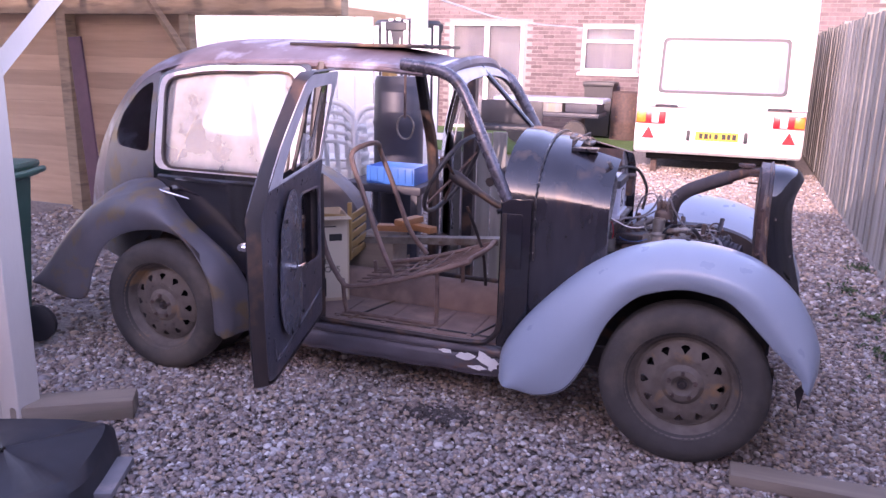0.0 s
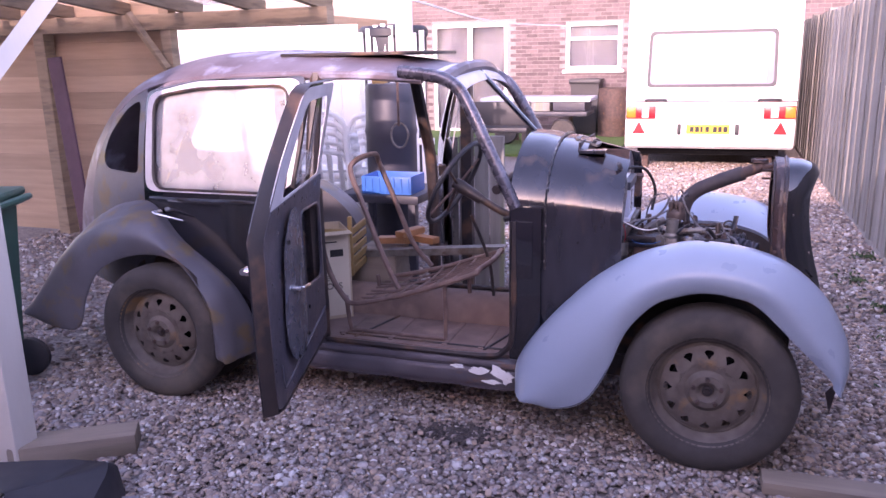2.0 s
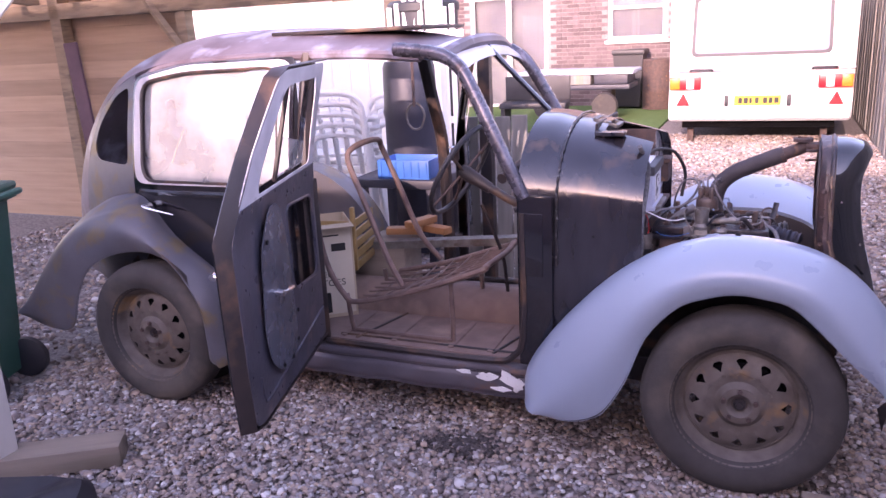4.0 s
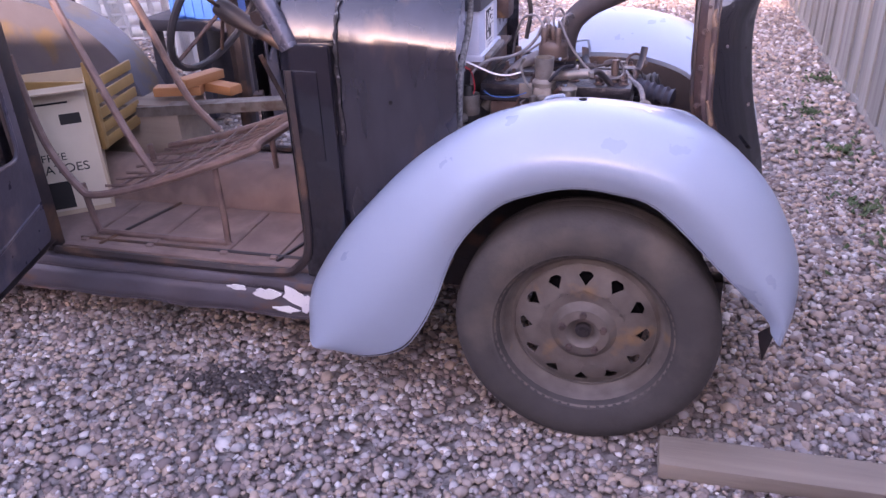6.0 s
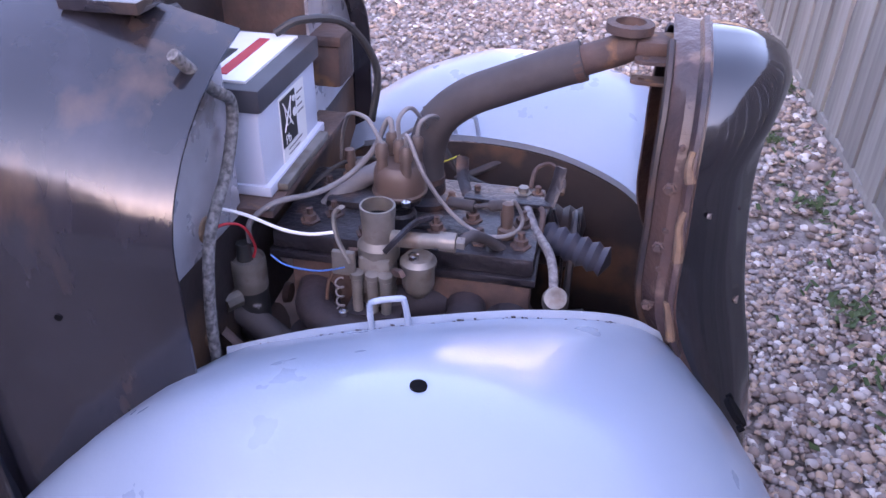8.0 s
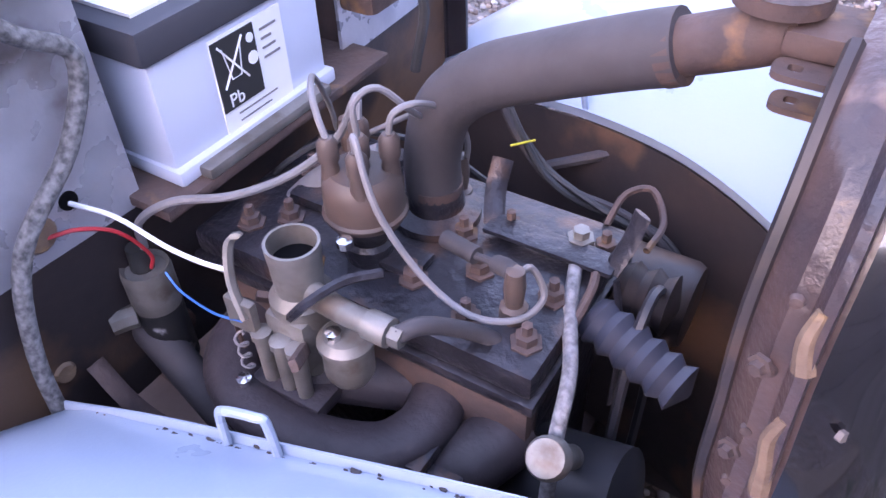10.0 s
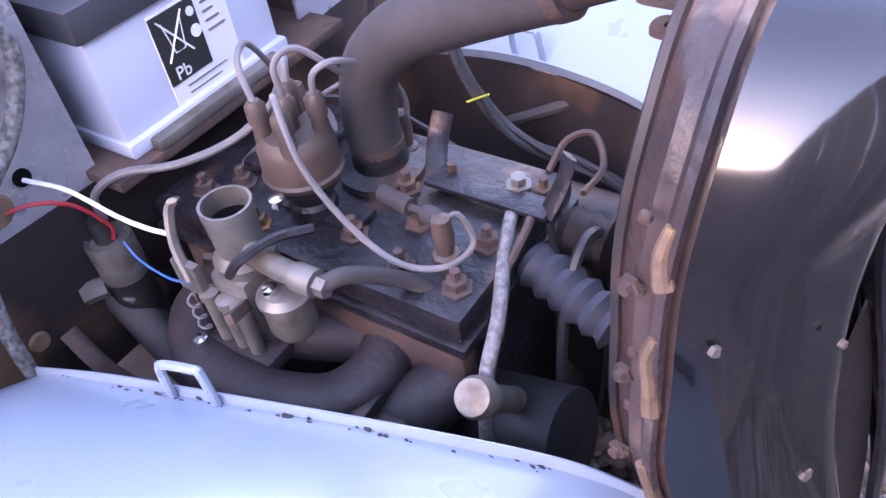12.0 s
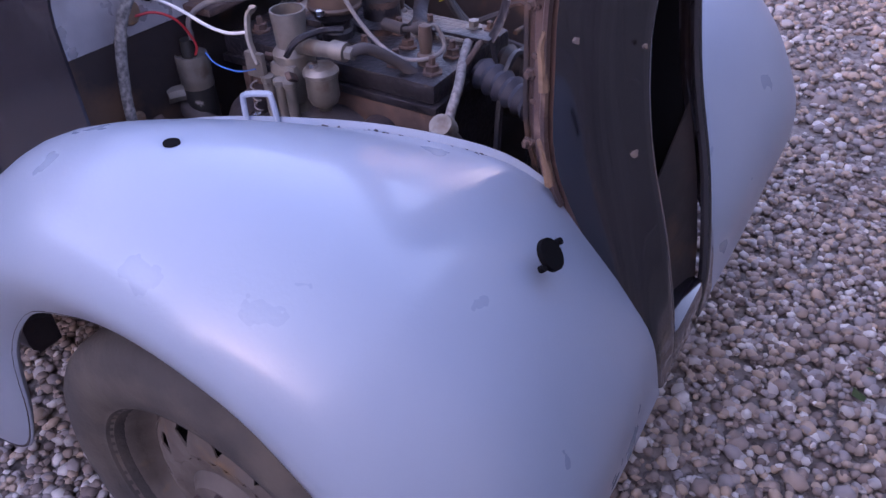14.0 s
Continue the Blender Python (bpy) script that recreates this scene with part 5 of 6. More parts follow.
rng_g = np.random.default_rng(31)
bm = bmesh.new()
edge_line = smooth_path(F_IN[5:10], 12)
for p in edge_line:
    for k in range(int(rng_g.integers(0, 4))):
        q = p + Vector((rng_g.uniform(-0.01, 0.01), -abs(rng_g.normal(0, 0.006)) - 0.004, 0.0035))
        r = rng_g.uniform(0.0008, 0.0026)
        bmesh.ops.create_icosphere(bm, subdivisions=1, radius=1.0, matrix=Matrix.Translation(q) @ Matrix.Diagonal((r * rng_g.uniform(0.8, 2.6), r, r * 0.6, 1)))
tagged(part("grit", bm, BLACK_RUST, fw[0], "dark crumbs of dirt along the wing edge"), kind="stuff")

# radiator shell fittings
for k in range(6):
    z = 0.70 + k * 0.062
    part("rivet", LATHE([(0.001, 0.003), (0.004, 0.002), (0.005, -0.002), (0.001, -0.002)], up(0.232, 0.474, z) @ pose(0, 0, 0, 90, 0, 0), 10), RUST, shell)
# black sheet behind the opening; its colour stands in for the unlit depth
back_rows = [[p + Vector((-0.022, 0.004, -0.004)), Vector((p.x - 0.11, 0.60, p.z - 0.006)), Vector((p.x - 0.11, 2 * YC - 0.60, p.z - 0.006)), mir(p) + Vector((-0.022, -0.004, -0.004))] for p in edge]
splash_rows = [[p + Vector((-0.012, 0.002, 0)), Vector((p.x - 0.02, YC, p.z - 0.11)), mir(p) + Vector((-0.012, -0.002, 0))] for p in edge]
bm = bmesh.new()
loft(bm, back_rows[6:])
part("grille_backing", solid(bm, 0.003), DARK, shell, "black sheet painted for the unlit depth behind the opening")
bm = bmesh.new()
loft(bm, splash_rows[2:12])
part("splash_panel", solid(bm, 0.003), BLACK_RUST, shell, "dark grey lower splash panel")

# battery
bat = thing("battery", SITE @ pose(-0.016, -0.002, 0), "pale grey car battery with dark lid on its shelf", "battery")
part("case", B(-0.51, -0.345, 0.515, 0.765, 0.848, 0.985, bevel=0.006), BATT_GREY, bat)
part("foot", B(-0.515, -0.335, 0.51, 0.77, 0.848, 0.866, bevel=0.004), BATT_GREY, bat)
part("lid", B(-0.518, -0.337, 0.507, 0.773, 0.985, 1.022, bevel=0.006), BATT_DARK, bat, "dark lid")
lt = part("top_label", B(-0.49, -0.365, 0.53, 0.75, 1.022, 1.026), LABEL_WHITE, bat, "white top label", smooth=False)
for y0, y1, m in ((0.55, 0.72, RED_WIRE), (0.56, 0.66, INK)):
    x = -0.42 if m is RED_WIRE else -0.45
    part("bar", B(x, x + 0.018, y0, y1, 1.026, 1.0275), m, lt, smooth=False)
part("handle", T([(-0.50, 0.60, 1.02), (-0.54, 0.60, 1.07), (-0.54, 0.68, 1.08), (-0.50, 0.68, 1.02)], 0.008, n=2), BATT_DARK, bat)
part("clamp_strip", B(-0.337, -0.318, 0.535, 0.74, 0.848, 0.862, bevel=0.004), ALLOY, bat, "bare alloy hold-down strip")
lab = part("side_label", B(-0.345, -0.3425, 0.592, 0.70, 0.862, 0.975), LABEL_WHITE, bat, "torn white warning label", smooth=False)
part("warning_panel", B(-0.3425, -0.3412, 0.592, 0.655, 0.892, 0.972), INK, lab, smooth=False)
txt = bpy.data.curves.new("lead_mark", "FONT")
txt.body, txt.size, txt.extrude = "Pb", 0.022, 0.0003
to = new("lead_mark", txt)
to.matrix_world = Matrix(((0, 0, 1, -0.3409), (1, 0, 0, 0.602), (0, 1, 0, 0.895), (0, 0, 0, 1)))
to.data.materials.append(LABEL_WHITE)
to.parent = lab
bm = T([(-0.3405, 0.60, 0.918), (-0.3405, 0.636, 0.966)], 0.0012, curve=False, seg=5)
tube(bm, [(-0.3405, 0.636, 0.918), (-0.3405, 0.60, 0.966)], 0.0012, curve=False, seg=5)
tube(bm, [(-0.3405, 0.605, 0.962), (-0.3405, 0.612, 0.925), (-0.3405, 0.626, 0.925), (-0.3405, 0.632, 0.962)], 0.0008, curve=False, seg=5)
part("crossed_bin_sign", bm, LABEL_WHITE, lab)
part("symbol", LATHE([(0.006, 0.0), (0.0075, 0.0), (0.0075, 0.0008), (0.006, 0.0008)], up(-0.3412, 0.647, 0.935) @ pose(0, 0, 0, 0, 90, 0), 14), LABEL_WHITE, lab)
part("symbol", LATHE([(0.001, 0.0), (0.0055, 0.0), (0.0055, 0.0008), (0.001, 0.0008)], up(-0.3412, 0.647, 0.958) @ pose(0, 0, 0, 0, 90, 0), 10), LABEL_WHITE, lab)
for k in range(4):
    part("bar", B(-0.3425, -0.3415, 0.664, 0.69 - 0.005 * (k % 3), 0.925 + 0.011 * k, 0.9275 + 0.011 * k), CABLE, lab, smooth=False)
for k in range(3):
    part("bar", B(-0.3425, -0.3415, 0.612, 0.675 - 0.012 * (k % 2), 0.864 + 0.009 * k, 0.8655 + 0.009 * k), CABLE, lab, smooth=False)
part("cable", T([(-0.40, 0.74, 1.03), (-0.36, 0.76, 1.05), (-0.30, 0.82, 1.03), (-0.26, 0.86, 0.94), (-0.27, 0.85, 0.84)], 0.007, seg=8), CABLE_DARK, bat, "black battery cable")
cut = part("regulator_box", B(-0.40, -0.34, 0.84, 0.93, 0.90, 0.98, bevel=0.012), RUST, car, "rust-brown control box")
part("lid", B(-0.405, -0.335, 0.835, 0.935, 0.98, 1.0, bevel=0.006), RUST, cut)
sc = part("demister_plate", B(-0.56, -0.45, 0.40, 0.47, 1.150, 1.166, bevel=0.003), WORN_STEEL, car)
bm = ring_panel(bmesh.new(), rounded([(-0.60, 0.56), (-0.50, 0.56), (-0.50, 0.68), (-0.60, 0.68)], 0.01), rounded([(-0.585, 0.575), (-0.515, 0.575), (-0.515, 0.665), (-0.585, 0.665)], 0.008), lambda u, v: Vector((u, v, 1.186 + (u + 0.55) * -0.3)), 1, 20)
part("vent_frame", solid(bm, 0.012), ALLOY, car, "grey scuttle vent frame")
hole(-0.035, 0.12, 0.8722, (0.03, 0.03, 1), 0.0095, fw[0])
hole(0.3400, 0.312, 0.7268, (0.75, 0.11, 0.65), 0.0205, fw[0])
hole(0.3370, 0.342, 0.7248, (0.75, 0.13, 0.65), 0.0045, fw[0])
hole(0.3430, 0.284, 0.7268, (0.74, 0.08, 0.67), 0.0045, fw[0])
hole(-0.523, 0.2065, 0.817, (0.08, -1, 0), 0.005, car)
hole(-0.392, 0.409, 0.884, (1, 0, 0), 0.010, car)
for y, z, r in ((0.370, 0.868, 0.020), (0.332, 0.707, 0.013)):
    part("rust_disc", LATHE([(0.001, 0.002), (r * 0.8, 0.002), (r, -0.002), (0.001, -0.002)], Matrix.Translation((-0.392, y, z)) @ pose(0, 0, 0, 0, 90, 0), 18), SEALANT, car, "tan rusty blanking disc")

# weld beads, bolts and scabs on the radiator shell flange
part("flange_edge", T([p + Vector((-0.052, 0.03, 0)) for p in ga[9:30]], 0.006, seg=6, curve=False), BLACK_RUST, shell)
for z in (0.76, 0.86, 0.95):
    part("flange_bolt", LATHE([(0.001, 0.007), (0.005, 0.007), (0.006, 0.002), (0.009, 0.0015), (0.009, -0.002), (0.001, -0.002)], up(0.226, 0.474, z) @ pose(0, 0, 0, 90, 0, -20), 6), RUST, shell, smooth=False)
CHIP = mat("pale_paint_chip", (0.20, 0.165, 0.15), (0.10, 0.075, 0.065), rough=0.7, scale=40)
for (x, y, z, w) in ((0.359, 0.523, 0.755, 0.014), (0.285, 0.475, 0.915, 0.010), (0.340, 0.5205, 0.833, 0.005), (0.345, 0.53, 0.70, 0.006), (0.30, 0.485, 0.80, 0.004), (0.352, 0.53, 0.90, 0.007), (0.33, 0.51, 0.72, 0.004)):
    n = Vector((0.89, -0.42, 0.15))
    q = n.to_track_quat("Z", "Y").to_matrix().to_4x4()
    w *= 0.5
    blob = [(w * math.cos(a) * (0.8 + 0.25 * math.sin(3 * a + z * 40)), w * math.sin(a) * (0.85 + 0.2 * math.cos(4 * a + x * 60))) for a in (2 * math.pi * k / 11 for k in range(11))]
    mm = Matrix.Translation((x, y, z)) @ q
    b = bmesh.new()
    loft(b, [[mm @ Vector((u * f, v * f, h)) for u, v in blob] for f, h in ((1.0, -0.003), (0.97, 0.0012))], close_ring=True, caps=True)
    part("paint_chip", b, CHIP, shell)
# small wires and pipes at the bulkhead
part("thin_cable", T([(-0.39, 0.62, 0.72), (-0.34, 0.64, 0.80), (-0.28, 0.70, 0.83), (-0.20, 0.76, 0.80), (-0.1, 0.80, 0.72)], 0.004, seg=6), CABLE_DARK, car)
part("loop_pipe", T([(0.03, 0.74, 0.79), (0.035, 0.775, 0.81), (0.06, 0.79, 0.815), (0.085, 0.76, 0.80), (0.085, 0.71, 0.80)], 0.004, seg=6), RUST, engine)

# ---- front doors ----
OLD_BLUE = mat("scuffed_blue_black_paint", (0.085, 0.079, 0.10), (0.048, 0.045, 0.058), rough=0.3, scale=8, detail=9, c3=(0.15, 0.11, 0.11), patch=7, amount=0.36, bump=0.2)
STEEL_BLUE = mat("bluish_bare_steel", (0.17, 0.18, 0.22), (0.11, 0.115, 0.14), rough=0.25, metal=0.5, scale=5, bump=0.1)
DUSTY = bpy.data.materials.new("dusty_sunlit_glass")
DUSTY.use_nodes = True
dn = DUSTY.node_tree
db = dn.nodes["Principled BSDF"]
db.inputs["Base Color"].default_value = (0.74, 0.74, 0.75, 1)
db.inputs["Roughness"].default_value = 0.05
dnz = dn.nodes.new("ShaderNodeTexNoise")
dnz.inputs["Scale"].default_value, dnz.inputs["Detail"].default_value = 3.0, 7.0
dco = dn.nodes.new("ShaderNodeTexCoord")
dn.links.new(dco.outputs["Object"], dnz.inputs["Vector"])
dmr = dn.nodes.new("ShaderNodeMapRange")
dmr.inputs[1].default_value, dmr.inputs[2].default_value, dmr.inputs[3].default_value, dmr.inputs[4].default_value = 0.35, 0.65, 0.75, 0.45
dn.links.new(dnz.outputs["Fac"], dmr.inputs[0])
dtr = dn.nodes.new("ShaderNodeBsdfTransparent")
dmx = dn.nodes.new("ShaderNodeMixShader")
dn.links.new(dmr.outputs[0], dmx.inputs[0])
dn.links.new(db.outputs[0], dmx.inputs[1])
dn.links.new(dtr.outputs[0], dmx.inputs[2])
dn.links.new(dmx.outputs[0], dn.nodes["Material Output"].inputs[0])
for o in car.children_recursive:
    if o.name.startswith("window_glass"):
        o.data.materials[0] = DUSTY

D_OUT = rounded([(0.0, 0.33), (0.80, 0.325), (0.885, 0.345), (0.905, 0.55), (0.915, 0.98), (0.75, 1.22), (0.575, 1.44), (0.50, 1.465), (0.02, 1.47)], 0.035)
D_WIN = rounded([(0.075, 1.085), (0.66, 1.075), (0.64, 1.14), (0.47, 1.385), (0.42, 1.405), (0.085, 1.41)], 0.035)


def door_bow(u, v, w):
    """Outer skin bows out below the waist; the window frame leans in."""
    y = w
    if v > 0.95:
        y += 0.10 * ((v - 0.95) / 0.52) ** 1.4
    return Vector((u, y, v))


def front_door(m, flip):
    def put(bm):
        for v in bm.verts:
            co = Vector(v.co)
            if flip:
                co.y = -co.y
            v.co = m @ co
        bmesh.ops.recalc_face_normals(bm, faces=bm.faces[:])
        return bm
    d = part("front_door", put(solid(ring_panel(bmesh.new(), D_OUT, D_WIN, lambda u, v: door_bow(u, v, 0.0), 7), 0.004)), BLACK, car, "open rear-hinged black front door, trim removed")
    # inner skin with its pocket opening, below the window
    low = rounded([(0.01, 0.35), (0.79, 0.345), (0.86, 0.36), (0.88, 0.55), (0.89, 0.97), (0.83, 1.06), (0.01, 1.075)], 0.03)
    pocket = rounded([(0.055, 0.63), (0.36, 0.655), (0.375, 0.975), (0.05, 0.955)], 0.05)
    part("inner_skin", put(solid(ring_panel(bmesh.new(), low, pocket, lambda u, v: door_bow(u, v, 0.048), 6), 0.003)), OLD_BLUE, d, "scuffed blue-grey inner door skin")
    part("pocket_lip", put(T([door_bow(u, v, 0.050) for u, v in pocket], 0.006, seg=6, closed=True, curve=False)), OLD_BLUE, d)
    part("frame_inner", put(solid(ring_panel(bmesh.new(), rounded([(0.01, 1.06), (0.84, 1.05), (0.74, 1.215), (0.565, 1.43), (0.49, 1.455), (0.02, 1.46)], 0.03), D_WIN, lambda u, v: door_bow(u, v, 0.045), 3), 0.003)), PALE_FRAME, d, "worn inner window frame painted pale with its sky glare")
    edge = [(0.885, 0.345), (0.905, 0.55), (0.915, 0.98), (0.75, 1.22), (0.575, 1.44)]
    b = bmesh.new()
    loft(b, [[door_bow(u, v, 0.0), door_bow(u - 0.01, v, 0.025), door_bow(u - 0.028, v, 0.048)] for u, v in [(0.0, 0.33), (0.80, 0.325)] + edge + [(0.50, 1.465), (0.02, 1.47)]])
    part("edge_flange", put(solid(b, 0.003)), BLACK_RUST, d, "rusty shut face")
    part("weld_line", put(T([(0.03, 0.052, 0.47), (0.4, 0.052, 0.43), (0.72, 0.052, 0.40), (0.77, 0.052, 0.42), (0.785, 0.052, 0.5)], 0.005, seg=6)), OLD_BLUE, d)
    cover = rounded([(0.40, 0.47), (0.60, 0.44), (0.70, 0.50), (0.73, 0.62), (0.70, 0.90), (0.60, 1.03), (0.50, 1.02), (0.42, 0.85)], 0.06)
    part("access_panel", put(solid(fill_panel(bmesh.new(), cover, lambda u, v: Vector((u, 0.062 + 0.012 * math.sin((u - 0.4) * 9), v)), 5), 0.003)), STEEL_BLUE, d, "smooth bent steel access panel")
    for u, v in ((0.45, 0.50), (0.42, 0.60), (0.415, 0.75), (0.52, 0.46), (0.66, 0.92), (0.62, 0.47)):
        # black discs stand in for the dark inside the screw holes
        part("screw_hole", put(LATHE([(0.001, 0.0), (0.008, 0.0), (0.008, 0.004), (0.001, 0.004)], Matrix.Translation((u, 0.078, v)) @ pose(0, 0, 0, 90, 0, 0), 10)), DARK, d)
    b = T([(0.62, 0.06, 0.735), (0.62, 0.10, 0.735)], 0.011, curve=False, seg=10)
    tube(b, [(0.62, 0.10, 0.735), (0.59, 0.105, 0.732), (0.53, 0.105, 0.725)], 0.007, seg=8)
    part("inner_handle", put(b), CHROME, d, "chrome inner handle")
    b = T([(0.84, 0.0, 0.86), (0.84, -0.035, 0.86)], 0.014, curve=False, seg=10)
    tube(b, [(0.85, -0.04, 0.862), (0.80, -0.045, 0.86), (0.72, -0.038, 0.845)], lambda t: 0.012 - 0.006 * t, seg=8)
    part("outer_handle", put(b), CHROME, d, "chrome outer handle")
    part("quarterlight_bar", put(T([door_bow(0.44, 1.08, 0.03), door_bow(0.40, 1.40, 0.03)], 0.009, curve=False, seg=6)), BLACK_RUST, d)
    part("window_glass", put(fill_panel(bmesh.new(), rounded([(0.085, 1.09), (0.43, 1.085), (0.40, 1.23), (0.09, 1.17)], 0.01), lambda u, v: door_bow(u, v, 0.028), 2)), DUSTY, d, "lowered dusty glass")
    for v in (0.5, 0.95):
        part("hinge", put(box(bmesh.new(), -0.03, 0.04, -0.02, 0.02, v - 0.03, v + 0.03, bevel=0.005)), RUST, d)
    return d


front_door(Matrix.Translation((-1.70, 0.155, 0)) @ pose(0, 0, 0, 0, 0, -74), False)
front_door(Matrix.Translation((-1.43, 1.17, 0)) @ pose(0, 0, 0, 0, 0, 111), True)


# ---- inside the car ----
def seat(dy):
    s = thing("seat_frame", SITE @ pose(0, dy, 0.024), "rusty tubular steel seat frame stripped of its cushion", "seat", "stripped seat frames")
    b = T([(-1.74, 0.29, 0.86), (-1.70, 0.29, 0.60), (-1.62, 0.29, 0.45), (-1.55, 0.29, 0.425), (-1.3, 0.29, 0.49), (-1.0, 0.29, 0.60), (-0.97, 0.32, 0.62), (-0.95, 0.5, 0.625), (-0.97, 0.67, 0.62), (-1.0, 0.70, 0.60), (-1.3, 0.70, 0.50), (-1.55, 0.70, 0.44)], 0.0125, seg=8)
    part("seat_rail", b, SEAT_TUBE, s)
    part("back_hoop", T([(-1.36, 0.33, 0.50), (-1.42, 0.33, 0.62), (-1.52, 0.33, 0.88), (-1.58, 0.34, 1.03), (-1.575, 0.38, 1.075), (-1.56, 0.5, 1.09), (-1.575, 0.62, 1.075), (-1.58, 0.66, 1.03), (-1.52, 0.67, 0.88), (-1.42, 0.67, 0.64), (-1.32, 0.67, 0.52)], 0.0125, seg=8), SEAT_TUBE, s)
    for k in range(7):
        y = 0.33 + k * 0.056
        part("spring_wire", T([(-1.55, y, 0.44), (-1.4, y, 0.455 + 0.01 * (k % 2)), (-1.2, y, 0.52), (-0.98, y, 0.612)], 0.0045, seg=5, n=3), SEAT_TUBE, s)
    for k in range(7):
        x = -1.52 + k * 0.085
        z = 0.435 + max(0, (x + 1.5)) * 0.33
        part("cross_wire", T([(x, 0.29, z), (x, 0.5, z - 0.012), (x, 0.70, z)], 0.0045, seg=5, n=3), SEAT_TUBE, s)
    for y in (0.31, 0.68):
        part("leg", T([(-1.13, y, 0.545), (-1.13, y, 0.30), (-1.16, y, 0.285), (-1.55, y, 0.285), (-1.60, y, 0.30), (-1.62, y, 0.45)], 0.0105, seg=8), SEAT_TUBE, s)
    return s


seat(0.0)
col = part("steering_column", T([(-1.10, 0.47, 0.985), (-0.92, 0.45, 0.89), (-0.45, 0.43, 0.68)], 0.017, curve=False, seg=12), BLACK_RUST, car, "worn black steering column")
wm = Matrix.Translation((-1.10, 0.47, 0.985)) @ Vector((-0.87, 0.08, 0.48)).to_track_quat("Z", "Y").to_matrix().to_4x4()
part("steering_wheel", T([wm @ Vector((0.205 * math.cos(a), 0.205 * math.sin(a), 0.03)) for a in (2 * math.pi * k / 28 for k in range(28))], 0.011, closed=True, n=1, seg=8), PLAST_BLACK, col, "thin black steering wheel rim")
part("hub", LATHE([(0.002, 0.035), (0.025, 0.03), (0.03, 0.0), (0.022, -0.12), (0.002, -0.12)], wm, 16), BLACK_RUST, col)
for a in (0.5, 2.6, 4.2, 5.4):
    part("spoke", T([wm @ Vector((0.02 * math.cos(a), 0.02 * math.sin(a), 0.015)), wm @ Vector((0.2 * math.cos(a), 0.2 * math.sin(a), 0.03))], 0.006, curve=False, seg=6), RUST, col)
part("gear_lever", T([(-1.0, 0.66, 0.42), (-1.02, 0.65, 0.6), (-1.1, 0.63, 0.82)], 0.008, seg=8), BLACK_RUST, car)
part("handbrake", T([(-0.80, 0.42, 0.87), (-0.86, 0.41, 0.86), (-0.88, 0.40, 0.855)], 0.012, seg=8), PLAST_BLACK, car)
part("dash_rail", T([(-0.86, 0.2, 1.02), (-0.82, 0.4, 1.06), (-0.80, YC, 1.08), (-0.82, 0.92, 1.06), (-0.86, 1.12, 1.02)], 0.02, seg=8), BLACK_RUST, car)

pb = thing("cardboard_box", SITE @ pose(-1.885, 0.51, 0.30, 0, 0, 38) @ Matrix.Diagonal((0.92, 1, 0.88, 1)), "open cardboard potato box with black print, standing on the car floor", "box")
for a in ((-0.17, 0.17, -0.125, -0.12), (-0.17, 0.17, 0.12, 0.125), (-0.17, -0.165, -0.12, 0.12), (0.165, 0.17, -0.12, 0.12)):
    part("side", B(a[0], a[1], a[2], a[3], 0, 0.50), CARDBOARD, pb, smooth=False)
part("base", B(-0.165, 0.165, -0.12, 0.12, 0, 0.006), CARDBOARD, pb, smooth=False)
part("flap", B(-0.17, 0.17, -0.20, -0.125, 0.498, 0.503, m=None), CARDBOARD, pb, smooth=False)
fr = part("printed_front", B(-0.16, 0.16, -0.128, -0.1255, 0.02, 0.49), mat("cream_card", (0.68, 0.60, 0.47), (0.6, 0.53, 0.42), rough=0.9), pb, smooth=False)
for word, z, s_, x0 in (("POTATOES", 0.175, 0.05, -0.13), ("BAG FREE", 0.225, 0.042, -0.13)):
    c = bpy.data.curves.new("lettering", "FONT")
    c.body, c.size, c.extrude = word, s_, 0.0006
    o = new("lettering", c)
    o.data.materials.append(INK)
    o.parent = fr
    o.matrix_basis = Matrix.Translation((x0, -0.1285, z)) @ pose(0, 0, 0, 90, 0, 0)
part("bar", B(0.06, 0.13, -0.1295, -0.128, 0.36, 0.40), INK, fr, smooth=False)
part("bar", B(-0.12, 0.10, -0.1295, -0.128, 0.44, 0.447), INK, fr, smooth=False)
part("bar", B(-0.05, 0.04, -0.1295, -0.128, 0.03, 0.14), INK, fr, smooth=False)
part("bar", B(-0.13, -0.10, -0.1295, -0.128, 0.29, 0.38), INK, fr, smooth=False)

yc = thing("plastic_crate", SITE @ pose(-1.92, 0.66, 0.50, 0, 0, 10), "yellow-brown slatted plastic crate behind the box", "crate")
for k in range(5):
    part("slat", B(-0.2, 0.2, -0.15, -0.138, 0.05 * k, 0.05 * k + 0.036, bevel=0.004), YELLOW_CRATE, yc)
    part("slat", B(0.19, 0.2, -0.138, 0.15, 0.05 * k, 0.05 * k + 0.036, bevel=0.004), YELLOW_CRATE, yc)
for x in (-0.2, 0.185):
    part("corner_post", B(x, x + 0.02, -0.155, -0.13, 0, 0.30, bevel=0.004), YELLOW_CRATE, yc)
part("base", B(-0.2, 0.2, -0.138, 0.15, 0.0, 0.01), YELLOW_CRATE, yc)
cs = thing("steel_channel", SITE @ pose(-1.5, 0.86, 0.575, 0, -4, 4), "bare steel channel laid across the cabin", "channel")
part("web", B(-0.5, 0.5, -0.03, 0.03, 0, 0.006), ALLOY, cs, smooth=False)
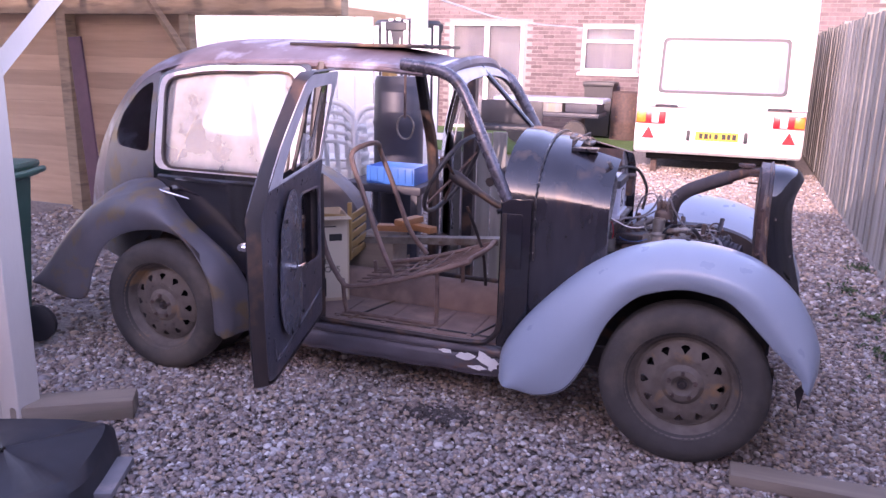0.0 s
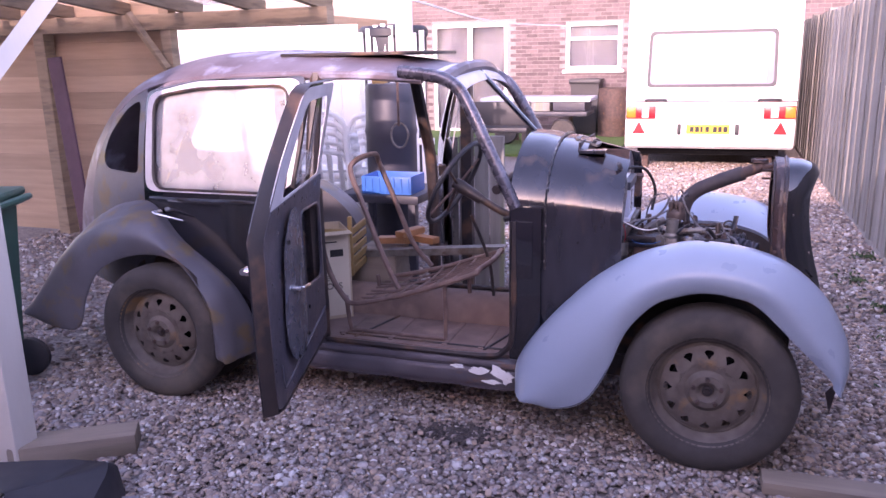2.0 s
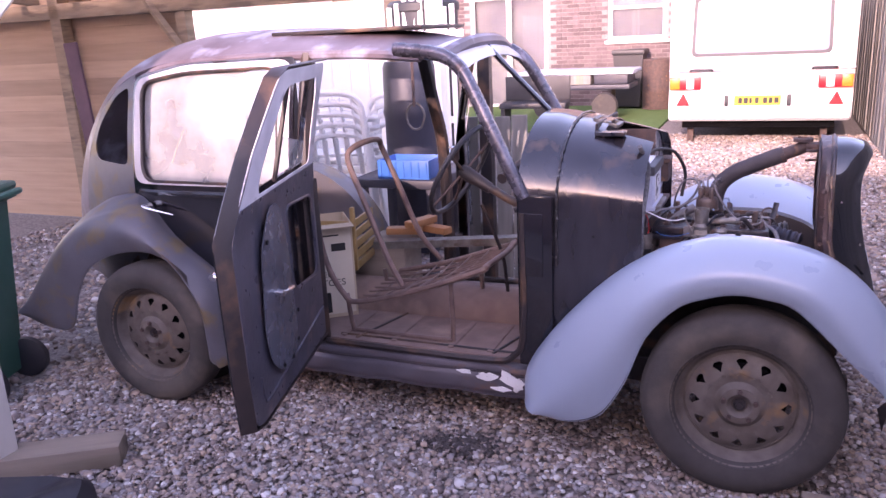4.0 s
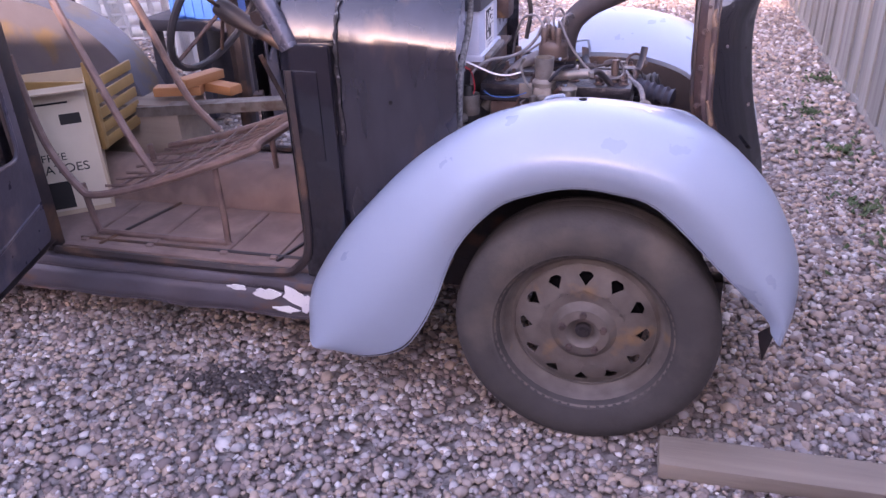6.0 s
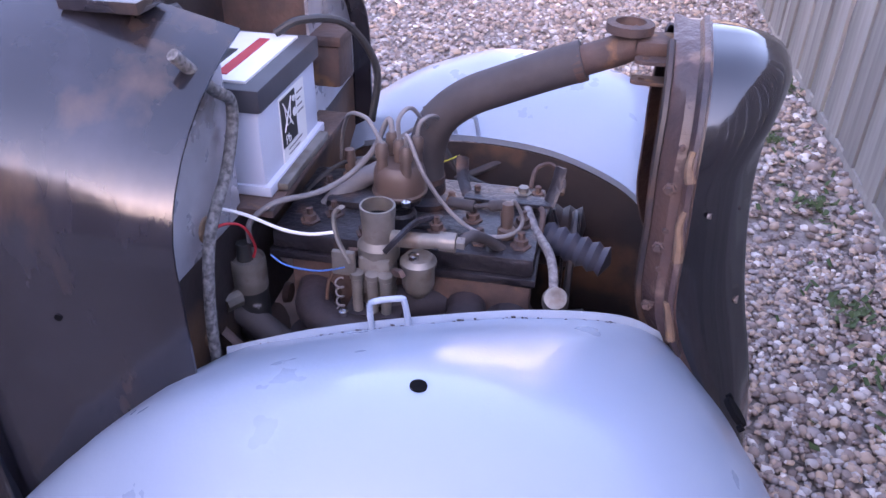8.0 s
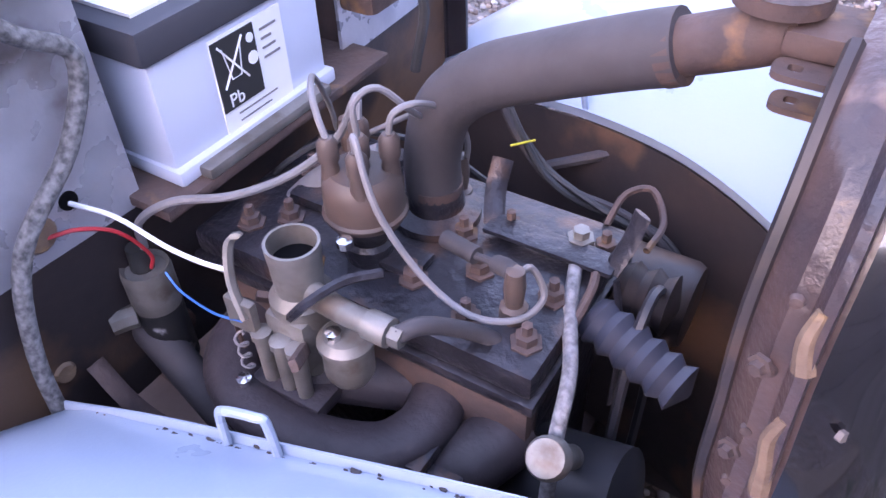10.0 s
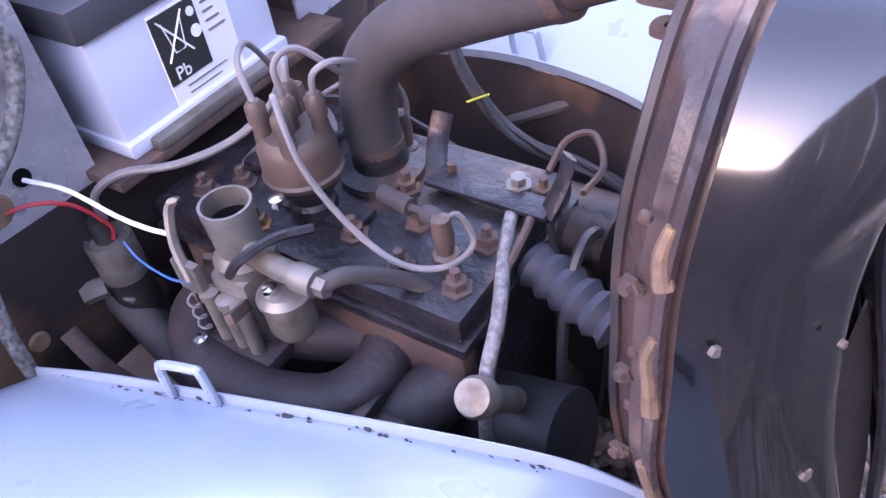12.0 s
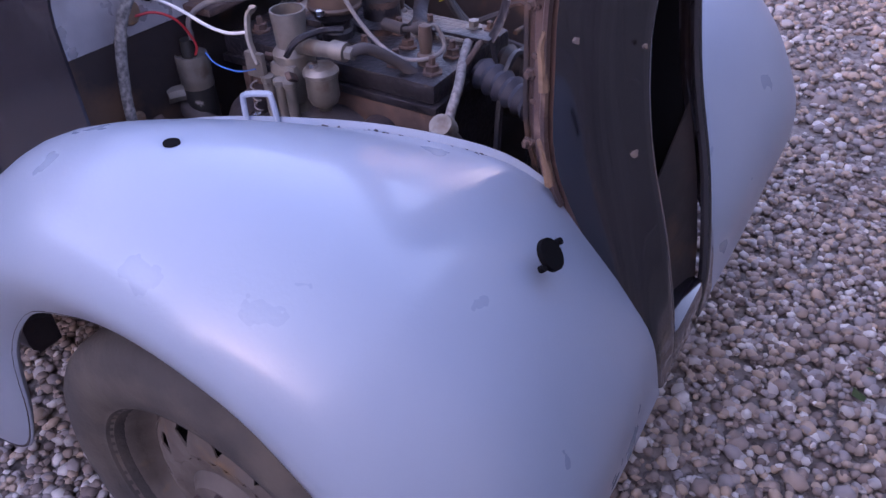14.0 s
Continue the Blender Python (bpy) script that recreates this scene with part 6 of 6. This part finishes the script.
part("flange", B(-0.5, 0.5, -0.035, -0.03, -0.03, 0.006), ALLOY, cs, smooth=False)
bx = thing("support_box", SITE @ pose(-1.72, 0.92, 0.30), "dark wooden box standing on the car floor", "box")
part("body", B(-0.28, 0.14, -0.10, 0.10, 0, 0.272, bevel=0.008), WOOD_X, bx)
for k, (x, y, rz) in enumerate(((-1.62, 0.92, 15), (-1.48, 0.98, -20), (-1.55, 0.97, 70))):
    o = thing("wood_offcut", SITE @ pose(x, y, 0.587 + 0.035 * (k == 2), 0, 0, rz), "orange-brown offcut of wood", "offcut", "loose wood offcuts")
    part("block", B(-0.09, 0.09, -0.03, 0.03, 0, 0.035, bevel=0.006), mat("orange_wood", (0.42, 0.19, 0.08), (0.33, 0.15, 0.06), rough=0.6, stretch=(0.3, 3, 3), scale=8), o)

# ---- carport and what stands round the car ----
cp = thing("carport", SITE, "open timber carport with boarded back wall and pale posts", "carport")
def post(x, y, z1, w=0.1, m=None, name="post"):
    return part(name, B(x - w / 2, x + w / 2, y - w / 2, y + w / 2, 0, z1, bevel=0.006), m or WOOD, cp, smooth=False)


for k in range(16):
    o = part("board", B(-8.2, -4.5, 2.92, 2.94, 0.0 + 0.145 * k, 0.1448 + 0.145 * k, bevel=0.004), BOARD, cp, smooth=False) if k == 0 else new("board", first.data)
    if k == 0:
        first = o
    else:
        o.parent = cp
        o.matrix_basis = pose(0, random.uniform(-0.004, 0.004), 0.145 * k)
for k in range(16):
    o = new("board", first.data)
    o.parent = cp
    o.matrix_basis = pose(-9.6, 4.6, 0.145 * k, 0, 0, -90)
post(-5.78, 2.82, 2.0, 0.12)
post(-4.42, 2.82, 2.3, 0.10)
post(-6.6, -0.7, 2.3, 0.10)
post(-2.6, -0.72, 2.3, 0.11, WOOD_PALE := mat("pale_painted_timber", (0.68, 0.62, 0.56), (0.6, 0.54, 0.48), rough=0.7, scale=5, bump=0.3, stretch=(1, 1, 0.3)))
part("beam", B(-8.2, -2.9, 2.76, 2.88, 1.82, 1.95, bevel=0.006), WOOD, cp, smooth=False)
part("beam", B(-8.2, -2.4, -0.77, -0.67, 2.2, 2.35, bevel=0.006), WOOD_PALE, cp, smooth=False)
for k in range(9):
    x = -8.0 + k * 0.62
    ang = math.degrees(math.atan2(2.35 - 1.95, 3.6))
    part("rafter", B(x - 0.03, x + 0.03, -1.0, 3.1, 0, 0.11, bevel=0.005, m=Matrix.Translation((0, 0, 2.27)) @ pose(0, 0, 0, -ang, 0, 0)), WOOD, cp, smooth=False)
part("roof_sheet", B(-8.3, -2.75, -1.1, 3.2, 0.115, 0.125, m=Matrix.Translation((0, 0, 2.27)) @ pose(0, 0, 0, -math.degrees(math.atan2(0.4, 3.6)), 0, 0)), DUSTY, cp, "pale roof sheet", smooth=False)
part("brace", T([(-4.75, 2.74, 1.96), (-4.40, 2.74, 1.50)], 0.035, curve=False, seg=4), WOOD, cp, smooth=False)
part("brace", T([(-2.6, -0.70, 1.40), (-2.6, -0.1, 1.95)], 0.045, curve=False, seg=4), WOOD_PALE, cp, smooth=False)
part("packing_board", B(-2.68, -2.64, -0.86, -0.6, 0.0, 1.32, bevel=0.004), WOOD_PALE, cp, smooth=False)
for x, y, h_, tilt, m in ((-5.25, 2.5, 1.62, 4, PLUM := mat("plum_painted_board", (0.14, 0.07, 0.10), (0.10, 0.05, 0.075), rough=0.6)), (-4.98, 2.7, 0.95, 3, BOARD)):
    o = thing("leaning_board", SITE @ pose(x, y, 0, 0, -tilt, 0), "long painted board leaning in the carport", "board", "leaning boards")
    part("plank", B(-0.07, 0.07, -0.012, 0.012, 0, h_, bevel=0.004), m, o, smooth=False)

# green garden waste bin
wb = thing("wheelie_bin", SITE @ pose(-3.42, -0.22, 0, 0, 0, 20), "dark green plastic wheelie bin with its lid back", "bin")
bm = bmesh.new()
loft(bm, [[(-a, -b, z), (a, -b, z), (a, b, z), (-a, b, z)] for a, b, z in ((0.17, 0.19, 0.05), (0.22, 0.25, 0.88), (0.24, 0.27, 0.89), (0.24, 0.27, 0.93))], close_ring=True, caps=True)
bmesh.ops.bevel(bm, geom=[e for e in bm.edges if abs((e.verts[0].co - e.verts[1].co).z) > 0.3], offset=0.03, segments=3, affect="EDGES")
part("body", bm, GREEN_BIN, wb)
part("lid", B(-0.25, 0.25, -0.28, 0.28, 0.93, 0.97, bevel=0.02), GREEN_BIN, wb)
part("handle", T([(0.2, -0.2, 0.9), (0.3, -0.2, 0.93), (0.31, 0, 0.93), (0.3, 0.2, 0.93), (0.2, 0.2, 0.9)], 0.016), GREEN_BIN, wb)
for y in (-0.17, 0.17):
    part("wheel", LATHE([(0.002, -0.025), (0.085, -0.025), (0.1, -0.015), (0.1, 0.015), (0.085, 0.025), (0.002, 0.025)], up(0.2, y, 0.1) @ pose(0, 0, 0, 90, 0, 0), 24), PLAST_BLACK, wb)

# sleeper block, sheet, slab, plank
sl = thing("timber_block", SITE @ pose(-2.42, -0.60, 0, 0, 0, 33), "short weathered timber block lying on the gravel", "timber")
part("block", B(-0.24, 0.24, -0.07, 0.07, 0.0, 0.09, bevel=0.012), WOOD_X, sl)
pk = thing("plank", SITE @ pose(0.55, 0.02, 0, 0, 0, 0), "weathered grey plank lying flat by the front wheel", "plank")
part("board", B(-0.25, 0.75, -0.055, 0.055, 0.004, 0.052, bevel=0.008), WOOD_X, pk)
pk.matrix_world = SITE @ pose(0.455, -0.047, 0, 0, 0, 1)
bg = thing("plastic_sheet", SITE @ pose(-2.22, -1.12, 0, 0, 0, 25), "crumpled black plastic sheet over a low tub", "sheet")
bm = bmesh.new()
loft(bm, [[(sx * math.copysign(abs(math.cos(a)) ** 0.4, math.cos(a)), sy * math.copysign(abs(math.sin(a)) ** 0.4, math.sin(a)), z + 0.008 * math.sin(5 * a + z * 40)) for a in (2 * math.pi * k / 40 for k in range(40))] for sx, sy, z in ((0.34, 0.30, 0.0), (0.33, 0.29, 0.10), (0.30, 0.26, 0.135), (0.15, 0.12, 0.145), (0.01, 0.01, 0.15))], close_ring=True)
part("sheet", bm, PLAST_BLACK, bg)
st = thing("stone_slab", SITE @ pose(-1.98, -0.98, 0, 0, 0, 25), "thin pale grey slab with a chalky smear", "slab")
part("slab", B(-0.12, 0.12, -0.13, 0.13, 0.0, 0.03, bevel=0.005), mat("pale_slate", (0.27, 0.26, 0.28), (0.2, 0.19, 0.2), rough=0.7, scale=9, c3=(0.5, 0.38, 0.34), patch=6, amount=0.34), st)

# behind the car: table, barrel, crate, chairs, boards
tb = thing("workmate_table", SITE @ pose(-2.12, 2.15, 0), "dark blue plastic table carrying a blue crate", "table")
part("top", B(-0.34, 0.26, -0.25, 0.25, 0.60, 0.66, bevel=0.015), BARREL_BLUE, tb)
for x in (-0.28, 0.2):
    for y in (-0.2, 0.2):
        part("leg", B(x - 0.025, x + 0.025, y - 0.025, y + 0.025, 0, 0.6, bevel=0.005), BARREL_BLUE, tb)
br = thing("barrel", SITE @ pose(-2.34, 2.62, 0), "dark blue plastic barrel standing behind the table", "barrel")
part("body", LATHE([(0.01, 0.0), (0.17, 0.0), (0.185, 0.03), (0.19, 0.5), (0.2, 0.55), (0.19, 0.6), (0.19, 0.98), (0.2, 1.02), (0.19, 1.06), (0.185, 1.33), (0.17, 1.37), (0.01, 1.37)], Matrix(), 32), BARREL_BLUE, br)
part("cap", LATHE([(0.01, 1.36), (0.06, 1.36), (0.06, 1.40), (0.01, 1.40)], up(-0.08, 0, 0), 16), YELLOW_CRATE, br, "yellow cap")
bc = thing("plastic_crate", SITE @ pose(-2.10, 2.06, 0.66), "bright blue ribbed plastic crate filled with odds and ends", "crate")
for a in ((-0.18, 0.18, -0.13, -0.12), (-0.18, 0.18, 0.12, 0.13), (-0.18, -0.17, -0.12, 0.12), (0.17, 0.18, -0.12, 0.12)):
    part("side", B(a[0], a[1], a[2], a[3], 0, 0.12, bevel=0.003), BLUE, bc)
part("base", B(-0.17, 0.17, -0.12, 0.12, 0, 0.008), BLUE, bc)
for k in range(7):
    part("rib", B(-0.16 + k * 0.053, -0.15 + k * 0.053, -0.136, -0.13, 0.01, 0.11), BLUE, bc)
ch = thing("hanging_chain", SITE @ pose(-1.98, 1.9, 0), "rusty chain and wire coil hanging from a dark frame", "chain")
part("chain", T([(0, 0, 1.44), (0, 0, 1.12)], 0.009, curve=False, seg=6), RUST, ch)
part("coil", T([(0.06 * math.cos(a), 0.01, 1.06 + 0.08 * math.sin(a)) for a in (k * 0.6 for k in range(10))], 0.007, closed=True), ALLOY, ch)
part("hook_bar", B(-0.9, 0.5, -0.03, 0.03, 1.42, 1.47, bevel=0.004), BLACK_RUST, ch, smooth=False)
part("upright", B(0.43, 0.5, -0.03, 0.03, 0, 1.42, bevel=0.004), BLACK_RUST, ch, smooth=False)
part("upright", B(-0.9, -0.85, -0.03, 0.03, 0, 1.42, bevel=0.004), BLACK_RUST, ch, smooth=False)


def garden_chair(x, y, n):
    for k in range(n):
        c = thing("garden_chair", SITE @ pose(x, y - 0.02 * k, 0.075 * k, 0, 0, 200), "white moulded plastic garden chair in a stack", "chair", "stacked garden chairs")
        bm = bmesh.new()
        loft(bm, [[(-0.21, -0.2, 0.42), (0.21, -0.2, 0.42)], [(-0.21, 0.1, 0.41), (0.21, 0.1, 0.41)], [(-0.2, 0.2, 0.43), (0.2, 0.2, 0.43)]])
        part("seat", solid(bm, 0.012), WHITE_PLASTIC, c)
        for j in range(5):
            part("back_slat", T([(-0.16 + 0.08 * j, 0.2, 0.44), (-0.165 + 0.083 * j, 0.25, 0.66), (-0.16 + 0.08 * j, 0.3, 0.84)], 0.022, seg=6, flat=0.3), WHITE_PLASTIC, c)
        part("top_rail", T([(-0.22, 0.26, 0.78), (-0.15, 0.3, 0.86), (0, 0.31, 0.88), (0.15, 0.3, 0.86), (0.22, 0.26, 0.78)], 0.025, seg=8), WHITE_PLASTIC, c)
        for s in (-1, 1):
            part("arm", T([(s * 0.24, 0.24, 0.68), (s * 0.27, 0.05, 0.66), (s * 0.26, -0.18, 0.64), (s * 0.25, -0.22, 0.6), (s * 0.26, -0.24, 0.0)], 0.024, seg=8), WHITE_PLASTIC, c)
            part("rear_leg", T([(s * 0.22, 0.26, 0.78), (s * 0.24, 0.24, 0.5), (s * 0.26, 0.27, 0.0)], 0.024, seg=8), WHITE_PLASTIC, c)


garden_chair(-2.95, 2.7, 5)
garden_chair(-2.80, 3.45, 4)
gp = thing("board_panel", SITE @ pose(-1.52, 2.05, 0), "upright panel of grey-brown boards with gaps", "panel")
for k in range(4):
    part("board", B(-0.20 + k * 0.105, -0.105 + k * 0.105, -0.012, 0.012, 0.02, 1.04 + 0.01 * (k % 2), bevel=0.003), FENCE, gp, smooth=False)
part("batten", B(-0.2, 0.21, 0.012, 0.035, 0.3, 0.37), FENCE, gp, smooth=False)

# pale shed side, picket fence and posts in the sun
sh = thing("white_screen", SITE @ pose(-5.4, 5.2, 0), "pale painted garden screen in bright sun", "screen")
for k in range(14):
    part("panel_board", B(-1.6 + k * 0.23, -1.38 + k * 0.23, -0.01, 0.01, 0.02, 1.92, bevel=0.004), WHITE_PAINT, sh, smooth=False)
part("rail", B(-1.6, 1.62, 0.01, 0.05, 1.2, 1.28), WHITE_PAINT, sh, smooth=False)
pf = thing("picket_fence", SITE @ pose(-4.2, 6.2, 0), "white painted picket fence beside the lawn", "fence")
for k in range(16):
    part("picket", B(-0.75 + k * 0.1, -0.69 + k * 0.1, -0.012, 0.012, 0.02, 1.9 + 0.06 * math.sin(k * 0.8), bevel=0.004), WHITE_PAINT, pf, smooth=False)
for z in (0.5, 1.5):
    part("rail", B(-0.8, 0.9, 0.012, 0.05, z, z + 0.08), WHITE_PAINT, pf, smooth=False)
tn = thing("water_butt", SITE @ pose(-3.95, 6.6, 0), "dark grey round lid of a water butt", "water butt")
part("body", LATHE([(0.01, 0), (0.38, 0), (0.42, 1.8), (0.44, 1.82), (0.44, 1.9), (0.4, 1.94), (0.01, 1.97)], Matrix(), 28), PLAST_BLACK, tn)
wp = thing("washing_line_post", SITE @ pose(-3.6, 6.1, 0), "white square washing line post", "post")
part("post", B(-0.08, 0.08, -0.08, 0.08, 0, 2.6, bevel=0.01), WHITE_PAINT, wp, smooth=False)
wl = thing("washing_line", SITE, "white washing line strung across the garden", "washing line")
part("line", T([(-3.6, 6.0, 2.25), (-3.3, 9.0, 2.06), (-2.9, 12.98, 2.1)], 0.012, seg=6), WHITE_PLASTIC, wl)
dk = thing("upholstered_bench", SITE @ pose(-3.25, 9.0, 0, 0, 0, 5), "dark covered garden bench on the lawn", "bench")
part("seat", B(-0.5, 0.5, -0.25, 0.25, 0.40, 0.48, bevel=0.02), PLAST_BLACK, dk)
part("back", B(-0.5, 0.5, 0.22, 0.27, 0.48, 0.85, bevel=0.02), PLAST_BLACK, dk)
for x in (-0.45, 0.45):
    part("leg", B(x - 0.03, x + 0.03, -0.22, 0.22, 0.02, 0.4), PLAST_BLACK, dk)

# oil-darkened stones
OILY = mat("oil_dark_stone", (0.045, 0.036, 0.036), (0.08, 0.065, 0.06), rough=0.5, scale=30)
tagged(gravel("oily_gravel", 330, -1.19, -0.83, -0.05, 0.09, 0.0098, 21, 0.003, OILY), "dark oil-stained stones lying in the gravel beside the sill", "gravel", "", "stuff")
# weeds in the gravel along the fence
rng = np.random.default_rng(11)
verts, faces = [], []
for cx, cy in ((0.98, 1.6), (1.08, 1.25), (1.0, 0.85), (1.1, 0.5), (1.02, 2.3), (1.05, 0.15), (0.95, 2.9), (1.12, 3.6)):
    for k in range(70):
        a, r = rng.uniform(0, 6.28), abs(rng.normal(0, 0.09))
        x, y = cx + r * math.cos(a), cy + 1.5 * r * math.sin(a)
        L, w, d = rng.uniform(0.012, 0.035), rng.uniform(0.004, 0.009), rng.uniform(0, 6.28)
        n = len(verts)
        dx, dy = math.cos(d), math.sin(d)
        h0 = 0.012
        verts += [(x - w * dy, y + w * dx, h0), (x + w * dy, y - w * dx, h0), (x + L * dx + w * dy, y + L * dy - w * dx, h0 + rng.uniform(0.005, 0.02)), (x + L * dx - w * dy, y + L * dy + w * dx, h0 + rng.uniform(0.005, 0.02))]
        faces.append((n, n + 1, n + 2, n + 3))
me = bpy.data.meshes.new("weeds")
me.from_pydata(verts, [], faces)
me.materials.append(mat("weed_green", (0.03, 0.06, 0.018), (0.055, 0.09, 0.03), rough=0.7, scale=30))
o = new("weeds", me)
o.matrix_world = SITE
tagged(o, "small green weeds growing through the gravel by the fence", "weeds", "", "stuff")
